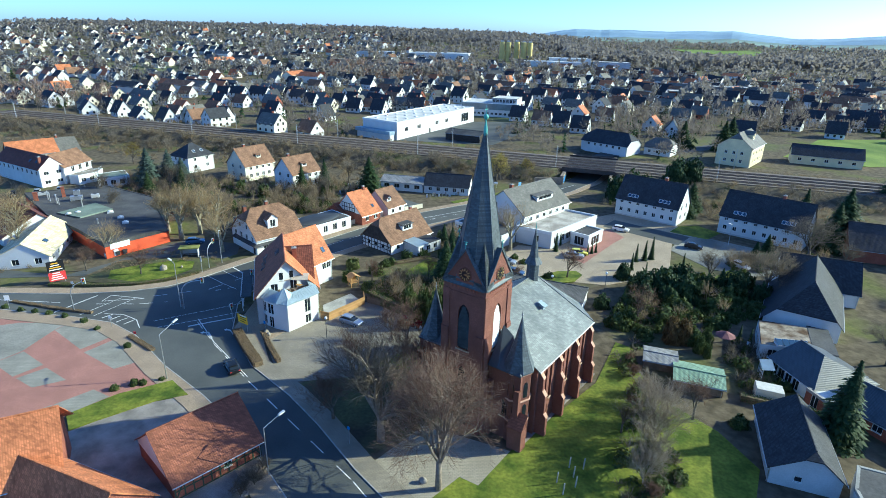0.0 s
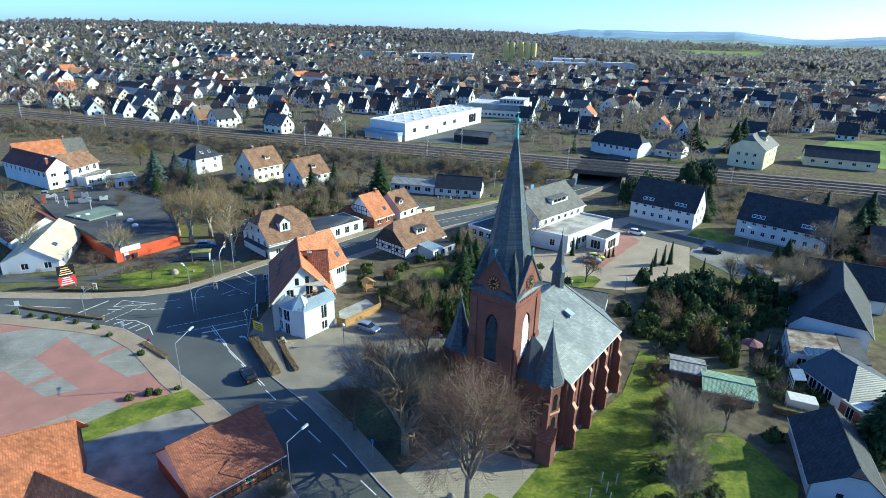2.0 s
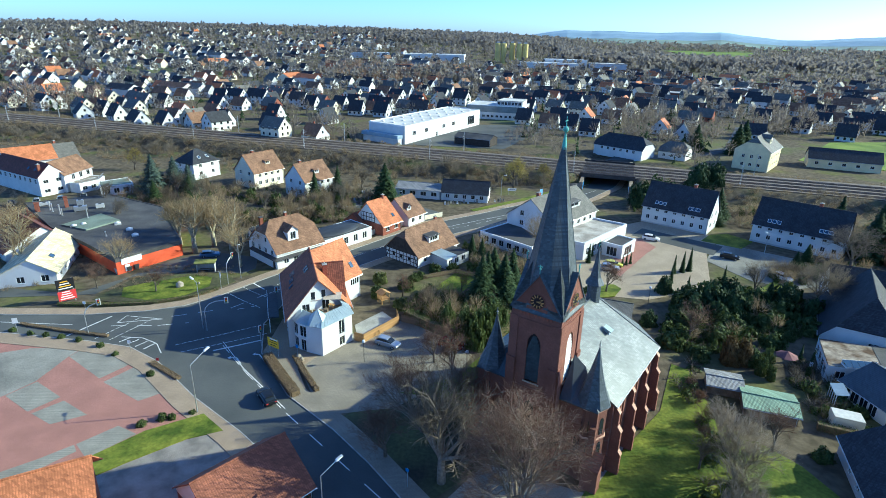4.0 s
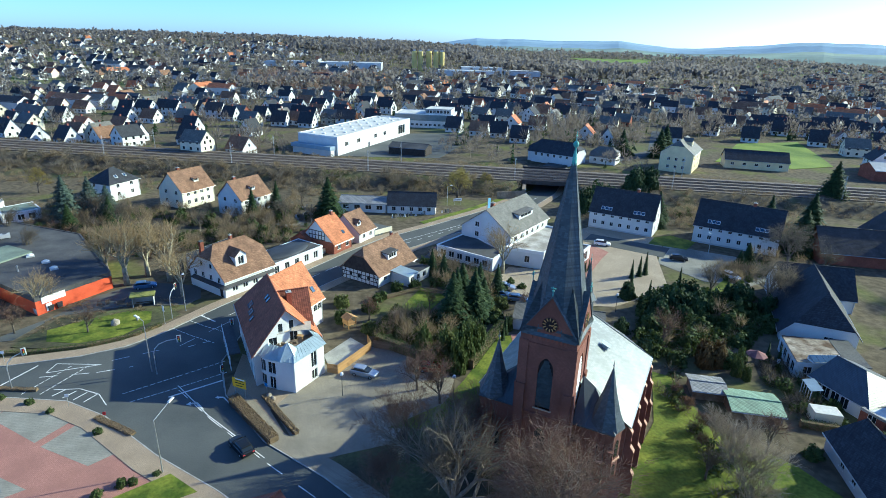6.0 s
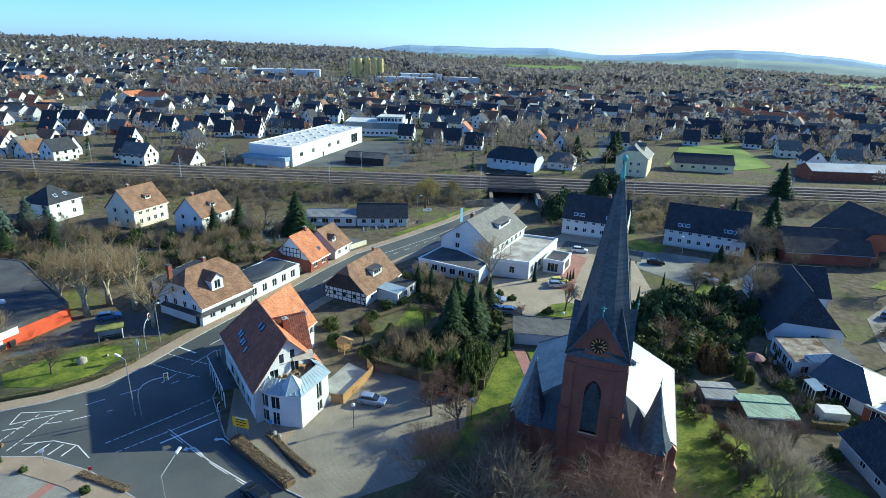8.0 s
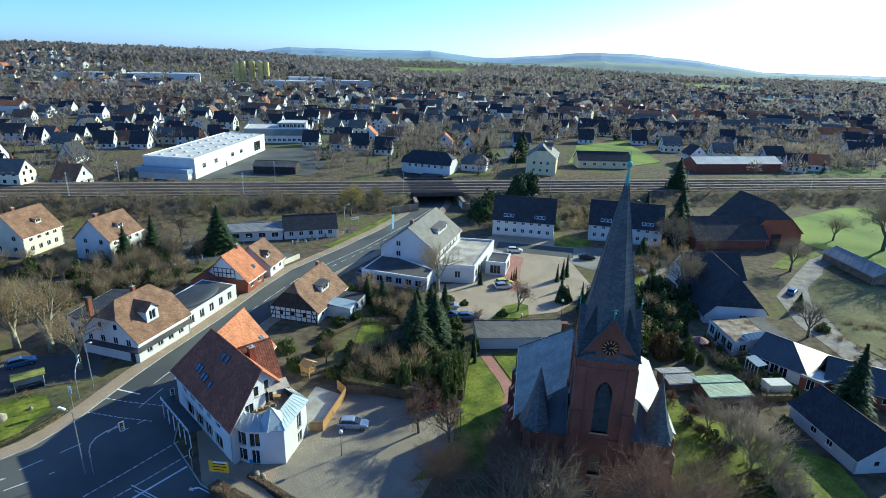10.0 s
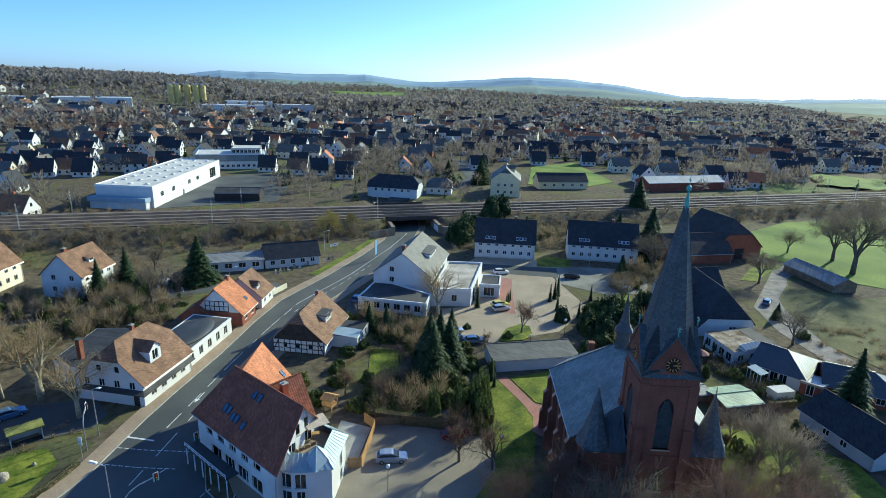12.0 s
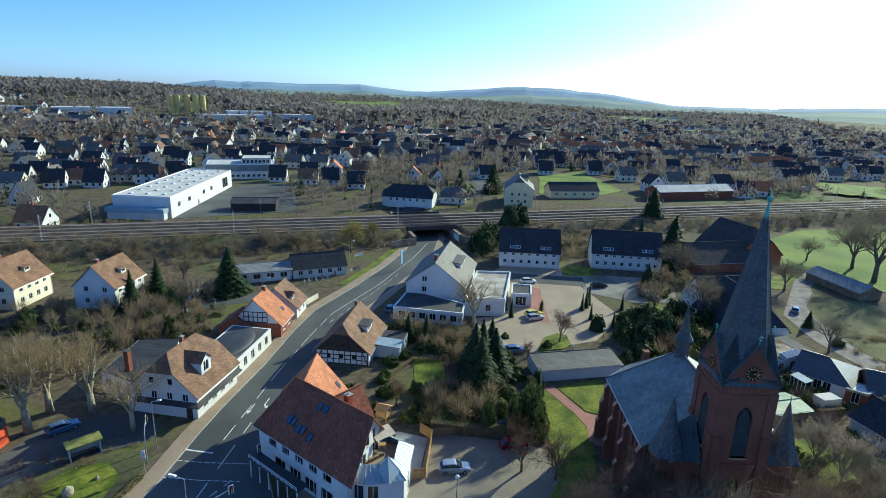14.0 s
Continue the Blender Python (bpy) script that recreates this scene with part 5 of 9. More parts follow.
# white house with a half-hipped brown roof on the street
street_house = house("street_house", "white street house with a half-hipped brown tiled roof", (-47.7, 126.9), (-39.2, 135.7), 6.0, 6.0, 4.1, 9.7, WHITE, T_BROWN, hip=(0.4, 0.4),
      wins=row("L", spread(-5.4, 5.4, 4), 2.8, 1.0, 1.3) + row("L", [-1.6, 1.6], 5.4, 0.9, 1.1) + row("F", spread(-5, 5, 4), 1.0, 1.2, 1.4), dormers=[("F", -0.8, 4.6, 2.7, 2.3, "gable", None)], doors=[("L", -4.6, 0.0, 1.1, 2.1)], chimneys=[(0.5, 0.3, 10.6, 0.3)])
b = Build()
hb = math.dist((-47.7, 126.9), (-39.2, 135.7)) / 2
b.slab([(-hb - 1.0, -6.9, 2.55), (hb, -6.9, 2.55), (hb, -6.0, 2.85), (-hb, -6.0, 2.85)], 0.14)
b.slab([(-hb - 1.0, 4.5, 2.55), (-hb - 1.0, -6.9, 2.55), (-hb, -6.0, 2.85), (-hb, 4.5, 2.85)], 0.14)
part("canopy_ledge", b, BITUMEN, street_house, "dark ledge over the shop front")
flat_block("rear_building", "white rear building with a flat dark felt roof", [(-51.0, 133.2), (-44.0, 140.3), (-41.5, 147.0), (-48.0, 150.5), (-55.0, 140.0)], 3.7, WHITE, T_DARK, wins=[(4, u, 1.4, 1.3, 1.3) for u in (1.5, 4.2)], parapet=0.0)
o = thing("chimney_stack", "tall brick chimney on the flat felt roof", "chimney", pose(-51.0, 138.0, 3.6, 0, 0, 45))
b = Build()
b.box(-0.4, -0.4, 0, 0.4, 0.4, 3.6)
part("shaft", b, BRICK, o)
b = Build()
b.box(-0.48, -0.48, 3.6, 0.48, 0.48, 3.8)
part("cap", b, BITUMEN, o)
flat_block("street_shop", "long white single-storey shop with a dark curved felt roof", [(-35.9, 131.6), (-24.9, 144.1), (-31.0, 149.8), (-41.6, 137.2)], 3.3, WHITE, BITUMEN,
           wins=[(0, u, 0.9, 1.3, 1.7) for u in spread(0.8, 15.8, 5)], parapet=0.04, category="shop")
b = Build()
b.lathe([(1.0, 0.0), (0.96, 0.3), (0.8, 0.62), (0.5, 0.82), (0.05, 0.9)], 28)
o = tagged(new("shop_roof_dome", b.mesh("shop_roof_dome", mat("dark bitumen dome", (0.05, 0.055, 0.065), 0.6, 0.3, 0.5, 3, 0.2), True)), "low rounded bitumen roof on the street shop", "roof", kind="structure")
o.matrix_basis = pose(-33.6, 140.6, 3.25, 0, 0, 49) @ Matrix.Diagonal((7.2, 3.7, 1.0, 1.0))
brick_cottage = house("brick_cottage", "small brick cottage with an orange tiled roof and timbered gable", (-26.6, 149.6), (-22.2, 155.2), 5.6, 4.6, 3.0, 8.2, BRICK, T_ORANGE, wins=row("F", [-1.6, 1.6], 1.0, 1.3, 1.3) + row("L", [-2, 0, 2], 4.0, 0.8, 0.9), chimneys=[(2.4, 0.0, 9.0, 0.35)], skylights=[("F", 1.8, 4.2, 0.8, 1.0)])
house("rear_cottage", "cottage with a weathered grey-brown tiled roof", (-19.8, 157.0), (-15.5, 162.5), 5.0, 4.5, 3.0, 7.2, WHITE, T_BROWN, wins=row("F", [-1.5, 1.5], 1.0), dormers=[("F", -1.6, 3.6, 1.6, 1.1, "gable", None)])
house("red_annex", "low annex with a red tiled roof", (-30.5, 151.0), (-27.0, 156.0), 3.2, 3.2, 2.4, 4.6, BRICK, T_RED)
# half-timbered house
timber_house = house("timbered_house", "half-timbered house with a brown tiled roof and box dormer", (-16.4, 128.7), (-7.3, 139.1), 5.4, 5.0, 2.8, 7.6, WHITE, T_BROWN, hip=(0.3, 0.0),
                     wins=row("L", [-2.5, 0.0, 2.5], 1.0, 0.9, 1.1) + row("F", spread(-6, 6, 4), 0.9), dormers=[("F", 0.2, 3.8, 3.4, 1.6, "flat", BITUMEN)], chimneys=[(5.2, 0.3, 8.3, 0.3)])
# hotel: gabled main house with flat-roofed wings
house("hotel", "white hotel with a grey gabled roof", (15.7, 145.1), (30.5, 160.1), 7.2, 7.2, 5.9, 11.2, WHITE, T_GREY,
      wins=row("L", [2.6], 3.6, 1.2, 1.4) + row("L", [2.6], 6.2, 1.2, 1.4) + row("F", spread(-9, 9, 6), 3.6), dormers=[("F", 1.5, 5.0, 7.5, 1.5, "flat", T_GREY)], chimneys=[(-6.5, 0.6, 12.0, 0.45)], skylights=[])
flat_block("hotel_annex", "white flat-roofed hotel annex with a pale roof", [(18.6, 136.4), (26.7, 131.6), (41.6, 146.9), (34.0, 152.2)], 4.0, WHITE, FELTSTAIN, wins=[(0, 5.5, 1.2, 1.3, 1.7)] + [(1, u, 1.0, 2.0, 1.8) for u in spread(1, 9, 3)], parapet=0.45)
flat_block("hotel_porch", "flat-roofed hotel entrance porch", [(32.4, 135.8), (36.2, 132.6), (41.2, 138.2), (37.4, 141.4)], 3.2, WHITE, BITUMEN, wins=[(0, 2.4, 0.4, 2.6, 2.2), (1, 3.6, 0.4, 4.0, 2.2)], parapet=0.25)
flat_block("restaurant_wing", "low restaurant wing with a dark felt roof", [(3.0, 143.0), (14.4, 131.6), (18.4, 136.2), (12.4, 151.8)], 3.0, WHITE, BITUMEN, wins=[(0, u, 0.8, 1.5, 1.5) for u in spread(0.8, 15.2, 6)], parapet=0.2)
# low white buildings before the railway bank
house("low_workshop", "low white workshop with a pale shallow roof", (-20.5, 189.0), (-6.2, 185.6), 4.0, 4.0, 3.0, 4.2, WHITE, GREYMETAL, wins=row("F", spread(-7, 7, 4), 0.9, 1.9, 1.4))
house("mason_house", "low white house with a dark tiled roof", (-6.0, 185.4), (8.6, 182.6), 3.8, 3.8, 2.9, 6.0, WHITE, T_DARK, wins=row("F", spread(-6.8, 6.8, 5), 0.9, 1.2, 1.3))
# apartment blocks
for nm, q0, q1, n in (("apartment_block", (54.7, 167.4), (68.7, 155.9), 7), ("apartment_block", (78.9, 151.9), (94.2, 138.1), 8)):
    L = math.dist(q0, q1)
    us = spread(-L / 2 + 0.5, L / 2 - 0.5, n)
    house(nm, "white two-storey apartment block with a steep dark roof", q0, q1, 5.0, 5.0, 5.3, 11.2, WHITE, T_DARK, wins=row("F", us, 1.3, 1.0, 1.2) + row("F", us, 3.8, 1.0, 1.2) + row("R", [-2, 2], 1.3) + row("R", [-2, 2], 4.0) + row("L", [-2, 2], 4.0) + row("L", [-2, 2], 1.3),
          skylights=[("F", u, 4.3, 0.9, 1.0) for u in (us[1] - 0.6, us[1] + 0.5, us[1] + 1.6, us[-2] - 1.2, us[-2] - 0.1, us[-2] + 1.0)], chimneys=[(3, 0.3, 12.0, 0.4)], group="apartment blocks", plinth=GREYR, category="apartment block")
# villas towards the railway
house("villa", "white villa with a dark hipped roof", (-96.8, 203.0), (-91.2, 212.2), 5.0, 5.0, 5.8, 9.6, WHITE, T_DARK, hip=(1.0, 1.0), wins=row("L", [-2.6, 2.2], 1.4) + row("L", [-2.6, 2.2], 4.0) + row("F", spread(-5, 5, 2), 1.4) + row("F", spread(-5, 5, 2), 4.0), skylights=[("F", -1.4, 3.2, 1.0, 1.2), ("F", 1.8, 3.2, 1.0, 1.2)])
house("brown_roofed_house", "pale house with a steep brown roof", (-72.7, 193.2), (-65.6, 203.0), 5.2, 5.2, 5.5, 10.8, CREAM, T_BROWN, wins=row("L", [-2.5, 2], 4.2) + row("L", [-2.5, 2], 1.4) + row("F", spread(-5, 5, 4), 3.8) + row("F", spread(-5, 5, 4), 1.2), dormers=[("F", 1.0, 3.6, 1.8, 1.3, "flat", None)], chimneys=[(-2, 0.4, 11.6, 0.4)])
house("brown_roofed_house", "white house with a steep brown roof", (-53.3, 182.5), (-46.2, 191.2), 5.0, 5.0, 5.6, 10.4, WHITE, T_BROWN, wins=row("L", [-2.5, 2], 4.2) + row("L", [-2.5, 2], 1.4) + row("F", spread(-5, 5, 4), 3.8) + row("F", spread(-5, 5, 4), 1.2), dormers=[("F", 0.5, 3.4, 1.8, 1.3, "flat", None)], chimneys=[(-3, 0.4, 11.2, 0.4)])
# barn and farmhouse roofs beside the parking place
barn = house("brick_barn", "timber-framed brick barn with a red tiled roof", (-33.2, 52.5), (-25.9, 60.2), 5.3, 5.0, 2.7, 6.5, BRICK, T_RED, over=0.5, wins=row("F", [1.0], 1.0, 1.0, 0.8))
house("tiled_hall", "large hall with an orange tiled roof", (-60, 43.0), (-43.4, 51.8), 5.0, 6.0, 5.0, 10.0, BRICK, T_ORANGE, gover=1.0)
house("hall_porch", "cross-gabled porch with an orange tiled roof", (-45.3, 48.1), (-32.4, 43.1), 4.6, 4.6, 2.5, 6.9, BRICK, T_ORANGE)
# buildings west of the junction
flat_block("supermarket", "large flat-roofed shop with orange-red cladding", [(-76.4, 118.6), (-67.5, 130.6), (-84, 157), (-104, 168), (-122, 158), (-102, 138), (-88, 128)], 3.6, REDWALL, BITUMEN, parapet=0.15, category="shop")
house("cream_roofed_hall", "hall with a pale cream lichen-stained roof", (-90.5, 112.5), (-96.8, 132.0), 4.6, 6.0, 2.6, 5.6, WHITE, CREAMROOF, gover=0.2, wins=row("L", [-2.5, 1.8], 0.7, 1.4, 1.4) + row("F", spread(-9, 9, 5), 0.7, 1.3, 1.3), skylights=[("F", -4.0, 2.6, 1.6, 1.0)])
house("brown_roofed_hall", "long hall with a dark brown tiled roof", (-99.0, 130.5), (-115.0, 143.0), 4.0, 8.0, 3.4, 6.6, WHITE, T_MAROON, eave_b=2.4, wins=row("B", spread(-9, 9, 5), 0.6, 1.4, 1.3))
house("long_house", "long white house with a maroon roof and solar panels", (-127.7, 179.6), (-151.9, 193.8), 3.9, 3.9, 6.2, 9.6, WHITE, T_MAROON, gover=0.15,
      wins=row("L", [-1.9, 1.9], 3.9, 1.5, 1.1) + row("L", [-1.9, 1.9], 1.0, 1.7, 1.1) + row("B", spread(-13.5, 13.5, 9), 3.8, 1.1, 1.4), skylights=[("B", -11.5, 2.0, 1.0, 1.4), ("B", -10.0, 2.0, 1.0, 1.4), ("B", -6.0, 2.2, 0.8, 1.1)], chimneys=[(-12.0, 2.2, 9.6, 0.4)])
house("terrace_wing", "white wing with a brown tiled roof beside a roof terrace", (-130.0, 182.4), (-128.4, 195.0), 4.6, 4.6, 5.8, 9.5, WHITE, T_BROWN, wins=row("F", spread(-4, 6, 3), 3.4, 1.4, 1.8))
terrace = flat_block("roof_terrace", "white flat-roofed extension with a glazed terrace railing", [(-124.6, 182.4), (-120.8, 181.4), (-117.8, 187.0), (-118.8, 192.0), (-123.6, 192.4)], 3.0, WHITE, PAVE_GREY, wins=[(1, 1.6, 0.8, 1.6, 1.2), (1, 4.4, 0.8, 1.6, 1.2)], parapet=0.15, category="extension")
for p_, q_ in (((-124.4, 182.4), (-120.8, 181.5)), ((-120.8, 181.5), (-117.9, 187.0)), ((-117.9, 187.0), (-118.8, 191.8))):
    d_ = Vector(q_) - Vector(p_)
    b = Build()
    m_ = pose(p_[0], p_[1], 3.1, 0, 0, math.degrees(math.atan2(d_.y, d_.x)))
    b.box(0, -0.03, 0.9, d_.length, 0.03, 1.0, m_)
    part("handrail", b, METAL, terrace)
    k_ = int(d_.length / 0.35)
    for j in range(k_):
        b = Build()
        b.box(d_.length * j / k_, -0.02, 0, d_.length * j / k_ + 0.04, 0.02, 0.9, m_)
        part("baluster", b, METAL, terrace)
house("orange_roofed_house", "house with an orange tiled roof behind the long house", (-156.0, 198.6), (-146.0, 209.4), 5.0, 5.0, 6.0, 10.0, WHITE, T_ORANGE)
house("grey_roofed_house", "house with a grey slate roof adjoining the orange one", (-145.8, 209.7), (-141.4, 214.6), 5.0, 5.0, 5.8, 9.8, WHITE, T_GREY, chimneys=[(-2.4, 0.3, 10.8, 0.35)])
flat_block("bungalow", "small white bungalow with a green-grey flat roof", [(-116.4, 184.4), (-112.2, 177.6), (-105.0, 183.5), (-110.5, 190.8)], 3.0, WHITE, GREENFELT, wins=[(1, u, 0.6, 1.6, 1.6) for u in (1.8, 4.4, 7.0)], parapet=0.12)
# roof lights, pipes and stacks on the supermarket
for x, y in ((-87.8, 141.6), (-82.8, 137.4), (-97.1, 139.0), (-95.6, 140.5), (-79.5, 133.5)):
    o = thing("roof_light", "white domed roof light", "roof light", pose(x, y, 3.62, 0, 0, 30), "roof lights")
    b = Build()
    b.box(-0.75, -0.75, 0, 0.75, 0.75, 0.3)
    part("kerb", b, GREYR, o)
    b = Build()
    b.lathe([(0.7, 0.3), (0.6, 0.48), (0.35, 0.6), (0.05, 0.64)], 10)
    part("dome", b, FRAMEW, o, smooth=True)
for x, y, h, r in ((-97.0, 144.8, 2.6, 0.16), (-85.9, 132.7, 1.0, 0.14), (-106.4, 148.6, 2.4, 0.2), (-105.2, 147.6, 1.6, 0.14), (-111.1, 152.0, 2.2, 0.16), (-109.6, 150.6, 2.0, 0.16)):
    b = Build()
    b.lathe([(r * 1.6, 0), (r * 1.6, 0.15), (r, 0.2), (r, h), (r * 1.5, h + 0.02), (r * 1.5, h + 0.2), (r * 0.3, h + 0.35)], 10)
    ob = tagged(new("vent_pipe", b.mesh("vent_pipe", METAL)), "grey metal vent pipe on the flat roof", "pipe", "roof pipes")
    ob.matrix_basis = pose(x, y, 3.6)
for x, y, w, h in ((-113.5, 150.7, 1.1, 2.2), (-108.5, 155.0, 0.9, 2.8)):
    b = Build()
    b.box(-w / 2, -w / 2, 0, w / 2, w / 2, h)
    b.box(-w / 2 - 0.08, -w / 2 - 0.08, h, w / 2 + 0.08, w / 2 + 0.08, h + 0.15)
    ob = tagged(new("roof_chimney", b.mesh("roof_chimney", BRICK)), "square brick chimney on the flat roof", "chimney", "roof chimneys")
    ob.matrix_basis = pose(x, y, 3.6, 0, 0, 35)
b = Build()
b.prism([(-100.5, 139.5), (-92.5, 136.2), (-88.5, 144.0), (-96.0, 149.0)], 3.6, 3.95)
tagged(new("roof_step", b.mesh("roof_step", GREENFELT)), "raised grey-green roof section of the shop", "roof", kind="structure")
for x, y, w, d, h, mt in ((-103.0, 152.0, 3.0, 1.6, 1.3, METAL), (-99.5, 155.0, 2.0, 1.4, 1.1, GREYR), (-106.0, 157.0, 1.6, 1.2, 1.5, METAL), (-115.0, 156.0, 2.4, 1.2, 0.9, GREYR)):
    o = thing("roof_unit", "boxy ventilation unit on the flat roof", "ventilation unit", pose(x, y, 3.6, 0, 0, 28), "roof units")
    b = Build()
    b.box(-w / 2, -d / 2, 0.2, w / 2, d / 2, h)
    part("casing", b, mt, o)
    b = Build()
    b.lathe([(d * 0.3, h), (d * 0.3, h + 0.12), (0.05, h + 0.14)], 12)
    part("fan_cover", b, DARKMETAL, o)
    for sx in (-1, 1):
        b = Build()
        b.box(sx * w * 0.4 - 0.1, -d / 2, 0, sx * w * 0.4 + 0.1, d / 2, 0.2)
        part("foot", b, CONCRETE, o)
b = Build()
b.box(-2.2, -0.06, 2.0, 2.2, 0.0, 3.3)
b.box(-1.6, -0.07, 0.3, -0.6, 0.0, 1.8)
ob = tagged(new("shop_sign", b.mesh("shop_sign", WHITESIGN)), "white sign panels on the red cladding", "sign")
ob.matrix_basis = pose(-74.4, 121.2, 0, 0, 0, 53.4)
# east side: farmhouse, bungalow, sheds
house("farmhouse", "white farmhouse with a long dark tiled roof", (65.4, 90.6), (75.6, 106.6), 5.4, 6.6, 3.2, 9.4, WHITE, T_DARK, eave_b=2.1, hip=(0.72, 0.0), wins=row("L", [-1.0], 1.2, 1.5, 1.0))
house("farm_side_wing", "farm side wing with a white gable", (71.6, 111.6), (84.6, 106.2), 4.6, 4.6, 3.4, 8.2, WHITE, T_DARK, wins=row("L", [-1.0, 1.0], 5.0, 0.9, 1.1))
house("half_hipped_barn", "big brick barn with a half-hipped tiled roof", (124.5, 122.5), (131.5, 141.0), 8.5, 8.5, 4.0, 12.1, ORANGEBRICK, T_HAZED, hip=(0.5, 0), doors=[("L", -0.5, 0.0, 3.4, 3.4)])
house("maroon_stable", "long stable with a maroon tiled roof", (101.0, 134.5), (121.0, 126.5), 6.0, 6.0, 3.4, 8.2, BRICK, T_HAZED)
house("open_shed", "long low open shed with a sheet roof", (128.6, 107.2), (120.6, 90.2), 3.4, 3.4, 2.4, 3.9, WOOD, GREYMETAL)
flat_block("bungalow", "white bungalow with a mossy flat roof", [(53.0, 82.2), (63.5, 79.5), (67.0, 87.4), (57.0, 90.8)], 2.9, WHITE, RUSTFLAT, wins=[(3, u, 0.5, 1.6, 1.7) for u in (1.4, 3.6, 5.8, 8.0)] + [(0, u, 0.8, 1.4, 1.3) for u in (2.0, 5.0, 8.0)], parapet=0.0)
b = Build()
b.prism([(58.2, 79.9), (63.8, 78.8), (67.4, 87.4), (64.4, 88.6), (61.6, 82.4), (59.0, 83.2)], 2.8, 2.97)
tagged(new("felt_strip", b.mesh("felt_strip", BITUMEN)), "dark felt strip on the bungalow roof", "roof", kind="structure")
tb = house("tiled_bungalow", "bungalow with a hipped dark glazed tile roof", (58.0, 79.8), (59.6, 71.0), 5.0, 5.4, 2.6, 4.9, WHITE, T_GLAZED, hip=(0, 1.0), wins=row("F", [-3.4, -1.9, -0.4, 1.1], 0.2, 1.3, 2.1) + row("R", [-2.5, 0.5], 0.8, 1.2, 1.2))
house("brick_bungalow", "brick bungalow with a hipped glazed tile roof", (60.0, 69.8), (65.4, 59.8), 4.2, 4.6, 2.5, 4.7, BRICK, T_GLAZED, hip=(0, 1.0), wins=row("F", spread(-4, 4, 3), 0.8, 1.3, 1.2))
flat_block("entrance_porch", "low brick porch with a pale flat roof", [(53.8, 70.4), (54.6, 67.2), (58.6, 67.0), (58.0, 70.2)], 2.4, BRICK, FELTLIGHT, wins=[(0, 1.6, 0.2, 1.2, 2.0)], parapet=0.12, category="porch")
o = thing("roof_lantern", "long glazed roof lantern on the flat roof", "roof light", pose(57.9, 81.7, 2.95, 0, 0, -8))
b = Build()
b.box(-2.6, -0.8, 0, 2.6, 0.8, 0.25)
part("kerb", b, FRAMEW, o)
for k in range(5):
    b = Build()
    b.slab([(-2.5 + k, -0.75, 0.3), (-1.56 + k, -0.75, 0.3), (-1.56 + k, 0.7, 0.75), (-2.5 + k, 0.7, 0.75)], 0.06)
    part("pane", b, PANEBLUE, o)
b = Build()
b.box(-2.55, 0.62, 0.2, 2.55, 0.8, 0.72)
part("upstand", b, FRAMEW, o)
flat_block("flat_annex", "low annex with a dark felt roof", [(47.2, 50.2), (46.0, 45.5), (58.0, 43.0), (59.5, 50.0), (50.0, 54.0)], 2.8, GREYR, BITUMEN, parapet=0.1)
# deep tree shade on the garden house walls is put in as grey render
house("garden_house", "garden house with a dark tiled roof and walls greyed for shade", (48.2, 64.4), (43.8, 52.6), 4.2, 3.2, 2.6, 5.3, GREYR, T_DARK, wins=row("R", [-1.2], 1.0, 0.9, 0.8) + row("F", [-1.5, 1.5], 0.8, 1.1, 1.0), hip=(0, 0.25))
house("green_shed", "open garden shed with a green corrugated roof", (36.6, 75.8), (43.0, 73.4), 2.6, 2.6, 1.7, 2.15, WOOD, GREENMETAL)
house("grey_shed", "garden shed with a grey corrugated roof", (33.5, 80.6), (38.0, 79.0), 2.0, 2.0, 1.7, 2.0, WOOD, GREYMETAL)
house("garage", "white garage block with a grey felt roof", (13.6, 108.8), (29.0, 102.5), 5.6, 0.5, 2.3, 3.0, WHITE, T_GREY, over=0.2, gover=0.15)
# beyond the railway
hall = flat_block("factory_hall", "long white factory hall with rows of roof lights", [(-23.0, 268.0), (16.0, 334), (-2, 346), (-41, 282)], 8.2, WHITE, FELTLIGHT, wins=[(0, u, 3.4, 3.0, 1.9) for u in (8, 19, 36, 46)] + [(0, 66, 1.6, 8.0, 4.6), (0, 29, 0.1, 1.6, 2.3)], z0=1.4, parapet=0.3)
for i in range(9):
    for j in range(3):
        f, g_ = (i + 0.7) / 9.3, (j + 0.7) / 3.4
        b = Build()
        b.lathe([(0.85, 0), (0.85, 0.25), (0.7, 0.4), (0.35, 0.52), (0.05, 0.55)], 10)
        part("roof_light", b, FRAMEW, hall, "white domed roof light" if i + j == 0 else "", m=pose(-23 + 39 * f - 18 * g_, 268 + 66 * f + 13 * g_, 8.22), smooth=True)
b = Build()
b.prism([(-24.2, 268.2), (-41.6, 281.4), (-43.4, 279.0), (-26.0, 265.8)], -0.3, 2.9)
part("front_porch", b, WHITE, hall)
b = Build()
b.prism([(-24.0, 267.6), (-42.0, 281.2), (-44.2, 278.4), (-26.2, 264.8)], 2.9, 4.5)
part("front_band", b, mat("blue-grey cladding", (0.30, 0.38, 0.46), 0.6, 0.1, 0.5, 4, 0.1), hall, "blue-grey clad front band")
flat_block("office_block", "two-storey office block with a glazed upper floor", [(10, 362), (44, 352), (50, 372), (16, 384)], 8.0, WHITE, FELTLIGHT, wins=[(0, u, 4.6, 1.9, 2.3) for u in spread(0.6, 34.8, 15)] + [(0, u, 1.2, 1.6, 1.4) for u in spread(1, 34, 12)] + [(1, u, 4.6, 1.9, 2.3) for u in spread(0.6, 20, 8)], z0=1.4)
b = Build()
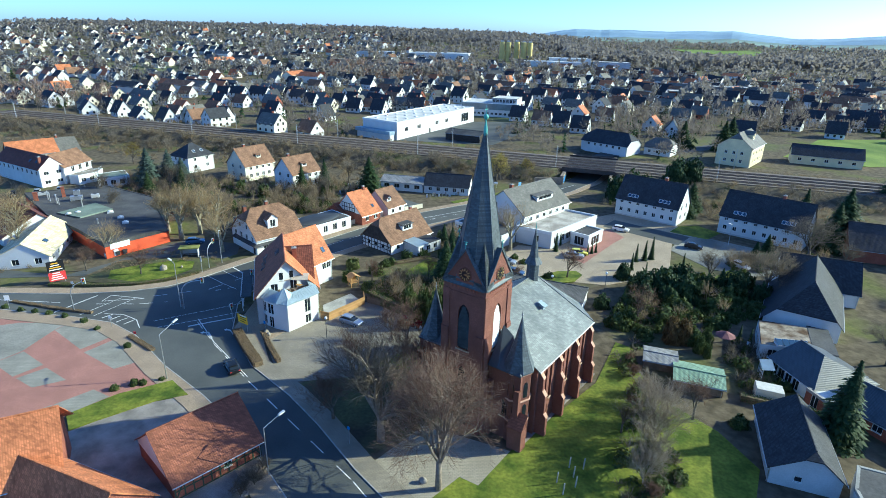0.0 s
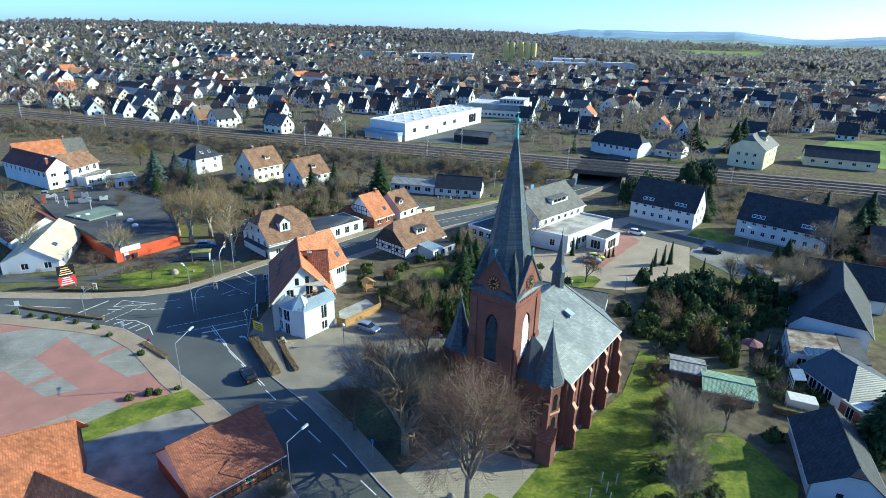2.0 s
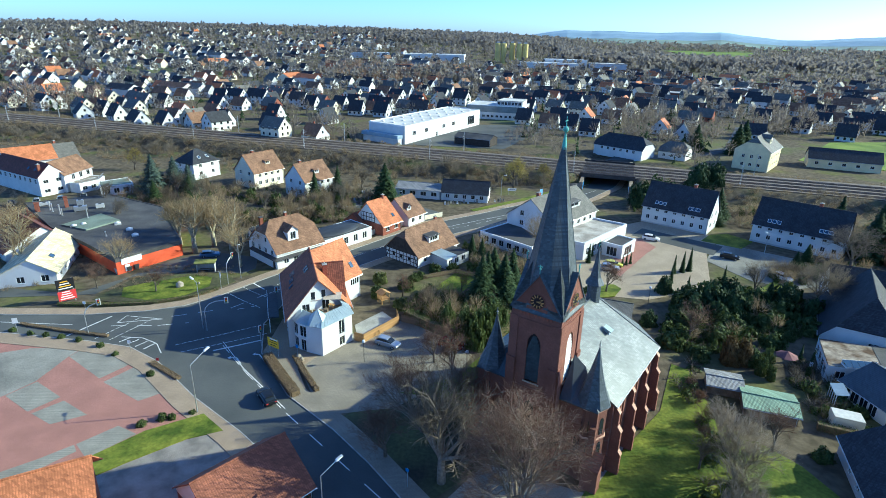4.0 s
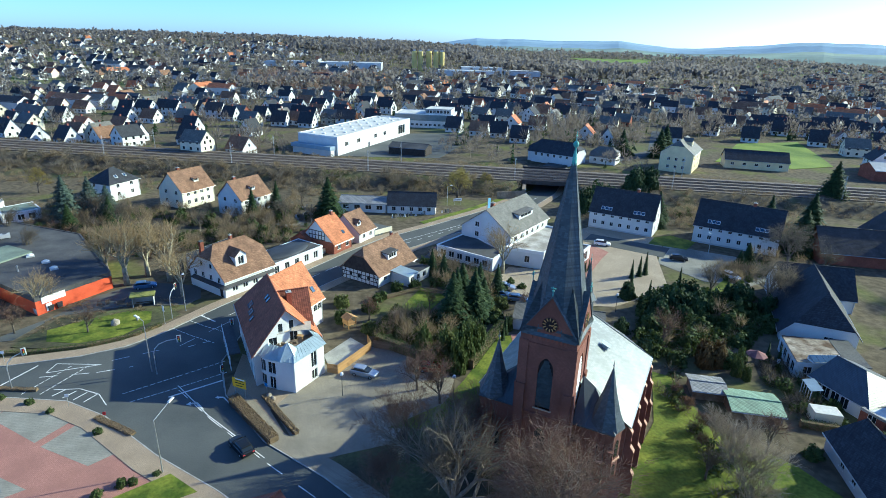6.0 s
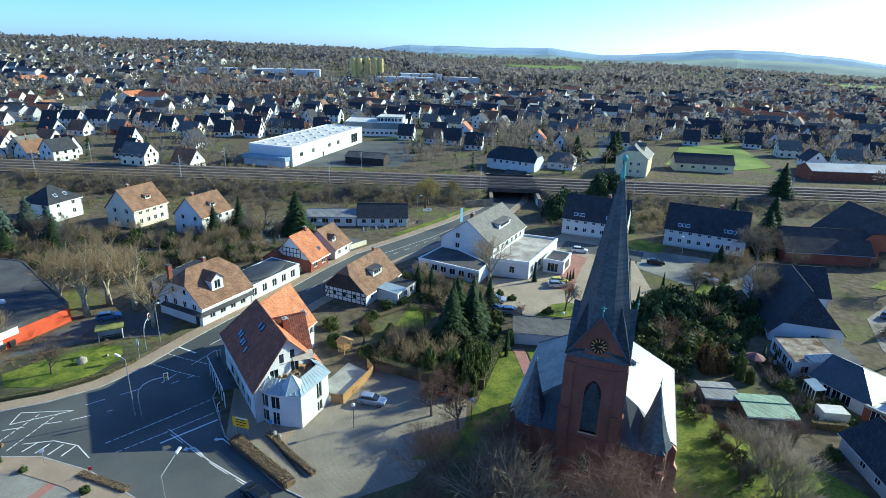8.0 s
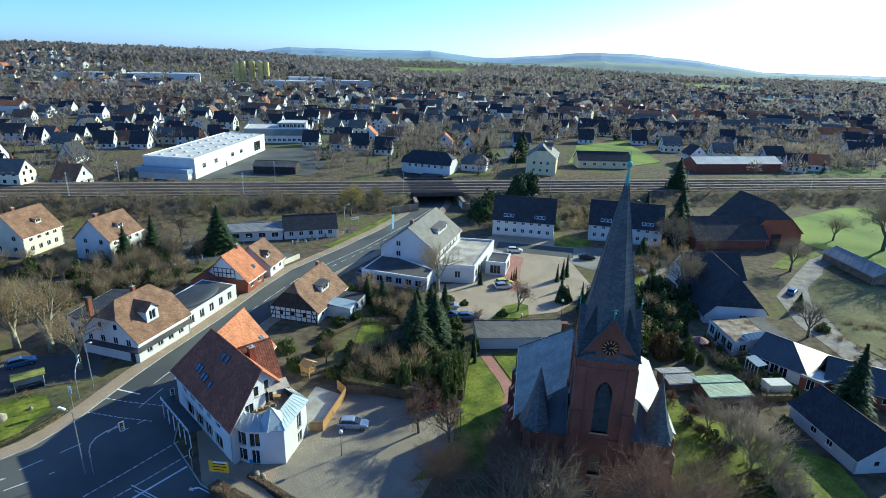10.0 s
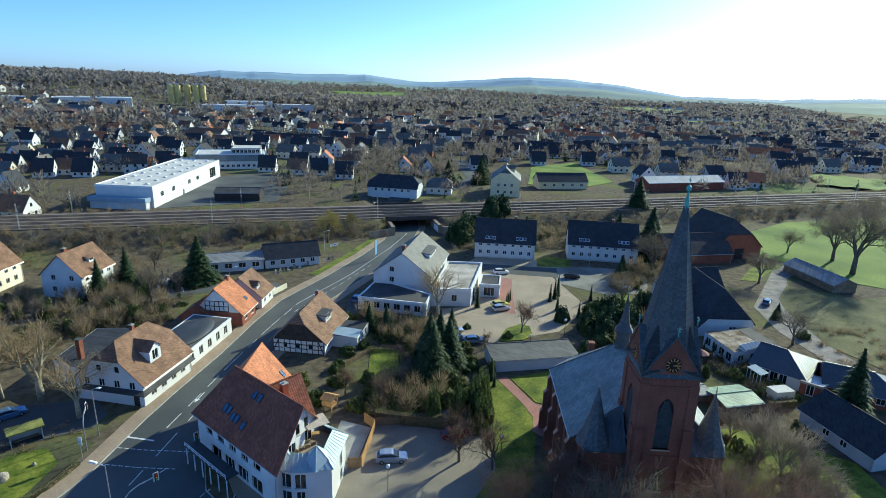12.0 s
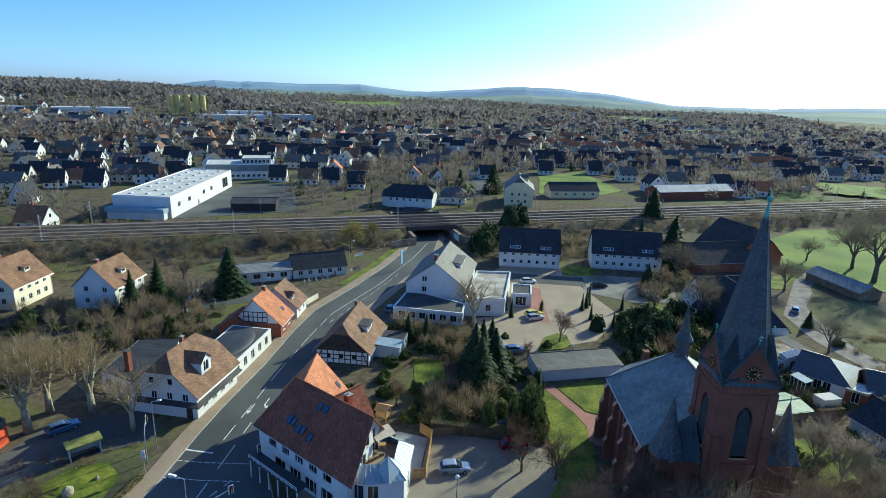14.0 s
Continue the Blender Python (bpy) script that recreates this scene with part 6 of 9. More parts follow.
b.prism([(9.8, 361.9), (44.1, 351.8), (44.25, 352.3), (9.95, 362.4)], 5.7, 9.3)
tagged(new("glazed_band", b.mesh("glazed_band", mat("grey glazing band", (0.16, 0.20, 0.22), 0.25, 0.15, 0.3, 2, 0.05, spec=0.6))), "grey glazed band of the office block", "facade", kind="structure")
flat_block("roof_storey", "set-back glazed roof storey of the offices", [(28, 359), (43, 354.6), (48, 370), (34, 375)], 3.0, GREYR, FELTLIGHT, wins=[(0, u, 0.6, 1.6, 1.8) for u in spread(0.4, 15, 7)], z0=9.4, parapet=0.2)
flat_block("works_annex", "low white annex beside the offices", [(-4, 366), (9, 362), (12, 378), (0, 382)], 4.2, WHITE, FELTLIGHT, z0=1.4)
house("railway_villa", "white house with a dark hipped roof by the railway", (66, 262), (82, 246), 6.0, 6.0, 4.5, 9.0, WHITE, T_DARK, hip=(0.6, 0.6), z0=1.4, wins=row("F", spread(-9, 9, 6), 2.6))
house("yellow_house", "tall yellow rendered house", (130, 244), (117, 229), 6.5, 6.5, 8.0, 13.0, YELLOW, T_GREY, hip=(0, 0.4), z0=1.4, wins=row("R", [-3, 0, 3], 1.6) + row("R", [-3, 0, 3], 4.8) + row("F", spread(-8, 8, 4), 1.6) + row("F", spread(-8, 8, 4), 4.8) + row("B", spread(-8, 8, 4), 1.6) + row("B", spread(-8, 8, 4), 4.8), dormers=[("B", 0.0, 4.0, 3.0, 2.2, "gable", None)])
house("railway_cottage", "white cottage with a grey hipped roof by the railway", (91, 254), (100, 247), 5.0, 5.0, 3.4, 7.0, WHITE, T_GREY, hip=(0.6, 0.6), z0=1.4, wins=row("F", spread(-5, 5, 3), 1.0))
house("yellow_stable", "low yellow building with a dark roof", (148, 242), (171, 231), 5.0, 5.0, 4.0, 7.5, YELLOW, T_DARK, z0=1.4, wins=row("F", spread(-12, 12, 5), 1.5, 1.4, 1.2))
house("brown_shed", "dark brown timber shed", (2, 277), (18, 269), 4.5, 4.5, 3.5, 5.0, TIMBER, BITUMEN, z0=1.4)
house("goods_shed", "long goods shed with a pale roof", (195, 214), (238, 200), 6, 6, 4.5, 7.0, BRICK, FELTLIGHT, z0=1.4)

# ---------------------------------------------------------------- trees and shrubs
EXTRA = [0]      # more of the finest twigs, for the trees nearest to the path


def grow(rng, b, tw, p, d, length, r, level, top, spread_, droop, sides):
    """One limb: three bent pieces, then finer limbs from along it."""
    segs = 3 if level < 3 else 2
    pts = [(p, r)]
    dd = d.copy()
    for k in range(segs):
        dd = (dd + Vector((rng.uniform(-1, 1), rng.uniform(-1, 1), rng.uniform(-0.6, 0.9) - droop * (level > 1))) * 0.20).normalized()
        p = p + dd * (length / segs)
        r2 = r * (1 - 0.55 * (k + 1) / segs)
        if level < 4:
            (b if level < 3 or top > 4 else tw).tube(pts[-1][0], p, pts[-1][1], r2, sides[min(level, 4)], level == 0)
        else:
            a_, w_ = pts[-1][0], dd.orthogonal().normalized() * max(pts[-1][1] * 0.7, 0.012)
            if k < segs - 1:
                tw.add([tuple(a_ - w_), tuple(a_ + w_), tuple(p + w_ * 0.7), tuple(p - w_ * 0.7)], [(0, 1, 2, 3)])
            else:
                tw.add([tuple(a_ - w_ * 0.8), tuple(a_ + w_ * 0.8), tuple(p)], [(0, 1, 2)])
        pts.append((p, r2))
    if level >= top:
        return
    n = (5, 5, 6, 6, 5 + EXTRA[0])[level] + rng.randint(0, 1)
    for k in range(n):
        t = 0.35 + 0.65 * (k + rng.random()) / n if level else 0.45 + 0.55 * (k + rng.random() * 0.6) / n
        i = min(int(t * segs), segs - 1)
        f = t * segs - i
        q = pts[i][0].lerp(pts[i + 1][0], min(f, 1.0))
        rr = pts[i][1] * (1 - f) + pts[i + 1][1] * f
        ax = dd.orthogonal().normalized()
        ax.rotate(Matrix.Rotation(rng.uniform(0, 6.28), 3, dd))
        nd = dd.copy()
        nd.rotate(Matrix.Rotation(radians(rng.uniform(28, 58) * spread_), 3, ax))
        nd.z += 0.12
        grow(rng, b, tw, q, nd.normalized(), length * rng.uniform(0.52, 0.74), max(rr * 0.66, 0.018), level + 1, top, spread_, droop, sides)


def bare_tree(seed, height, bark, twig, label, top=4, spread_=1.0, droop=0.1, trunk=0.36, r=0.03, name="bare_tree", first=None, fan=None):
    """A leafless tree: trunk with limbs, and its crown of twigs. r: trunk radius per metre of height over ten."""
    rng = random.Random(seed)
    b, tw = Build(), Build()
    sides = (8, 5, 4, 3, 3)
    h0 = height * trunk
    rad = height * r
    base = Vector((0, 0, -0.3))
    mid = Vector((rng.uniform(-0.15, 0.15), rng.uniform(-0.15, 0.15), h0))
    b.tube(base, mid, rad * 1.25, rad * 0.85, 9)
    n = first or 5
    for k in range(n):
        a = 6.283 * (k + rng.uniform(-0.25, 0.25)) / n
        tilt = rng.uniform(0.25, 0.75) * (fan or spread_) if k else 0.08
        d = Vector((math.cos(a) * math.sin(tilt), math.sin(a) * math.sin(tilt), math.cos(tilt)))
        grow(rng, b, tw, mid - Vector((0, 0, h0 * rng.uniform(0, 0.3))), d, height * rng.uniform(0.36, 0.46), rad * 0.6, 1, top, spread_, droop, sides)
    o = thing(name, label, "tree")
    part("trunk", b, bark, o, smooth=True)
    part("crown", tw, twig, o)
    return o


def tuft(n, rng, w, flat=1.0):
    """Twigs that fan out of one root into a ragged dome of unit size."""
    v, f = [], []
    for k in range(n):
        a, e = rng.uniform(0, 6.283), math.asin(rng.uniform(0.0, 1.0))
        rr = rng.uniform(0.7, 1.05)
        d = Vector((math.cos(a) * math.cos(e), math.sin(a) * math.cos(e), math.sin(e) * flat)) * rr
        s = d * rng.uniform(0.05, 0.55) + Vector((rng.uniform(-0.1, 0.1), rng.uniform(-0.1, 0.1), 0))
        q = d.cross(Vector((rng.uniform(-1, 1), rng.uniform(-1, 1), rng.uniform(-1, 1)))).normalized() * w
        i = len(v)
        v += [tuple(s - q), tuple(s + q), tuple(d)]
        f.append((i, i + 1, i + 2))
    return np.array(v), np.array(f)


def leaf_dome(n, rng, size, flat=1.0):
    """Small leaves over a lumpy dome of unit size."""
    v, f = [], []
    for k in range(n):
        a, e = rng.uniform(0, 6.283), math.asin(rng.uniform(-0.1, 1.0))
        d = Vector((math.cos(a) * math.cos(e), math.sin(a) * math.cos(e), math.sin(e)))
        lump = 0.78 + 0.22 * math.sin(3 * a + 2 * e) * math.cos(5 * e + a)
        c = Vector((d.x, d.y, d.z * flat)) * lump * rng.uniform(0.72, 1.02)
        n_ = (d + Vector((rng.uniform(-1, 1), rng.uniform(-1, 1), rng.uniform(-1, 1))) * 0.7).normalized()
        u = n_.orthogonal().normalized()
        u.rotate(Matrix.Rotation(rng.uniform(0, 6.28), 3, n_))
        w = n_.cross(u)
        s = size * rng.uniform(0.6, 1.3)
        i = len(v)
        v += [tuple(c + u * s), tuple(c + w * s * 0.7), tuple(c - u * s), tuple(c - w * s * 0.7)]
        f.append((i, i + 1, i + 2, i + 3))
    return np.array(v), np.array(f)


def conifer_shape(n, rng, size, slim=0.30, flat_top=False):
    """Drooping sprays in whorls round an upright cone of unit height."""
    v, f = [], []
    for k in range(n):
        t = rng.random() ** 1.35
        a = rng.uniform(0, 6.283)
        whorl = 0.75 + 0.25 * math.sin(t * 60)
        rr = slim * (1 - t) ** 0.85 * whorl * rng.uniform(0.55, 1.08) * (1 + 0.12 * math.sin(3 * a))
        c = Vector((math.cos(a) * rr, math.sin(a) * rr, 0.04 + t * 0.96 - rr * 0.18))
        out = Vector((math.cos(a), math.sin(a), -0.45)).normalized()
        side = Vector((-math.sin(a), math.cos(a), rng.uniform(-0.3, 0.3))).normalized()
        s = size * rng.uniform(0.6, 1.3) * (1.15 - 0.6 * t)
        i = len(v)
        v += [tuple(c - out * s * 0.6 - side * s * 0.5), tuple(c + out * s * 0.9), tuple(c - out * s * 0.6 + side * s * 0.5), tuple(c - out * s * 0.5 + Vector((0, 0, s * 0.5)))]
        f.append((i, i + 1, i + 2, i + 3))
    return np.array(v), np.array(f)


def scatter(name, label, category, shapes, spots, material, kind="stuff"):
    """One mesh of many plants. spots: (x, y, z, radius, height, turn)."""
    vs, fs, o = [], [], 0
    for k, (x, y, z, r, h, t) in enumerate(spots):
        v, f = shapes[k % len(shapes)]
        c, s = math.cos(t), math.sin(t)
        w = np.empty_like(v)
        w[:, 0] = x + r * (v[:, 0] * c - v[:, 1] * s)
        w[:, 1] = y + r * (v[:, 0] * s + v[:, 1] * c)
        w[:, 2] = z + h * v[:, 2]
        vs.append(w)
        fs.append(f + o)
        o += len(v)
    me = bpy.data.meshes.new(name)
    me.from_pydata(np.concatenate(vs).tolist(), [], np.concatenate(fs).tolist())
    me.materials.append(material)
    return tagged(new(name, me), label, category, kind=kind)


def plant(name, label, category, shape, r, h, material, stem=None):
    """A single shrub or conifer: stem and foliage."""
    o = thing(name, label, category)
    v, f = shape
    me = bpy.data.meshes.new("foliage")
    me.from_pydata((v * np.array([r, r, h])).tolist(), [], f.tolist())
    me.materials.append(material)
    part("foliage", me, None, o)
    b = Build()
    b.tube((0, 0, -0.3), (0, 0, h * (stem or 0.5)), max(0.05, h * 0.018), 0.02, 6)
    part("trunk", b, BARK, o)
    return o


def copies(proto, spots, turn=37):
    """Places the prototype at the first spot and copies of it at the rest: (x, y, scale) or (x, y, scale, z)."""
    for k, sp in enumerate(spots):
        x, y, s = sp[:3]
        z = sp[3] if len(sp) > 3 else ground_z(x, y)
        m = pose(x, y, z, 0, 0, turn * k + x * 7) @ Matrix.Scale(s, 4)
        if k == 0:
            proto.matrix_basis = m
        else:
            c = copy_thing(proto, pose(x, y, z, 0, 0, turn * k + x * 7))
            c.scale = (s, s, s)


R = random.Random(5)
# churchyard trees
EXTRA[0] = 0
t1 = bare_tree(11, 17.0, BARKRED, TWIGSRED, "large bare churchyard tree with reddish twigs", 5, 0.95, 0.30, 0.24, 0.026, first=10, fan=0.95)
t1.matrix_basis = pose(0.1, 51.6, 0, 0, 0, 20) @ Matrix.Diagonal((0.80, 0.80, 1.14, 1))
t2 = bare_tree(23, 16.0, BARKRED, TWIGS, "wide bare churchyard tree with pale limbs", 4, 1.0, 0.06, 0.22, 0.032, first=11, fan=1.05)
t2.matrix_basis = pose(-7.5, 59.8, 0, 0, 0, 70) @ Matrix.Diagonal((0.9, 0.9, 1.06, 1))
EXTRA[0] = 0
copies(bare_tree(31, 14.5, BARK, TWIGSRED, "bare tree in the shaded churchyard", 5, 1.1, 0.12, 0.26, 0.026), [(-3.2, 69.5, 0.8), (-11.5, 70.5, 0.75), (-14.5, 64.0, 0.55)])
# street planes and garden trees
copies(bare_tree(41, 13.0, BARKPALE, TWIGSTAN, "tall bare plane tree with pale twigs", 4, 1.05, 0.0, 0.26, 0.036), [(-65.3, 132.2, 1.15), (-57.0, 133.2, 1.1), (-62.6, 137.0, 1.05), (-71.0, 137.5, 0.95)])
copies(bare_tree(47, 12.0, BARKPALE, TWIGSTAN, "bare street tree with pale bark", 4, 1.0, 0.0, 0.3, 0.034), [(-52.2, 124.6, 0.85), (-76.5, 119.5, 0.7), (-104.0, 130.0, 0.9), (-98.0, 121.0, 0.8), (-112.0, 138.0, 0.8), (16.6, 130.3, 0.95)])
copies(bare_tree(53, 6.5, BARK, TWIGSRED, "small bare winter garden tree", 4, 1.15, 0.1, 0.28, 0.024), [(-64.6, 110.6, 0.9), (-77.0, 111.8, 0.9), (27.4, 114.1, 1.15), (35.5, 65.6, 1.1), (-5.6, 82.2, 1.2), (-8.5, 86.0, 1.1), (-5.8, 90.5, 0.95), (-3.0, 113.0, 0.8), (36.6, 94.4, 1.25), (16.5, 112.0, 0.6), (-15.0, 110.0, 0.8)])
copies(bare_tree(59, 12.0, BARK, TWIGS, "large spreading bare winter tree", 5, 1.05, 0.05, 0.3, 0.03), [(141.0, 96.4, 1.8), (151.0, 106.0, 1.3), (107.4, 106.2, 0.75), (88.0, 127.0, 0.95), (67.0, 107.0, 0.85), (73.8, 81.0, 0.65), (147, 118, 0.7)])
copies(bare_tree(61, 9.0, BARK, TWIGS, "leafless garden tree with dark bark", 4, 1.0, 0.08, 0.3, 0.026), [(58.0, 113.0, 0.9), (-36.5, 170.0, 1.0), (-33.0, 190.0, 1.0), (-80.0, 170.0, 1.0), (-88.0, 176.0, 1.1), (20.0, 201.0, 0.8), (92, 120, 0.9), (-92, 150, 0.9), (-104, 165, 1.0), (-58, 165, 0.8), (24.6, 62.5, 0.6), (-118, 150, 1.0), (-132, 160, 1.0)])
copies(bare_tree(67, 9.0, BARK, WILLOWT, "yellow weeping willow by the railway bank", 5, 1.1, 0.42, 0.3, 0.03, name="willow"), [(18.5, 198.8, 1.15, 0.0), (-120, 214, 0.9, 0.0), (30, 205, 0.6, 2.0)])
# conifers
sh = [conifer_shape(2300, random.Random(70 + k), 0.05) for k in range(3)]
copies(plant("spruce", "dark green pointed garden spruce", "conifer", sh[0], 11.0, 11.0, CONIFER, 0.9), [(-46.3, 178.6, 0.85), (2.0, 110.6, 0.9), (7.7, 115.7, 0.8), (12.2, 118.4, 0.65), (0.2, 131.5, 0.55), (2.2, 127.6, 0.6), (98.0, 148.0, 1.15), (104.5, 141.0, 1.25), (-40.0, 184.0, 0.9), (53.7, 62.4, 1.08)])
copies(plant("fir", "broad blue-green garden fir tree", "conifer", conifer_shape(2600, random.Random(78), 0.06, 0.42), 9.0, 9.0, CONIFER, 0.9), [(-84, 176, 0.9), (-93, 172, 0.8), (0.6, 107.2, 1.15), (5.2, 109.0, 1.1), (3.4, 112.6, 1.1), (7.6, 111.4, 0.8), (71.0, 58.0, 1.0), (85.0, 90.0, 0.45), (58.5, 108.5, 0.6), (80.0, 131.0, 0.6), (76.0, 128.5, 0.5)])
copies(plant("cypress", "slim dark columnar garden cypress", "conifer", conifer_shape(1500, random.Random(81), 0.05, 0.13), 6.0, 6.0, CONIFER, 0.9), [(45.8, 124.6, 0.75), (48.1, 125.4, 0.85), (50.0, 126.3, 0.95), (55.1, 120.0, 0.7), (29.7, 134.6, 0.55), (27.8, 130.3, 0.8), (35.2, 128.4, 0.5), (36.4, 129.2, 0.5), (37.6, 130.0, 0.5), (43.2, 119.5, 0.7), (44.4, 113.8, 0.7), (52.7, 88.0, 0.55), (54.0, 86.8, 0.55), (9.5, 101.6, 0.7), (8.6, 99.6, 0.5), (-1.6, 104.0, 0.6)])
copies(plant("cedar", "broad blue-green cedar with layered boughs", "conifer", conifer_shape(3000, random.Random(84), 0.055, 0.52), 12.0, 12.5, CEDAR, 0.9), [(-98.0, 182.5, 1.0), (-93.0, 186.5, 0.9), (-87.5, 184.0, 0.75)])
copies(plant("spruce", "tall dark spruce beside the apartment blocks", "conifer", conifer_shape(2600, random.Random(85), 0.07, 0.46), 12.0, 12.0, CONIFER, 0.9), [(-24.4, 178.5, 1.0), (72.0, 161.5, 0.6), (103.5, 139.5, 1.25), (99.5, 136.5, 1.0), (76, 168, 0.75), (146, 178, 1.0), (128, 262, 1.1), (134, 268, 1.2), (112, 268, 1.0)])
# evergreen shrubs
copies(plant("evergreen_shrub", "rounded dark evergreen garden shrub", "shrub", leaf_dome(900, random.Random(90), 0.11), 1.5, 1.7, EVERGREEN), [(-19.9, 110.6, 1.5), (-13.0, 118.6, 1.1), (-11.6, 119.8, 1.0), (23.3, 113.7, 1.0), (18.7, 121.8, 0.8), (17.0, 124.8, 0.8), (26.4, 57.0, 1.2), (26.0, 52.5, 1.1), (24.0, 50.5, 1.0), (-2.0, 108.0, 1.5), (9.0, 106.5, 1.2), (32.6, 92.5, 1.9), (35.5, 95.0, 1.7), (53.0, 73.5, 0.9), (62.0, 100.0, 1.2), (57.5, 98.0, 1.3), (55.0, 95.5, 1.1), (14.5, 121.0, 0.9), (51, 112.5, 1.6), (54.5, 111.5, 1.5), (46.5, 109.5, 1.7), (79.5, 81.5, 1.2), (50.8, 69.5, 0.8), (3, 105, 1.5), (-6, 104, 1.4), (-10, 101.5, 1.2), (-12, 107, 1.3), (-8.5, 123.5, 1.3), (-4.5, 124.8, 1.1), (-14.5, 114.0, 1.4), (-9.5, 112.5, 1.2), (5.5, 124.5, 1.6), (9.5, 128.0, 1.5), (1.0, 126.5, 1.3), (58.3, 103.3, 2.6), (65, 112, 2.3), (50, 113.5, 2.4), (54.3, 108.5, 2.6), (60.5, 98.2, 1.9), (44.2, 87.4, 1.8), (46.0, 98.5, 2.2), (40.5, 107.0, 2.2), (47.5, 104.5, 2.5), (38.0, 100.5, 2.2), (42.0, 95.0, 2.0), (54.0, 99.5, 2.2), (51.0, 93.0, 1.7), (36.0, 88.5, 1.5), (52.8, 66.0, 1.2), (41.5, 64.5, 1.1), (27.8, 59.2, 0.9), (29.0, 54.0, 1.0)])
copies(plant("ball_shrub", "small clipped evergreen ball", "shrub", leaf_dome(420, random.Random(92), 0.14), 0.75, 1.0, EVERGREEN), [(-81.6, 94.0, 1), (-77.9, 92.9, 1), (-74.9, 92.4, 1), (-72.0, 91.9, 1), (-68.5, 91.0, 1.05), (-64.0, 89.3, 1.1), (-60.2, 86.8, 0.9), (-51.9, 81.2, 1.1), (-47.6, 69.4, 1.1), (-45.4, 70.8, 1.2), (-44.2, 71.0, 1.0), (-41.9, 72.1, 0.8)])
copies(plant("evergreen_tree", "broad dark evergreen tree before the railway bank", "tree", leaf_dome(2400, random.Random(93), 0.075), 4.6, 8.5, CONIFER), [(56.5, 179.0, 1.05), (62.5, 183.5, 1.15), (68.0, 186.0, 0.9), (80.0, 192.0, 1.1), (86.0, 194.0, 1.0), (100.0, 160.0, 0.8), (40.4, 103.2, 0.78), (44.6, 104.4, 0.9), (49.4, 104.4, 0.82), (42.1, 108.8, 0.62), (51.4, 110.8, 0.7), (39.8, 114.5, 0.5), (31.4, 100.0, 0.42), (60.6, 107.0, 0.72), (64.5, 103.5, 0.6), (55.5, 107.5, 0.6)])
copies(plant("evergreen_shrub", "loose mid-green garden laurel", "shrub", leaf_dome(900, random.Random(95), 0.12), 1.7, 2.3, LAUREL), [(-15.1, 105.4, 1.1), (-12.6, 104.0, 1.2), (-9.8, 102.4, 1.1), (-7.0, 101.0, 1.3), (-4.2, 100.4, 1.0), (-1.4, 99.5, 1.3), (1.7, 98.7, 1.1), (4.4, 99.4, 1.2), (-8.6, 106.4, 1.2), (-4.8, 105.2, 1.1), (-1.8, 103.4, 1.2), (3.2, 102.4, 1.0), (-11.0, 108.0, 1.0), (9.5, 108.0, 1.1), (11.5, 113.0, 1.2), (8.6, 121.0, 1.1), (5.0, 124.0, 1.2), (9.0, 127.0, 1.3), (12.5, 125.0, 1.2), (3.4, 120.6, 0.9), (-20.2, 117.2, 1.2), (66.0, 99.5, 1.0), (64.0, 103.0, 1.1)])
copies(plant("columnar_evergreen", "rounded dark green columnar evergreen beside the church lawn", "conifer", leaf_dome(1900, random.Random(97), 0.07), 2.0, 7.2, EVERGREEN), [(3.4, 96.9, 0.9), (1.6, 94.8, 1.1), (-0.2, 92.8, 1.15), (-1.6, 90.6, 1.0), (-3.4, 93.6, 1.05), (-6.2, 96.4, 0.95), (43.9, 84.0, 0.6), (44.6, 82.4, 0.45), (46.2, 86.4, 0.6), (10.6, 103.2, 0.5)])
copies(plant("bronze_conifer", "golden-brown rounded garden conifer", "conifer", leaf_dome(2200, random.Random(98), 0.08), 1.9, 5.2, BRONZE), [(40.4, 87.0, 1.0), (42.6, 87.2, 1.05), (41.2, 89.0, 0.95)])
copies(plant("golden_shrub", "small yellow-green leafy garden shrub", "shrub", leaf_dome(700, random.Random(99), 0.12), 1.1, 1.3, YELLEAF), [(42.6, 94.4, 1.0), (43.6, 93.2, 0.8), (64.0, 98.6, 0.8)])
# hedges


def hedge(name, label, line, w, h, material, n):
    rng = random.Random(len(line) * 13 + int(h * 10))
    o = thing(name, label, "hedge")
    core = Build()
    strip(core, line, -w * 0.36, w * 0.36, -0.1, h * 0.86)
    part("core", core, HEDGECORE, o)
    v, f = [], []
    pts = [Vector(p) for p in line]
    tot = sum((c - a).length for a, c in zip(pts, pts[1:]))
    for a, c in zip(pts, pts[1:]):
        d = (c - a).normalized()
        nn = Vector((-d.y, d.x))
        for k in range(int(n * (c - a).length / tot)):
            t = rng.uniform(0, (c - a).length)
            s, z = rng.choice(((rng.uniform(-1, 1), 1.0), (1, rng.random()), (-1, rng.random())))
            q = a + d * t + nn * s * w / 2 * rng.uniform(0.85, 1.05)
            cc = Vector((q.x, q.y, z * h * rng.uniform(0.9, 1.06)))
            u = Vector((rng.uniform(-1, 1), rng.uniform(-1, 1), rng.uniform(-1, 1))).normalized()
            ww = u.orthogonal().normalized()
            sz = rng.uniform(0.05, 0.10)
            i = len(v)
            v += [tuple(cc + u * sz), tuple(cc + ww * sz * 0.7), tuple(cc - u * sz), tuple(cc - ww * sz * 0.7)]
            f.append((i, i + 1, i + 2, i + 3))
    me = bpy.data.meshes.new("leaves")
    me.from_pydata(v, [], f)
    me.materials.append(material)
    tagged(part("leaves", me, None, o), kind="stuff")


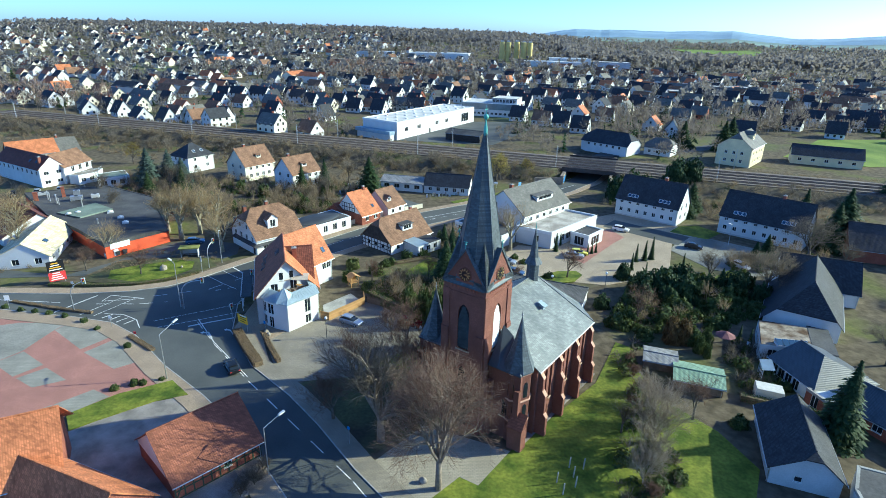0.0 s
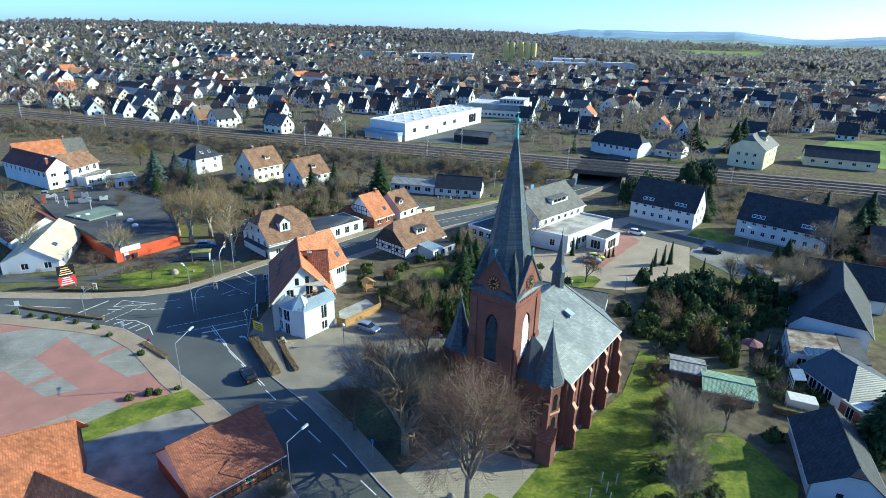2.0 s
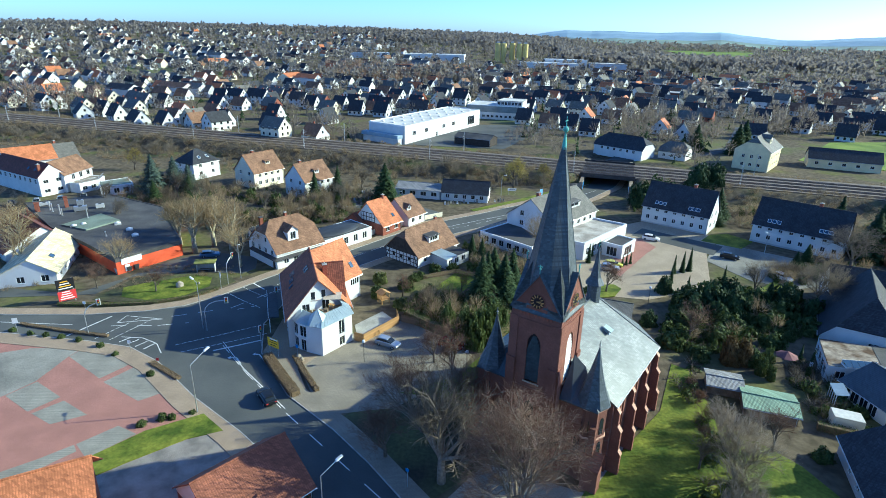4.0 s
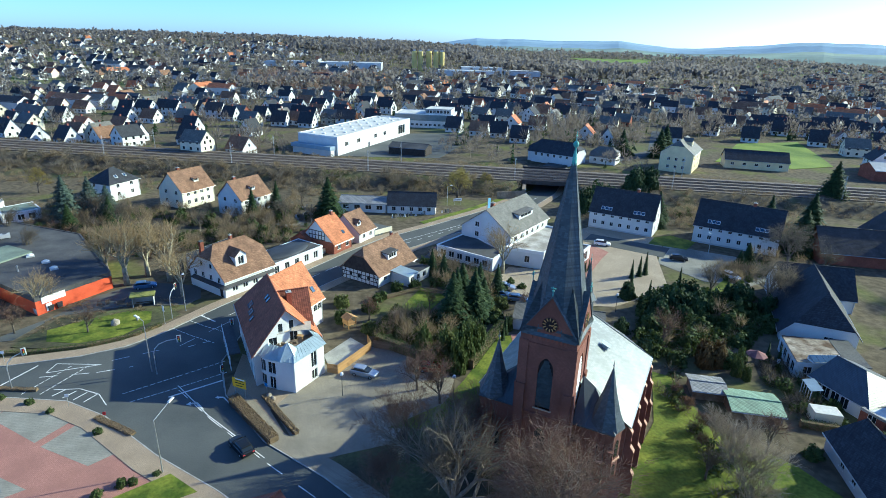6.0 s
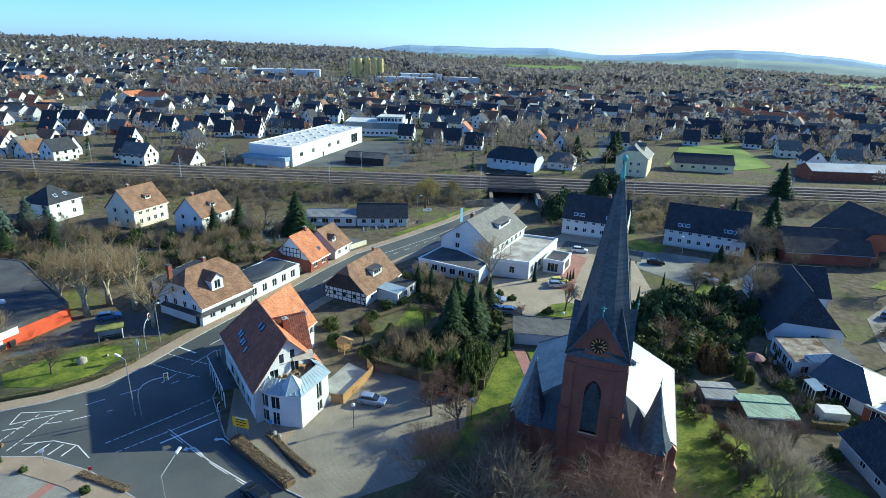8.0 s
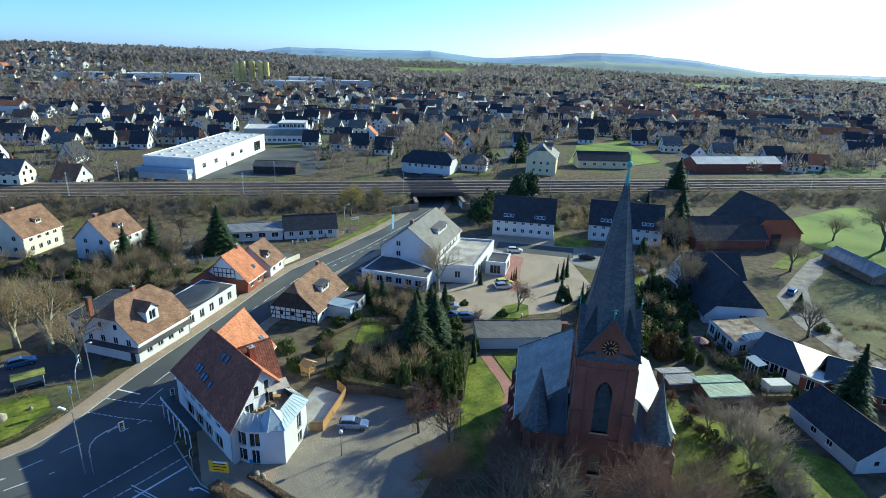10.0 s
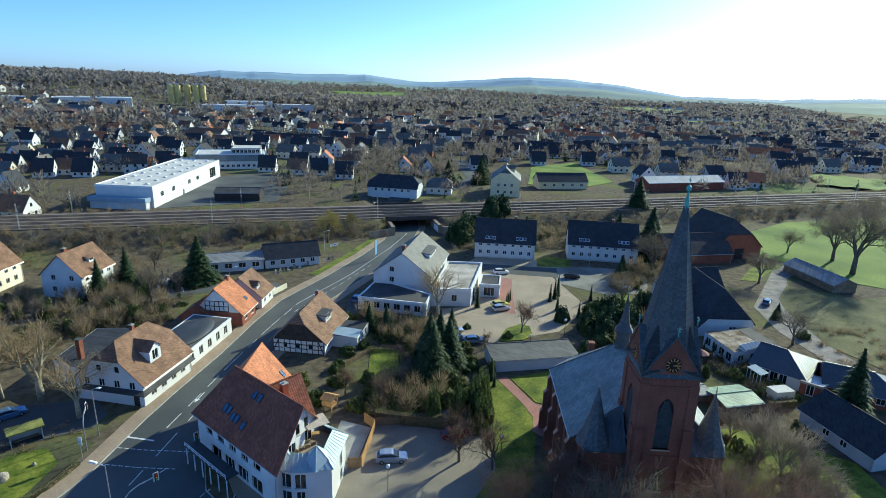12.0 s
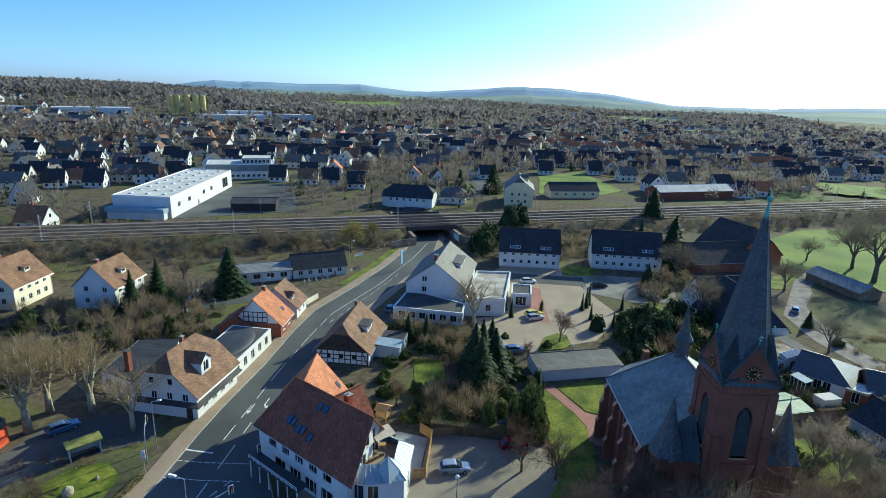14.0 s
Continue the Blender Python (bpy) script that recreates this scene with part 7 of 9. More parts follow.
HEDGECORE = mat("hedge interior", (0.18, 0.13, 0.075), 0.95, 0.3, 2, 8)
hedge("clipped_hedge", "brown clipped beech hedge beside the road", [(-35.6, 86.6), (-32.5, 81.8), (-28.6, 76.2)], 1.5, 1.1, HEDGEBROWN, 6500)
hedge("low_hedge", "low brown hedge in the car park", [(-31.3, 87.0), (-28.2, 81.5), (-25.8, 77.6)], 0.8, 0.6, HEDGEBROWN, 2200)
hedge("green_hedge", "tall green hedge beside the church lawn", [(9.6, 103.8), (5.0, 97.5), (0.8, 91.0)], 1.4, 1.9, EVERGREEN, 6000)
hedge("corner_hedge", "dark clipped hedge along the corner lawn", [(-80, 104), (-70.5, 104.2), (-62.5, 105.4), (-56, 108.6), (-52.8, 112.0)], 0.9, 0.6, EVERGREEN, 4200)
hedge("low_hedge", "low dark hedge along the pavement", [(-82, 96.4), (-72, 94.0), (-64.5, 92.6)], 0.7, 0.4, HEDGEBROWN, 1900)
hedge("low_hedge", "low brown planting along the pavement", [(-53.4, 84.6), (-50, 82.2), (-47.2, 80.2)], 0.9, 0.4, HEDGEBROWN, 1300)
hedge("dark_hedge", "dark evergreen hedge behind the car park", [(-13.9, 101.0), (-9.4, 96.9), (-3.4, 92.8), (-1.2, 92.2)], 1.4, 2.0, EVERGREEN, 4200)
hedge("garden_hedge", "dark garden hedge behind the sheds", [(44.5, 70.5), (49, 68.6)], 1.0, 1.2, EVERGREEN, 700)

def sapling(n, rng, w=0.012):
    """Thin upright twigs in a loose rounded crown of unit size."""
    v, f = [], []
    for k in range(n):
        a, e = rng.uniform(0, 6.283), math.asin(rng.uniform(-0.5, 1.0))
        rr = rng.uniform(0.4, 1.0)
        tip = Vector((rr * math.cos(a) * math.cos(e), rr * math.sin(a) * math.cos(e), 0.58 + 0.42 * rr * math.sin(e)))
        root = tip * 0.5 + Vector((0, 0, 0.12)) if k % 5 else Vector((tip.x * 0.06, tip.y * 0.06, 0.0))
        q = (tip - root).cross(Vector((rng.uniform(-1, 1), rng.uniform(-1, 1), rng.uniform(-1, 1)))).normalized() * w
        i = len(v)
        v += [tuple(root - q), tuple(root + q), tuple(tip)]
        f.append((i, i + 1, i + 2))
    return np.array(v), np.array(f)


# undergrowth: bare shrubs of gardens, churchyard edge and railway bank
tufts = [tuft(66, random.Random(100 + k), 0.022) for k in range(5)]
scrubs = [sapling(64, random.Random(140 + k), 0.018) for k in range(5)]
domes = [leaf_dome(110, random.Random(110 + k), 0.17) for k in range(4)]


def region(n, poly, rlo, rhi, hlo, hhi, seed):
    rng = random.Random(seed)
    xs, ys = [p[0] for p in poly], [p[1] for p in poly]
    out, tries = [], 0
    while len(out) < n and tries < n * 40:
        tries += 1
        x, y = rng.uniform(min(xs), max(xs)), rng.uniform(min(ys), max(ys))
        inside = False
        for (x0, y0), (x1, y1) in zip(poly, poly[1:] + poly[:1]):
            if (y0 > y) != (y1 > y) and x < (x1 - x0) * (y - y0) / (y1 - y0) + x0:
                inside = not inside
        if inside:
            out.append((x, y, ground_z(x, y) - 0.1, rng.uniform(rlo, rhi), rng.uniform(hlo, hhi), rng.uniform(0, 6.28)))
    return out


GARDENS = [[(-13, 101), (-4, 98), (3, 104), (10, 110), (13, 122), (3, 128), (-3, 121), (-6, 111), (-14, 108)], [(33, 84), (52, 92), (60, 98), (61, 106), (52, 111), (44, 108), (34, 100)], [(26, 46), (30, 55), (29.5, 70), (33, 84), (29, 84), (27, 70), (22, 55), (20, 46)],
           [(-30, 165), (-24, 180), (-35, 195), (-60, 176), (-48, 158)], [(-54, 156), (-34, 156), (-40, 170), (-70, 165), (-90, 170), (-85, 158), (-62, 146)], [(46, 71), (51, 72), (57, 80), (52, 90), (47, 80)], [(68, 118), (80, 122), (92, 118), (96, 130), (80, 132), (66, 124)],
           [(-2, 122), (12, 119), (14, 129), (3, 141), (-2, 139), (2, 133)], [(50, 174), (72, 164), (98, 144), (120, 141), (125, 160), (60, 194)], [(-100, 168), (-78, 170), (-60, 172), (-58, 188), (-80, 194), (-104, 196), (-118, 196)], [(62, 97), (64, 106), (64, 111), (58, 111), (54, 104)]]
free_lawn = ((-9, 111, 2.0, 125),)
spots = []
for k, g_ in enumerate(GARDENS):
    spots += region((200, 30, 36, 160, 300, 60, 90, 80, 330, 260, 40)[k], g_, 0.6, 2.2, 0.8, 3.2, 200 + k)
spots = [q for q in spots if not any(a < q[0] < c and b0 < q[1] < d for a, b0, c, d in free_lawn)]
scatter("garden_shrubs", "bare twiggy garden shrubs", "shrubs", tufts, spots, TWIGS)
spots = []
for k, g_ in enumerate(GARDENS):
    spots += region((220, 150, 16, 60, 130, 26, 50, 100, 80, 80, 40)[k], g_, 0.5, 1.8, 0.6, 2.6, 300 + k)
spots = [q for q in spots if not any(a < q[0] < c and b0 < q[1] < d for a, b0, c, d in free_lawn)]
scatter("evergreen_undergrowth", "dark evergreen garden undergrowth", "shrubs", domes, spots, EVERGREEN)
copies(bare_tree(71, 6.6, BARKPALE, TWIGSGREY, "tall grey bare bush beside the church lawn", 4, 0.85, 0.0, 0.08, 0.016, name="bush", first=9), [(26.4, 57.0, 1.25), (28.2, 60.6, 1.4), (29.6, 64.6, 1.25), (24.6, 53.4, 1.0), (30.2, 69.0, 0.9)])
copies(bare_tree(73, 3.4, BARK, TWIGSRED, "low reddish bare bush at the lawn edge", 4, 1.0, 0.05, 0.08, 0.016, name="bush", first=9), [(29.6, 71.5, 1.0), (30.4, 76.0, 0.8), (24.6, 50.4, 0.9), (22.4, 47.8, 0.8), (31.2, 80.0, 0.7), (28.0, 68.5, 0.7)])
copies(bare_tree(75, 3.6, BARK, TWIGS, "brown bare bush between the barn and the road", 4, 1.05, 0.05, 0.08, 0.018, name="bush", first=10), [(-21.4, 51.6, 0.85), (-21.0, 53.8, 0.7), (-22.4, 49.8, 0.8)])
scatter("garden_thicket", "brown bare thicket behind the houses", "shrubs", tufts, region(420, [rail(-300, 176)[:2], rail(-80, 176)[:2], rail(-48, 186)[:2], rail(-48, 200)[:2], rail(-300, 200)[:2]], 0.9, 2.2, 1.0, 3.2, 335) + region(240, [(-98, 108), (-84, 114), (-78, 122), (-96, 138), (-120, 130), (-120, 112)], 0.7, 1.6, 0.6, 2.0, 336) + region(120, [(-74, 108), (-71, 113), (-64, 116.5), (-57, 118), (-52, 118), (-51, 124), (-62, 126), (-74, 123)], 0.5, 1.1, 0.4, 1.2, 337) + region(120, [(60, 60), (80, 84), (98, 80), (100, 60), (80, 46)], 0.8, 2.0, 0.8, 2.4, 338), SCRUB)
bank = [rail(-330, 198)[:2], rail(BR_A - 10, 198)[:2], rail(BR_A - 10, 210)[:2], rail(-330, 210)[:2]]
bank2 = [rail(BR_A + 12, 200)[:2], rail(330, 200)[:2], rail(330, 210)[:2], rail(BR_A + 12, 210)[:2]]
spots = region(900, bank, 1.0, 2.4, 1.2, 3.4, 340) + region(620, bank2, 1.0, 2.2, 1.0, 2.8, 341)
spots += region(420, [rail(-330, 232)[:2], rail(BR_A - 12, 232)[:2], rail(BR_A - 12, 242)[:2], rail(-330, 244)[:2]], 1.0, 2.4, 1.0, 3.0, 342) + region(300, [rail(BR_A + 12, 232)[:2], rail(330, 232)[:2], rail(330, 244)[:2], rail(BR_A + 12, 242)[:2]], 1.0, 2.2, 0.8, 2.2, 343)
scatter("bank_scrub", "brown winter scrub on the railway bank", "scrub", scrubs, spots, SCRUB)
b_trees = [sapling(170, random.Random(120 + k), 0.013) for k in range(4)]
spots = region(110, [rail(-300, 188)[:2], rail(BR_A - 14, 192)[:2], rail(BR_A - 14, 206)[:2], rail(-300, 206)[:2]], 2.0, 3.6, 3.5, 7.0, 350) + region(40, [rail(20, 196)[:2], rail(300, 196)[:2], rail(300, 208)[:2], rail(20, 208)[:2]], 2.0, 3.4, 3.0, 6.0, 351)
scatter("bank_thicket", "tall bare thicket before the railway bank", "thicket", b_trees, spots, TWIGS)

# taller bare garden trees and thorny bushes behind the houses
spots = []
for k, n_ in ((3, 60), (4, 70), (0, 40), (1, 5), (7, 24), (8, 60), (9, 60), (6, 20)):
    spots += region(n_, GARDENS[k], 1.6, 3.2, 3.0, 6.5, 700 + k)
spots = [q for q in spots if not any(a < q[0] < c and b0 < q[1] < d for a, b0, c, d in free_lawn)]
scatter("garden_saplings", "bare brown garden trees and tall bushes", "shrubs", [sapling(150, random.Random(160 + k)) for k in range(5)], spots, SCRUB)
for k, (x, y, r_) in enumerate(((-38.0, 176.0, 2.6), (-44.5, 166.0, 2.2), (-57.0, 172.0, 2.4), (-66.0, 178.0, 2.2), (-60.0, 155.0, 1.9), (-52.5, 160.0, 1.8), (-41.0, 160.5, 2.0), (-72.0, 162.0, 2.2))):
    o = plant("holly_tree", "dark evergreen holly tree in a back garden", "tree", leaf_dome(900, random.Random(740 + k), 0.10), r_, r_ * 2.1, EVERGREEN)
    o.matrix_basis = pose(x, y, 0, 0, 0, 40 * k)

# ---------------------------------------------------------------- the town beyond the railway
def town_house(label, L, W, eave, ridge, wall, roof, seed):
    """A plain gabled town house with windows and chimney, standing at the origin, ridge along x."""
    rng = random.Random(seed)
    o = thing("town_house", label, "house", group="town houses beyond the railway")
    b = Build()
    hw, x0, x1 = W / 2, -L / 2, L / 2
    rows_ = [0.9] if eave < 4 else [0.9, 3.5]
    fh = [(u - x0, z, 1.2, 1.3) for z in rows_ for u in spread(x0, x1, 3)]
    gh = [(u + hw, z, 1.1, 1.3) for z in rows_ + [eave + 0.6] for u in ((-1.7, 1.7) if z < eave else (0.0,))]
    b.wall((x0, -hw), (x1, -hw), -1.5, [(0, eave), (L, eave)], fh)
    b.wall((x1, hw), (x0, hw), -1.5, [(0, eave), (L, eave)], fh)
    b.wall((x1, -hw), (x1, hw), -1.5, [(0, eave), (hw, ridge), (W, eave)], gh)
    b.wall((x0, hw), (x0, -hw), -1.5, [(0, eave), (hw, ridge), (W, eave)], gh)
    part("wall", b, wall, o)
    for u, z, w, h in fh:
        part("window", window_meshes(w, h, "plain")[1], None, o, m=pose(u + x0, -hw, z))
        part("window", window_meshes(w, h, "plain")[1], None, o, m=pose(-(u + x0), hw, z, 0, 0, 180))
    for u, z, w, h in gh:
        part("window", window_meshes(w, h, "plain")[1], None, o, m=pose(x1, u - hw, z, 0, 0, 90))
        part("window", window_meshes(w, h, "plain")[1], None, o, m=pose(x0, hw - u, z, 0, 0, -90))
    r = Build()
    sl, ov = (ridge - eave) / hw, 0.45
    for s in (-1, 1):
        p = [(x0 - 0.3, 0, ridge + 0.08), (x0 - 0.3, s * (hw + ov), eave - ov * sl + 0.08), (x1 + 0.3, s * (hw + ov), eave - ov * sl + 0.08), (x1 + 0.3, 0, ridge + 0.08)]
        r.slab(p if s < 0 else p[::-1], 0.18)
    part("roof", r, roof, o)
    c = Build()
    cx = rng.uniform(-2, 2)
    c.box(cx - 0.35, 0.2, ridge - 1.2, cx + 0.35, 0.9, ridge + 0.9)
    part("chimney", c, BRICK, o)
    return o


KINDS = [town_house("white town house with a dark tiled roof", 10, 8.5, 3.4, 8.2, WHITE, T_DARK, 1), town_house("tall white town house with a dark roof", 11, 8.5, 5.4, 9.6, WHITE, T_DARK, 2),
         town_house("white town house with a brown tiled roof", 10, 8.5, 3.4, 8.0, WHITE, T_BROWN, 3), town_house("white town house with an orange tiled roof", 10, 9, 3.6, 8.0, WHITE, T_ORANGE, 4),
         town_house("cream town house with a grey roof", 11, 8.5, 4.6, 8.8, CREAM, T_GREY, 5), town_house("white town house with a dark steep roof", 9, 8, 3.2, 8.8, WHITE, T_DARK, 6),
         town_house("brick town house with a dark roof", 10, 8.5, 3.4, 8.0, BRICK, T_GREY, 7), town_house("white town house with a red tiled roof", 10, 8.5, 3.6, 8.0, WHITE, T_RED, 8)]
WEIGHT = [0, 0, 0, 0, 1, 1, 1, 5, 5, 5, 5, 5, 4, 4, 4, 2, 3, 6]
KEEP_OUT = [(-52, 246, 30, 345), (0, 244, 60, 300), (8, 350, 54, 386), (58, 225, 106, 285), (78, 280, 108, 345), (112, 215, 176, 255), (190, 195, 242, 222), (150, 240, 225, 300), (20, 265, 48, 335)]


# green fields of the far slopes: azimuth from and to in degrees, distance from and to
FIELDS = [(20.5, 27.5, 1330, 1700), (5.5, 9.5, 1560, 1800), (-9, -3, 1850, 2150), (53, 60, 930, 1080), (27, 33, 1900, 2250), (36, 46, 1500, 1680), (59.5, 65, 350, 400), (12, 18, 1900, 2100), (47, 54, 1350, 1550)]


def on_field(x, y):
    az, r = math.degrees(math.atan2(x, y)), math.hypot(x, y)
    return any(a0 < az < a1 and r0 < r < r1 for a0, a1, r0, r1 in FIELDS)


for a0, a1, r0, r1 in FIELDS:
    b = Build()
    nu, nv = 14, 8
    for j in range(nv + 1):
        for i in range(nu + 1):
            wob = 0.12 * (a1 - a0) * noise.noise(Vector((j * 0.6, a0, 2))) * (1 if 0 < i < nu else 2)
            az, r = radians(a0 + (a1 - a0) * i / nu + wob), r0 + (r1 - r0) * j / nv + 0.1 * (r1 - r0) * noise.noise(Vector((i * 0.5, r0, 7)))
            x, y = r * math.sin(az), r * math.cos(az)
            b.v.append((x, y, ground_z(x, y) + 1.2))
    b.f = [(j * (nu + 1) + i, j * (nu + 1) + i + 1, (j + 1) * (nu + 1) + i + 1, (j + 1) * (nu + 1) + i) for j in range(nv) for i in range(nu)]
    solid("field", b, MEADOW, "green winter field on a distant slope", "field")


def free(x, y):
    return not on_field(x, y) and not any(a - 5 < x < c + 5 and b_ - 5 < y < d + 5 for a, b_, c, d in KEEP_OUT)


TR = random.Random(8)
placed, gaps, used = [], [], set()
for ri in range(0, 78):
    s = 252 + ri * (19.5 + ri * 0.06)
    width = 300 + s * 0.75
    a = -width * 1.3
    street = TR.uniform(-14, 14)
    while a < width * 1.05:
        p = RA * a + RS * (s + TR.uniform(-6.5, 6.5) + 16 * math.sin(a / 90 + ri))
        az = math.degrees(math.atan2(p.x, p.y))
        east = smooth01((az - 12) / 18)
        patch = noise.noise(Vector((p.x / 120, p.y / 120, 3))) + 0.5 * noise.noise(Vector((p.x / 45, p.y / 45, 9)))
        dense = ((0.74 if s < 420 else 0.66) - 0.12 * smooth01((math.hypot(p.x, p.y) - 500) / 330) - 0.40 * smooth01((patch - 0.05) / 0.25)) * (1 + 0.15 * smooth01((az - 30) / 10)) * (1 - 0.42 * smooth01((az - 8) / 6) * (1 - smooth01((s - 310) / 60)))
        far_r = math.hypot(p.x, p.y)
        dense *= 1 - smooth01((az + 7) / 5) * (1 - smooth01((az - 34) / 10)) * smooth01((far_r - 800) / 120)
        dense *= 1 - 0.6 * smooth01((far_r - 1000) / 350)
        if free(p.x, p.y) and -58 < az < 80:
            if TR.random() < dense:
                placed.append((p.x, p.y, -40 + street * 0.6 + TR.choice((0, 0, 0, 0, 8, -8, 90)) + 12 * math.sin(p.x / 160 + p.y / 210), TR.choice(WEIGHT)))
            elif patch < 0.6:
                gaps.append((p.x, p.y))
        a += TR.uniform(13, 18) if s < 450 else TR.uniform(14, 21)
near_town = sorted(placed, key=lambda q: math.hypot(q[0], q[1]))
n_things = 170
for x, y, t, k in near_town[:n_things]:
    m = pose(x, y, ground_z(x, y), 0, 0, t)
    if k not in used:
        used.add(k)
        KINDS[k].matrix_basis = m
    else:
        copy_thing(KINDS[k], m)
for k in range(8):
    if k not in used:
        KINDS[k].matrix_basis = pose(-120 + 13 * k, 262 + 4 * k, 1.4, 0, 0, -18)
# houses farther off, joined by colour
fw = {0: Build(), 1: Build(), 2: Build()}
fr = {n: Build() for n in ("dark", "brown", "orange", "grey")}
fwin = Build()
for x, y, t, k in near_town[n_things:2700]:
    z = ground_z(x, y)
    L, W = TR.uniform(9, 13), TR.uniform(7.5, 9)
    e, r = TR.choice(((3.3, 7.8), (3.3, 8.2), (5.2, 9.3), (4.4, 8.6)))
    if TR.random() < 0.05:
        L, W, e, r = L * 2.4, W * 1.3, 6.5, 9.5
    m = pose(x, y, z, 0, 0, t)

    def g3(*p):
        return tuple(m @ Vector(p))
    hl, hw = L / 2, W / 2
    wb_ = fw[TR.choice((0, 0, 0, 0, 1, 1, 2, 2))]
    wb_.add([g3(-hl, -hw, -2), g3(hl, -hw, -2), g3(hl, hw, -2), g3(-hl, hw, -2), g3(-hl, -hw, e), g3(hl, -hw, e), g3(hl, hw, e), g3(-hl, hw, e), g3(hl, 0, r), g3(-hl, 0, r)],
            [(0, 1, 5, 4), (2, 3, 7, 6), (1, 2, 6, 8, 5), (3, 0, 4, 9, 7)])
    rb = fr[TR.choice(("dark", "dark", "dark", "dark", "grey", "brown", "brown", "grey", "grey", "orange", "orange"))]
    o_, d_ = 0.4, 0.35
    for sg in (-1, 1):
        p = [g3(-hl - o_, 0, r + 0.15), g3(-hl - o_, sg * (hw + o_), e - d_), g3(hl + o_, sg * (hw + o_), e - d_), g3(hl + o_, 0, r + 0.15)]
        rb.slab(p if sg < 0 else p[::-1], 0.2)
    if math.hypot(x, y) < 620:
        for u in (-hl * 0.55, 0, hl * 0.55):
            for sg in (-1, 1):
                fwin.box(u - 0.55, sg * hw - 0.05, 1.0, u + 0.55, sg * hw + 0.05, 2.2, m)
        for u in (-1.6, 1.6):
            for sg in (-1, 1):
                fwin.box(sg * hl - 0.05, u - 0.5, 1.0, sg * hl + 0.05, u + 0.5, 2.2, m)
solid("far_house_walls", fw[0], WHITE, "white walls of distant town houses", "houses", "stuff")
solid("far_house_walls", fw[2], GREYR, "grey walls of distant town houses", "houses", "stuff")
solid("far_house_walls", fw[1], CREAM, "cream walls of distant town houses", "houses", "stuff")
for n, mt in (("dark", T_DARK), ("brown", T_BROWN), ("orange", T_ORANGE), ("grey", T_GREY)):
    solid("far_house_roofs", fr[n], mt, n + " tiled roofs of distant town houses", "houses", "stuff")
solid("far_house_windows", fwin, PANE, "dark windows of distant town houses", "windows", "stuff")

# trees between the houses, woods and hills
def far_crown(n, rng, wide):
    """A bare round crown of unit height: slivers that fan out from the top of the stem."""
    v, f = [], []
    lean = [(rng.uniform(-0.3, 0.3), rng.uniform(-0.3, 0.3), rng.uniform(-0.12, 0.12)) for k in range(4)]
    for k in range(n):
        ox, oy, oz = lean[k % 4]
        a, e = rng.uniform(0, 6.283), math.asin(rng.uniform(-0.75, 1.0))
        rr = rng.uniform(0.55, 1.0)
        tip = Vector((ox + 0.75 * rr * math.cos(a) * math.cos(e), oy + 0.75 * rr * math.sin(a) * math.cos(e), 0.60 + oz + 0.40 * rr * math.sin(e)))
        root = tip.lerp(Vector((ox * 0.5, oy * 0.5, 0.42)), rng.uniform(0.35, 0.75))
        q = (tip - root).cross(Vector((rng.uniform(-1, 1), rng.uniform(-1, 1), rng.uniform(-1, 1)))).normalized() * rng.uniform(0.08, 0.15) * wide
        i = len(v)
        v += [tuple(root), tuple(root.lerp(tip, 0.6) - q), tuple(tip), tuple(root.lerp(tip, 0.6) + q)]
        f.append((i, i + 1, i + 2, i + 3))
    i = len(v)
    v += [(-0.04, 0, 0), (0.04, 0, 0), (0.03, 0, 0.5), (-0.03, 0, 0.5)]
    f.append((i, i + 1, i + 2, i + 3))
    return np.array(v), np.array(f)


def soft_crown(n, rng, size):
    """A loose bare crown of unit height seen from far off: small scraps of twigs in an uneven ball on a stem."""
    v, f = [(-0.05, 0, 0), (0.05, 0, 0), (0.04, 0, 0.5), (-0.04, 0, 0.5)], [(0, 1, 2, 3)]
    lump = [(rng.uniform(-0.4, 0.4), rng.uniform(-0.4, 0.4), rng.uniform(-0.2, 0.12)) for k in range(4)]
    for k in range(n):
        ox, oy, oz = lump[k % 4]
        a, e, rr = rng.uniform(0, 6.283), math.asin(rng.uniform(-1.0, 1.0)), rng.random() ** 0.5
        c = Vector((ox + 0.62 * rr * math.cos(a) * math.cos(e), oy + 0.62 * rr * math.sin(a) * math.cos(e), 0.66 + oz + 0.30 * rr * math.sin(e)))
        u = Vector((rng.uniform(-1, 1), rng.uniform(-1, 1), rng.uniform(-0.6, 0.6))).normalized() * size * rng.uniform(0.8, 1.3)
        w = u.orthogonal()
        w.rotate(Matrix.Rotation(rng.uniform(0, 6.28), 3, u))
        w *= rng.uniform(0.5, 0.8)
        u.z, w.z = u.z * 0.6, w.z * 0.6
        i = len(v)
        v += [tuple(c - u), tuple(c + w), tuple(c + u), tuple(c - w)]
        f.append((i, i + 1, i + 2, i + 3))
    return np.array(v), np.array(f)


clumps = [soft_crown(9, random.Random(400 + k), 0.34) for k in range(7)]
mid_clumps = [soft_crown(26, random.Random(420 + k), 0.21) for k in range(7)]
fine_clumps = [far_crown(64, random.Random(430 + k), 0.24) for k in range(7)]
evers = [conifer_shape(22, random.Random(410 + k), 0.20, 0.42) for k in range(3)]
spots, ever = [], []


BUILT = [(-46, 262, 24, 348), (8, 350, 54, 386), (58, 238, 90, 270), (112, 221, 134, 250), (142, 225, 180, 250), (188, 194, 244, 224), (140, 212, 240, 306), (84, 242, 108, 262), (96, 248, 112, 262), (122, 262, 140, 284)]


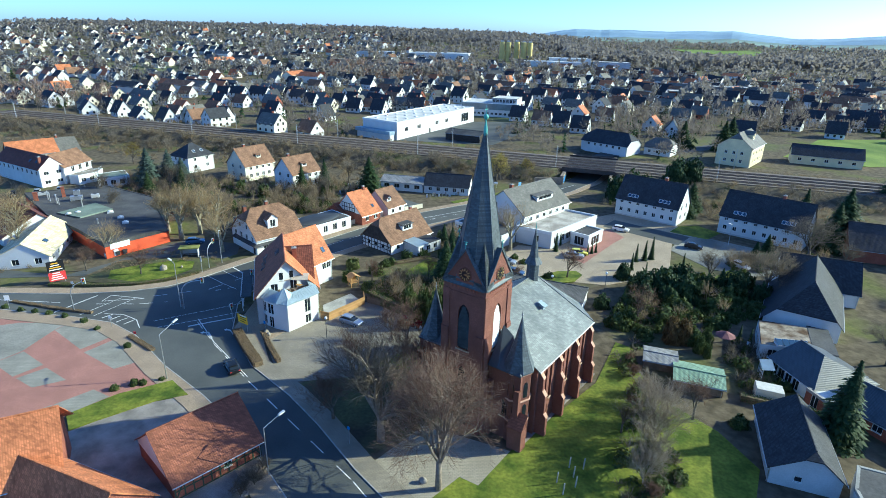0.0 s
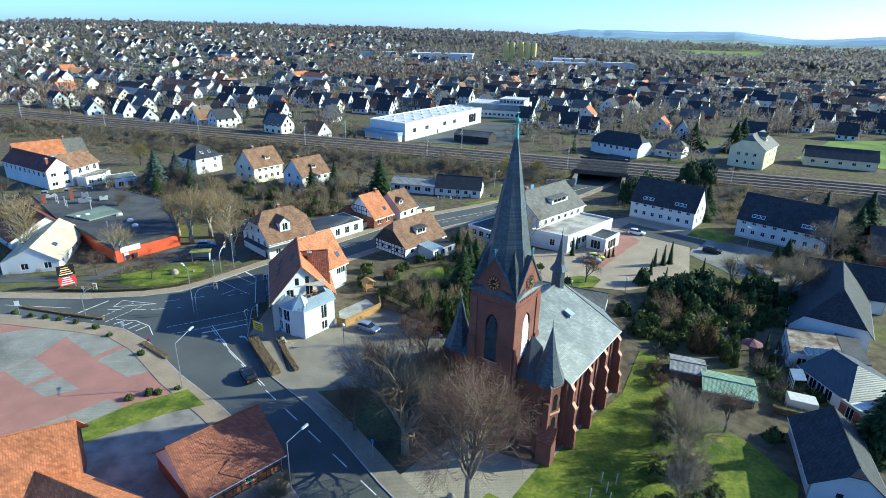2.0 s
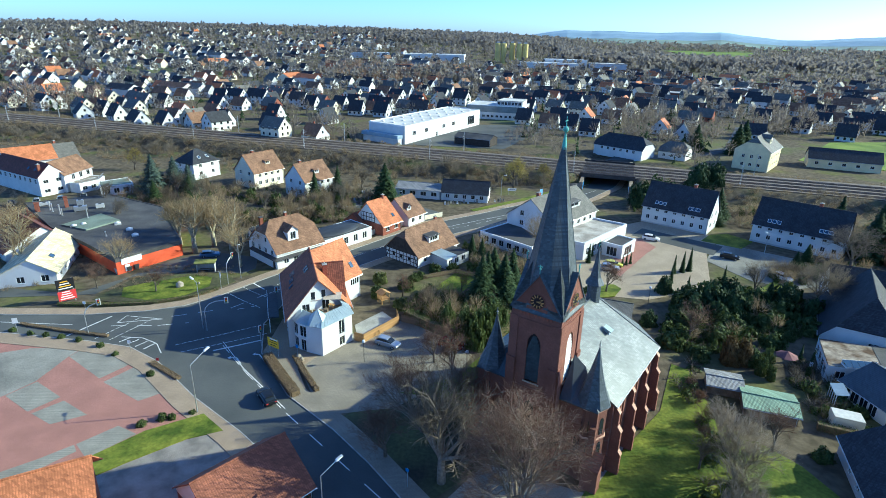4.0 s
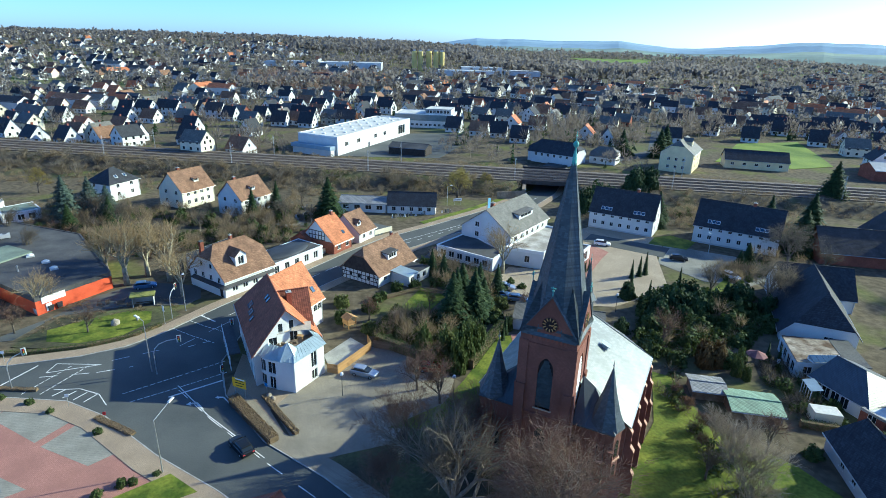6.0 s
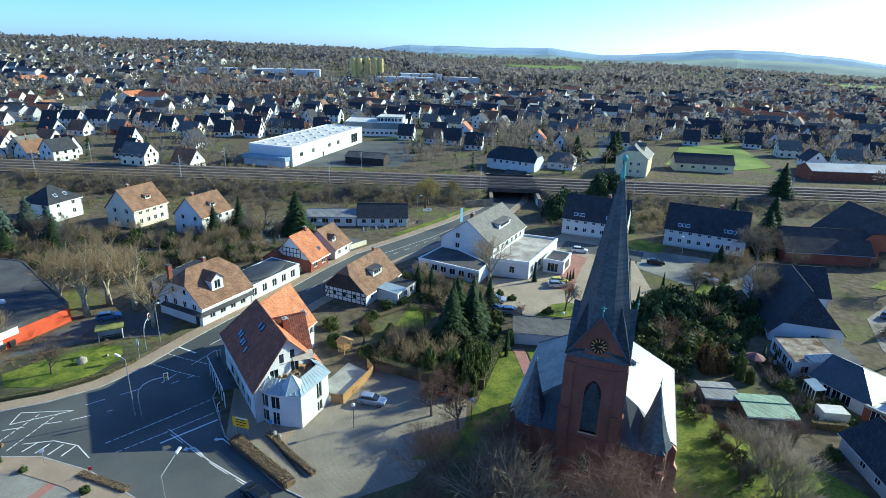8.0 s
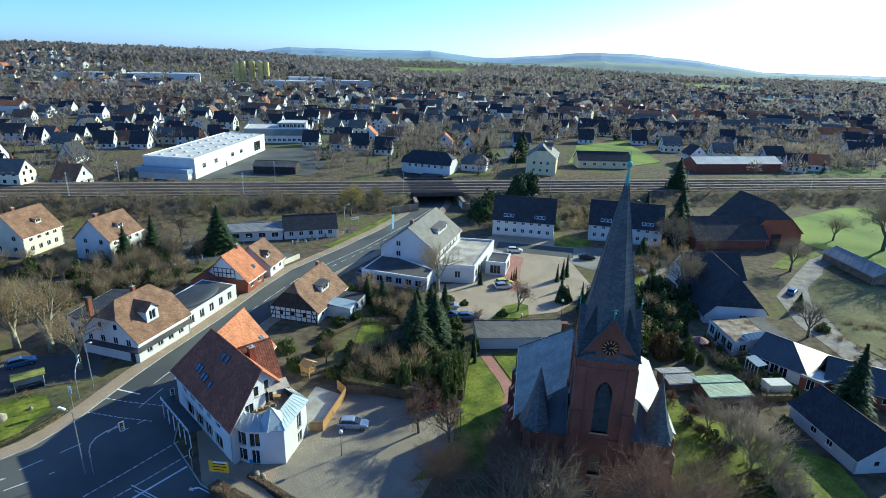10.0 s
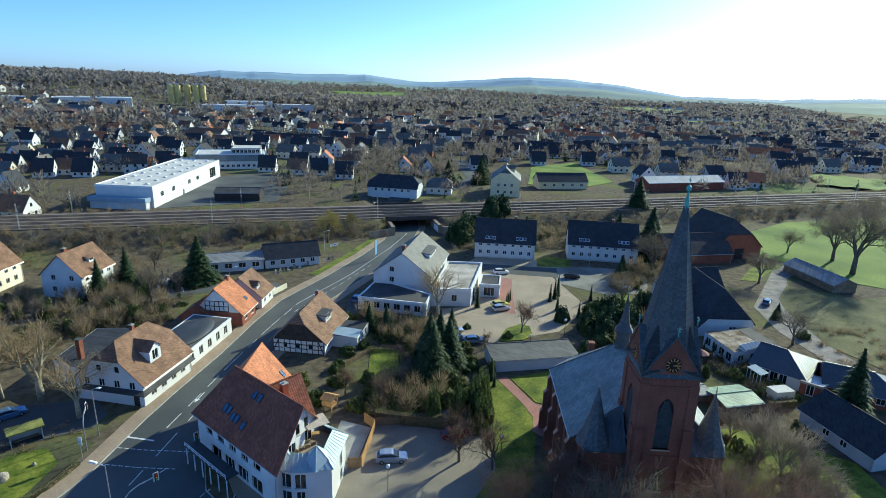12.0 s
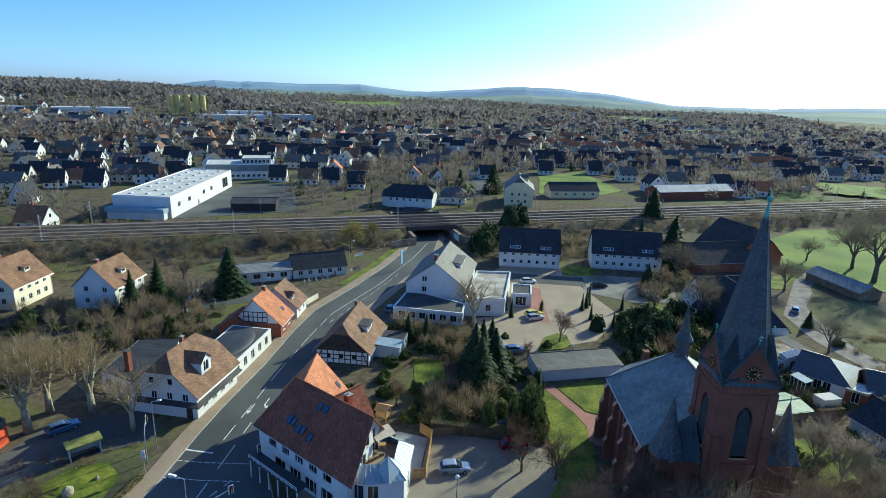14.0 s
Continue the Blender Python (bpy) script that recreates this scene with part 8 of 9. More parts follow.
def town_tree(x, y, lo, hi, green):
    if on_field(x, y) or any(a_ < x < c_ and b_ < y < d_ for a_, b_, c_, d_ in BUILT) or RS.x * x + RS.y * y < 244:
        return
    if TR.random() > green:
        rr = TR.uniform(lo, hi)
        spots.append((x, y, ground_z(x, y) - 0.2, rr, rr * TR.uniform(1.7, 2.6), TR.uniform(0, 6)))
    else:
        h = TR.uniform(3, 9)
        ever.append((x, y, ground_z(x, y) - 0.2, h * TR.uniform(0.7, 1.0), h, TR.uniform(0, 6)))


for x, y in gaps:
    far_ = math.hypot(x, y)
    for j in range(4 if far_ < 480 else 2):
        town_tree(x + TR.uniform(-10, 10), y + TR.uniform(-10, 10), 2.6, 5.4 if far_ < 600 else 7.0, 0.16)
for x, y, t, k in near_town[:2700]:
    for j in range(2 if math.hypot(x, y) < 560 else 1):
        town_tree(x + TR.choice((-1, 1)) * TR.uniform(6, 11), y + TR.uniform(-11, 11), 1.6, 3.8, 0.28)
az_w = [(28, 80, 300, 700, 420), (30, 78, 700, 1500, 520), (-45, -8, 258, 300, 130), (14, 60, 258, 400, 260)]
for lo, hi, r0, r1, n in az_w:
    for j in range(n):
        az, rad = radians(TR.uniform(lo, hi)), math.sqrt(TR.uniform(r0 * r0, r1 * r1))
        town_tree(rad * math.sin(az), rad * math.cos(az), 2.5, 6.0, 0.16)
for poly, n in (([(84, 268), (112, 264), (124, 284), (166, 345), (150, 400), (90, 350), (60, 300)], 150), ([(22, 258), (58, 246), (58, 290), (44, 330), (26, 290)], 45), ([(134, 252), (158, 252), (160, 300), (205, 340), (180, 345), (140, 285)], 70), ([(88, 236), (112, 228), (114, 250), (92, 250)], 14), ([(180, 228), (240, 226), (300, 250), (330, 330), (230, 330), (222, 262)], 120), ([(-60, 262), (-46, 258), (-46, 300), (-70, 290)], 12)):
    for x, y, z, r_, h_, t_ in region(n, poly, 1, 2, 1, 2, n):
        town_tree(x, y, 1.8, 4.4, 0.22)
# rows of trees along streets and field edges
for j in range(70):
    az, rad = radians(TR.uniform(-42, 70)), TR.uniform(380, 1500)
    d_ = radians(TR.choice((-18, 72)) + TR.uniform(-15, 15))
    for k in range(TR.randint(8, 22)):
        u = k * 8 + TR.uniform(-3, 3)
        town_tree(rad * math.sin(az) + u * math.cos(d_), rad * math.cos(az) + u * math.sin(d_) + TR.uniform(-3, 3), 3.0, 5.5, 0.05)
# dense woods: strips on the slopes
for lo, hi, r0, r1, n in ((-6, 12, 1180, 1420, 1500), (11, 27, 960, 1240, 1600), (-34, -4, 1500, 1800, 1100), (27, 36, 1050, 1300, 500), (34, 50, 1500, 1900, 700), (-12, 3, 560, 640, 130)):
    for j in range(n):
        az, rad = radians(TR.uniform(lo, hi)), TR.uniform(r0, r1)
        x, y = rad * math.sin(az), rad * math.cos(az)
        if on_field(x, y):
            continue
        rr = TR.uniform(4, 8)
        spots.append((x, y, ground_z(x, y) - 0.5, rr, rr * TR.uniform(1.8, 2.6), TR.uniform(0, 6)))
near_spots = [q for q in spots if math.hypot(q[0], q[1]) < 470]
scatter("town_trees", "bare brown trees between the town houses", "trees", fine_clumps, near_spots, TOWNWOOD)
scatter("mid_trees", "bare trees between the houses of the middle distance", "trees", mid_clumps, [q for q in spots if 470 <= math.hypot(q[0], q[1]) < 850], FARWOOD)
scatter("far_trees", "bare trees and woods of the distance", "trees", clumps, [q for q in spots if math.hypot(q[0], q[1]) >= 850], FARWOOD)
wood = []
for lo, hi, r0, r1, n in ((-11, 1, 560, 740, 330), (-42, -30, 420, 520, 60)):
    for j in range(n):
        az, rad = radians(TR.uniform(lo, hi)), TR.uniform(r0, r1)
        x, y, rr = rad * math.sin(az), rad * math.cos(az), TR.uniform(3.5, 6)
        wood.append((x, y, ground_z(x, y) - 0.5, rr, rr * TR.uniform(2.0, 2.8), TR.uniform(0, 6)))
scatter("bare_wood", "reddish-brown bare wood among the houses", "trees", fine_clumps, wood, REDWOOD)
scatter("town_conifers", "dark conifers between the distant houses", "trees", evers, ever, CONIFER)

# far hills along the horizon; distance haze is mixed into their base colours
CREST = [(-60, -9), (-40, -9), (-31, 1), (-21, 3), (-15, 6), (-5, 4), (0, -1), (9, 1), (12, 9), (20, 8), (25, 10), (30, 1), (34, 4), (40, 14), (45, 12), (49, 6), (55, -8), (63, -8), (72, 0), (82, 2), (100, 0)]


def crest(az):
    for (a0, v0), (a1, v1) in zip(CREST, CREST[1:]):
        if az <= a1:
            return v0 + (v1 - v0) * (az - a0) / (a1 - a0)
    return 0.0


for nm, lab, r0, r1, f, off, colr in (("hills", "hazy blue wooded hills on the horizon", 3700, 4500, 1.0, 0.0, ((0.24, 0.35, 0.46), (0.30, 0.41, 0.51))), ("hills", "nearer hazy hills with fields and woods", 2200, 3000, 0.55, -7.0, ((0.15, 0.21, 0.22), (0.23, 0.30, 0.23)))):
    b = Build()
    n = 220
    rings = (r0 - 500, r0 - 250, r0, (r0 + r1) / 2, r1)
    prof = (0.0, 0.5, 0.85, 1.0, 0.9)
    for ri, (rad, pf) in enumerate(zip(rings, prof)):
        for i in range(n + 1):
            az = -60 + 160 * i / n
            wob = 1.6 * noise.noise(Vector((az / 3.0, off, 0))) + 1.0 * noise.noise(Vector((az / 0.8, off + 4, 0)))
            top = 50 + (crest(az) * f + off + wob) / 1000 * rings[3] / math.cos(radians(az - 20)) ** 0.2
            z = -40 + (top + 40) * pf
            b.v.append((rad * math.sin(radians(az)), rad * math.cos(radians(az)), z))
    b.f = [(r * (n + 1) + i, r * (n + 1) + i + 1, (r + 1) * (n + 1) + i + 1, (r + 1) * (n + 1) + i) for r in range(4) for i in range(n)]
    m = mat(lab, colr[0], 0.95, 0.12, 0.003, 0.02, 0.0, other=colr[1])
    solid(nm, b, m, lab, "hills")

# ---------------------------------------------------------------- corner house: bay block, zinc roofs, roof terrace
BLK = [(-22.6, 92.6), (-26.7, 87.4), (-29.3, 88.4), (-31.0, 89.4), (-32.4, 91.0), (-32.9, 93.4), (-31.0, 98.0), (-25.2, 98.6)]
BLK = BLK[::-1]
b = Build()
n = len(BLK)
area = sum(BLK[i - 1][0] * BLK[i][1] - BLK[i][0] * BLK[i - 1][1] for i in range(n))
if area < 0:
    BLK = BLK[::-1]
edges = [(BLK[i], BLK[(i + 1) % n]) for i in range(n)]


def edge_of(p):
    return min(range(n), key=lambda i: math.dist(((edges[i][0][0] + edges[i][1][0]) / 2, (edges[i][0][1] + edges[i][1][1]) / 2), p))


wins_for = {edge_of((-24.6, 90.0)): [(4.3, 2.4, 1.2, 2.6), (4.3, 0.3, 1.2, 1.6)], edge_of((-30.1, 88.9)): [(1.0, 2.7, 1.4, 2.0), (1.0, 0.1, 1.1, 2.1)], edge_of((-31.7, 90.2)): [(1.2, 2.7, 1.6, 2.0), (1.2, 0.4, 1.6, 1.8)], edge_of((-32.6, 92.2)): [(1.2, 2.7, 1.5, 2.0), (1.2, 0.4, 1.5, 1.8)]}
corner_block = thing("bay_block", "white rendered bay block with standing-seam zinc roofs", "house front")
for i, (p, q) in enumerate(edges):
    ln = math.dist(p, q)
    hs = [(min(u, ln - w / 2 - 0.1), z, min(w, ln - 0.3), h) for u, z, w, h in wins_for.get(i, [])]
    b.wall(p, q, -0.3, [(0, 5.45), (ln, 5.45)], hs)
    d = (Vector(q) - Vector(p)).normalized()
    for u, z, w, h in hs:
        c = Vector(p) + d * u
        put_window(corner_block, c.x, c.y, z, math.degrees(math.atan2(d.y, d.x)), w, h)
part("wall", b, WHITE, corner_block)
cx, cy = -27.8, 94.4
for i, (p, q) in enumerate(edges):
    mid = ((p[0] + q[0]) / 2, (p[1] + q[1]) / 2)
    if mid[1] > 97.5:
        continue
    d = (Vector(q) - Vector(p)).normalized()
    out = Vector((d.y, -d.x))
    ip = [Vector(v) + (Vector((cx, cy)) - Vector(v)) * 0.30 for v in (p, q)]
    op = [Vector(v) + (Vector(v) - Vector((cx, cy))).normalized() * 0.45 for v in (p, q)]
    b = Build()
    b.slab([(*op[0], 5.4), (*op[1], 5.4), (*ip[1], 6.5), (*ip[0], 6.5)], 0.08)
    zr = part("zinc_roof", b, ZINC, corner_block, "pale standing-seam zinc roof")
    s = Build()
    k = max(2, int((op[1] - op[0]).length / 0.7))
    for j in range(k + 1):
        a0, a1 = op[0].lerp(op[1], j / k), ip[0].lerp(ip[1], j / k)
        s.tube((*a0, 5.43), (*a1, 6.53), 0.025, 0.025, 4)
    part("seams", s, ZINC, zr)
b = Build()
b.prism([tuple(Vector(v) + (Vector((cx, cy)) - Vector(v)) * 0.28) for v in BLK], 5.3, 5.5)
part("terrace_floor", b, PAVE_TAN, corner_block)
# pyramids over the bays
for bc, rad_, zl, zp in (((-27.7, 89.6), 2.35, 5.35, 7.5), ((-31.0, 91.4), 1.75, 5.35, 6.9)):
    b = Build()
    ring8 = [(bc[0] + rad_ * math.cos(radians(60 * k + 5)), bc[1] + rad_ * math.sin(radians(60 * k + 5)), zl) for k in range(6)]
    b.add(ring8 + [(bc[0], bc[1], zp)], [(k, (k + 1) % 6, 6) for k in range(6)] + [tuple(range(5, -1, -1))])
    by = part("bay_roof", b, ZINC, corner_block, "pointed zinc roof over the bay")
    b = Build()
    for q in ring8:
        b.tube(q, (bc[0], bc[1], zp), 0.04, 0.04, 4)
    part("seams", b, ZINC, by)
for x, y, rz in ((-29.4, 93.4, 30), (-26.0, 94.2, 5)):
    b = Build()
    b.box(-1.5, -1.0, 0, 1.5, 1.0, 0.05, pose(x, y, 7.7, 14, 0, rz))
    part("awning", b, mat("tan awning cloth", (0.55, 0.46, 0.36), 0.8, 0.15, 1, 8), corner_block, "faded tan awning")
for k in range(5):
    x, y = -30.4 + 0.85 * k, 92.0 + 0.16 * k
    b = Build()
    b.box(x - 0.3, y - 0.15, 5.5, x + 0.3, y + 0.15, 5.95)
    part("planter", b, WOOD, corner_block, "wooden balcony planter")
for x, y, rz in ((-29.2, 93.6, 25), (-26.2, 93.9, -20)):
    t = thing("terrace_table", "small wooden table on the roof terrace", "table", pose(x, y, 5.5, 0, 0, rz))
    b = Build()
    b.box(-0.5, -0.35, 0.7, 0.5, 0.35, 0.74)
    part("tabletop", b, WOODNEW, t)
    for sx in (-0.42, 0.42):
        for sy in (-0.28, 0.28):
            b = Build()
            b.box(sx - 0.03, sy - 0.03, 0, sx + 0.03, sy + 0.03, 0.7)
            part("leg", b, WOODNEW, t)
canopy = thing("shop_canopy", "dark canopy with white posts along the shop front", "canopy", pose(-37.6, 100.4, 0, 0, 0, -73))
b = Build()
b.box(-5.0, -1.5, 2.7, 5.2, 0.3, 2.9)
part("canopy_roof", b, DARKMETAL, canopy)
for k in range(6):
    b = Build()
    b.box(-4.9 + 2 * k, -1.45, 0, -4.78 + 2 * k, -1.33, 2.7)
    part("post", b, FRAMEW, canopy)
b = Build()
b.box(-5.0, -1.55, 3.45, 5.2, -1.48, 3.52)
b.box(-5.0, -1.55, 3.15, 5.2, -1.48, 3.2)
for k in range(11):
    b.box(-5.0 + 1.02 * k, -1.55, 2.9, -4.95 + 1.02 * k, -1.48, 3.5)
part("railing", b, FRAMEW, canopy)

# ---------------------------------------------------------------- timber framing
def beams(o, side, x, u0, u1, z0, z1, nu, nz, material, diag=True):
    """Posts, rails and braces of a timber frame, one mesh each, on an end wall (L, R) or a long wall (F)."""
    def put(ua, za, ub, zb_, w=0.16):
        d = Vector((ub - ua, zb_ - za))
        ln = d.length
        ang = math.degrees(math.atan2(d.y, d.x))
        b = Build()
        b.box(0, -0.05, -w / 2, ln, 0.03, w / 2)
        if side == "F":
            m = pose(ua, x, za, 0, -ang, 0)
        elif side == "L":
            m = pose(x, ua, za, 0, 0, 0) @ pose(0, 0, 0, 0, 0, -90) @ pose(0, 0, 0, 0, -(180 - ang), 0) if False else pose(x, ua, za, 0, 0, -90) @ pose(0, 0, 0, 0, -(180 - ang), 0)
        part("timber_beam", b, material, o, m=m)
    for k in range(nu + 1):
        u = u0 + (u1 - u0) * k / nu
        put(u, z0, u, z1)
    for k in range(nz + 1):
        z = z0 + (z1 - z0) * k / nz
        put(u0, z, u1, z)
    if diag:
        put(u0, z0, u0 + (u1 - u0) / nu, z1)
        put(u1, z0, u1 - (u1 - u0) / nu, z1)


GREENBEAM = mat("dark green timber", (0.035, 0.06, 0.04), 0.8, 0.3, 1.5, 8)
beams(timber_house, "L", -math.dist((-16.4, 128.7), (-7.3, 139.1)) / 2, -5.2, 4.9, 0.1, 2.75, 9, 3, TIMBER)
b = Build()
hl = math.dist((-16.4, 128.7), (-7.3, 139.1)) / 2
b.wall((-hl - 0.06, 4.6), (-hl - 0.06, -5.0), 2.85, [(0, 3.0), (2.9, 6.0), (6.2, 6.0), (9.6, 3.0)])
part("gable_cladding", b, TIMBER, timber_house, "black boarded gable")
b = Build()
hb = math.dist((-33.2, 52.5), (-25.9, 60.2)) / 2
b.wall((-hb - 0.05, 4.9), (-hb - 0.05, -5.2), 2.2, [(0, 2.6), (4.9, 6.3), (10.1, 2.6)])
part("gable_plaster", b, WHITE, barn, "white plastered gable")
hc = math.dist((-26.6, 149.6), (-22.2, 155.2)) / 2
b = Build()
b.wall((-hc - 0.04, 4.2), (-hc - 0.04, -5.1), 3.1, [(0, 3.5), (4.2, 7.9), (9.3, 3.5)], [])
part("gable_plaster", b, WHITE, brick_cottage, "white timber-framed gable")
beams(brick_cottage, "L", -hc - 0.05, -2.8, 2.2, 3.2, 5.4, 5, 2, TIMBER, False)
beams(barn, "F", -5.3, -5.2, 5.2, 0.2, 2.3, 10, 2, GREENBEAM)
garden_room = flat_block("garden_room", "white garden room with a glazed lean-to roof", [(-9.6, 128.2), (-5.8, 124.7), (-0.6, 130.4), (-4.2, 133.9)], 2.4, WHITE, BITUMEN, wins=[(1, u, 0.7, 1.2, 1.3) for u in (1.2, 3.4, 5.8)], parapet=0.0, category="extension")
b = Build()
b.slab([(-9.8, 128.3, 2.75), (-6.0, 124.4, 2.5), (-3.4, 127.4, 2.5), (-7.2, 131.0, 2.75)], 0.08)
part("glass_roof", b, ZINC, garden_room, "pale glazed lean-to roof")

# ---------------------------------------------------------------- cars
def car(x, y, ang, paint, label, kind="hatch"):
    L, W, Hh = (4.4, 1.78, 1.48) if kind == "hatch" else (4.6, 1.8, 1.6)
    o = thing("car", label, "car", pose(x, y, 0.08, 0, 0, ang), "parked cars")
    hl, hw = L / 2, W / 2

    def loft(secs, nm, material, lab=""):
        """Sections across the car: (x, half width, bottom, top)."""
        b = Build()
        for x_, w, z0, z1 in secs:
            e = min(0.08, w * 0.2)
            b.v += [(x_, -w, z0), (x_, w, z0), (x_, w, z1 - e), (x_, w - e, z1), (x_, -w + e, z1), (x_, -w, z1 - e)]
        k = len(secs)
        b.f = [(i * 6 + j, (i + 1) * 6 + j, (i + 1) * 6 + (j + 1) % 6, i * 6 + (j + 1) % 6) for i in range(k - 1) for j in range(6)]
        b.f += [tuple(range(6)), tuple(range(k * 6 - 1, k * 6 - 7, -1))]
        return part(nm, b, material, o, lab, smooth=False)
    body = loft([(-hl, hw * 0.86, 0.35, 0.80), (-hl + 0.12, hw * 0.96, 0.25, 0.92), (-hl * 0.5, hw, 0.2, 0.98), (hl * 0.3, hw, 0.2, 0.95), (hl * 0.72, hw * 0.97, 0.22, 0.84), (hl - 0.1, hw * 0.9, 0.25, 0.70), (hl, hw * 0.8, 0.32, 0.58)], "body", paint)
    loft([(-hl + 0.22, hw * 0.80, 0.9, 0.98), (-hl * 0.62, hw * 0.84, 0.9, Hh - 0.10), (hl * 0.02, hw * 0.84, 0.9, Hh - 0.08), (hl * 0.48, hw * 0.82, 0.88, 0.97)], "glazing", PANE)
    loft([(-hl * 0.74, hw * 0.70, Hh - 0.14, Hh - 0.07), (-hl * 0.5, hw * 0.76, Hh - 0.14, Hh), (hl * 0.0, hw * 0.76, Hh - 0.14, Hh), (hl * 0.12, hw * 0.70, Hh - 0.16, Hh - 0.08)], "car_roof", paint)
    for sx in (-hl * 0.62, hl * 0.62):
        for sy in (-1, 1):
            b = Build()
            b.tube((sx, sy * (hw - 0.2), 0.24), (sx, sy * (hw + 0.01), 0.24), 0.31, 0.31, 14)
            w = part("wheel", b, RUBBER, o)
            b = Build()
            b.tube((sx, sy * (hw - 0.1), 0.24), (sx, sy * (hw + 0.025), 0.24), 0.19, 0.17, 10)
            part("rim", b, METAL, w)
    for sy in (-1, 1):
        b = Build()
        b.box(hl - 0.16, min(sy * hw * 0.5, sy * hw * 0.85), 0.52, hl - 0.01, max(sy * hw * 0.5, sy * hw * 0.85), 0.64)
        part("headlight", b, WHITESIGN, o)
        b = Build()
        b.box(-hl - 0.01, min(sy * hw * 0.55, sy * hw * 0.84), 0.62, -hl + 0.1, max(sy * hw * 0.55, sy * hw * 0.84), 0.78)
        part("taillight", b, REDSIGN, o)
        b = Build()
        b.box(hl * 0.32, min(sy * hw, sy * (hw + 0.16)), 0.92, hl * 0.4, max(sy * hw, sy * (hw + 0.16)), 1.04)
        part("mirror", b, paint, o)
    return o


def paintwork(name, c, metal=0.3):
    return mat(name, c, 0.25, 0.03, 1, 20, 0.0, metal=metal, spec=0.6)


SILVER, WHITEC, DARKC, REDC, BLUEC, YELC = paintwork("silver car paint", (0.55, 0.56, 0.58), 0.6), paintwork("white car paint", (0.78, 0.78, 0.78), 0), paintwork("black car paint", (0.02, 0.022, 0.026)), paintwork("red car paint", (0.20, 0.012, 0.016)), paintwork("blue-grey car paint", (0.16, 0.24, 0.38), 0.5), paintwork("yellow car paint", (0.72, 0.66, 0.10), 0)
car(-16.4, 91.1, -28, SILVER, "silver estate car parked on brick paving")
car(-32.6, 75.5, 125, DARKC, "black car waiting at the junction")
car(-5.6, 91.0, -20, REDC, "dark red car parked in shade")
car(14.9, 121.6, -22, SILVER, "silver car parked by the conifers")
car(16.0, 115.4, -22, BLUEC, "blue-grey car parked by the conifers")
car(13.3, 117.6, -22, BLUEC, "grey-blue car parked under the shrubs")
car(31.6, 126.2, -10, SILVER, "silver car parked before the hotel")
car(33.0, 128.2, -10, YELC, "yellow car parked before the hotel")
car(48.6, 147.0, -28, WHITEC, "white car parked before the apartments")
car(69.5, 122.3, -65, WHITEC, "white car parked in the lane")
car(5.2, 148.0, 40, BLUEC, "blue car parked beside the hotel")
car(-61.0, 130.0, 15, BLUEC, "blue-grey car parked under bare trees")
car(93.0, 96.5, 20, BLUEC, "blue car parked on the farm drive")
car(63.5, 134.5, -28, DARKC, "dark car parked along the lane")
for k in range(4):
    car(-132 + 5.2 * k, 166.5 + 3.0 * k, -60, (DARKC, SILVER, BLUEC, DARKC)[k], "car parked behind the supermarket")

# ---------------------------------------------------------------- lamps, signals, signs
def street_lamp(x, y, ang, h, reach):
    o = thing("street_lamp", "tall galvanised street lamp with a slanting arm", "street lamp", pose(x, y, 0, 0, 0, ang), "street lamps")
    b = Build()
    b.tube((0, 0, -0.2), (0, 0, h), 0.09, 0.055, 8)
    part("pole", b, METAL, o)
    b = Build()
    b.tube((0, 0, h), (reach, 0, h + reach * 0.45), 0.05, 0.04, 6)
    part("arm", b, METAL, o)
    b = Build()
    m = pose(reach, 0, h + reach * 0.45, 0, -18, 0)
    for bx in ((-0.1, -0.16, -0.07, 0.75, 0.16, 0.08), (0.0, -0.12, 0.08, 0.65, 0.12, 0.13)):
        b.box(*bx, m)
    part("lamp_head", b, FRAMEW, o, "white lamp head")


street_lamp(-41.3, 72.4, 58, 7.6, 2.4)
street_lamp(-20.2, 53.2, 42, 6.9, 2.0)
street_lamp(-49.6, 96.0, 150, 9.0, 0.9)
street_lamp(-50.0, 118.0, -60, 7.5, 1.4)
street_lamp(13.2, 188.4, -50, 6.5, 1.2)
street_lamp(-19.8, 166.0, -40, 6.5, 1.2)
street_lamp(74.0, 138.0, 200, 5.5, 0.8)
for x, y in ((-19.8, 85.8), (-3.4, 83.1), (34.2, 108.2), (22.5, 106.0)):
    o = thing("globe_lamp", "short lamp post with a white globe", "lamp", pose(x, y, 0), "globe lamps")
    b = Build()
    b.tube((0, 0, -0.1), (0, 0, 3.6), 0.05, 0.04, 8)
    part("post", b, DARKMETAL, o)
    b = Build()
    b.lathe([(0.06, 3.55), (0.22, 3.65), (0.28, 3.85), (0.22, 4.05), (0.05, 4.12)], 12)
    part("globe", b, FRAMEW, o, smooth=True)


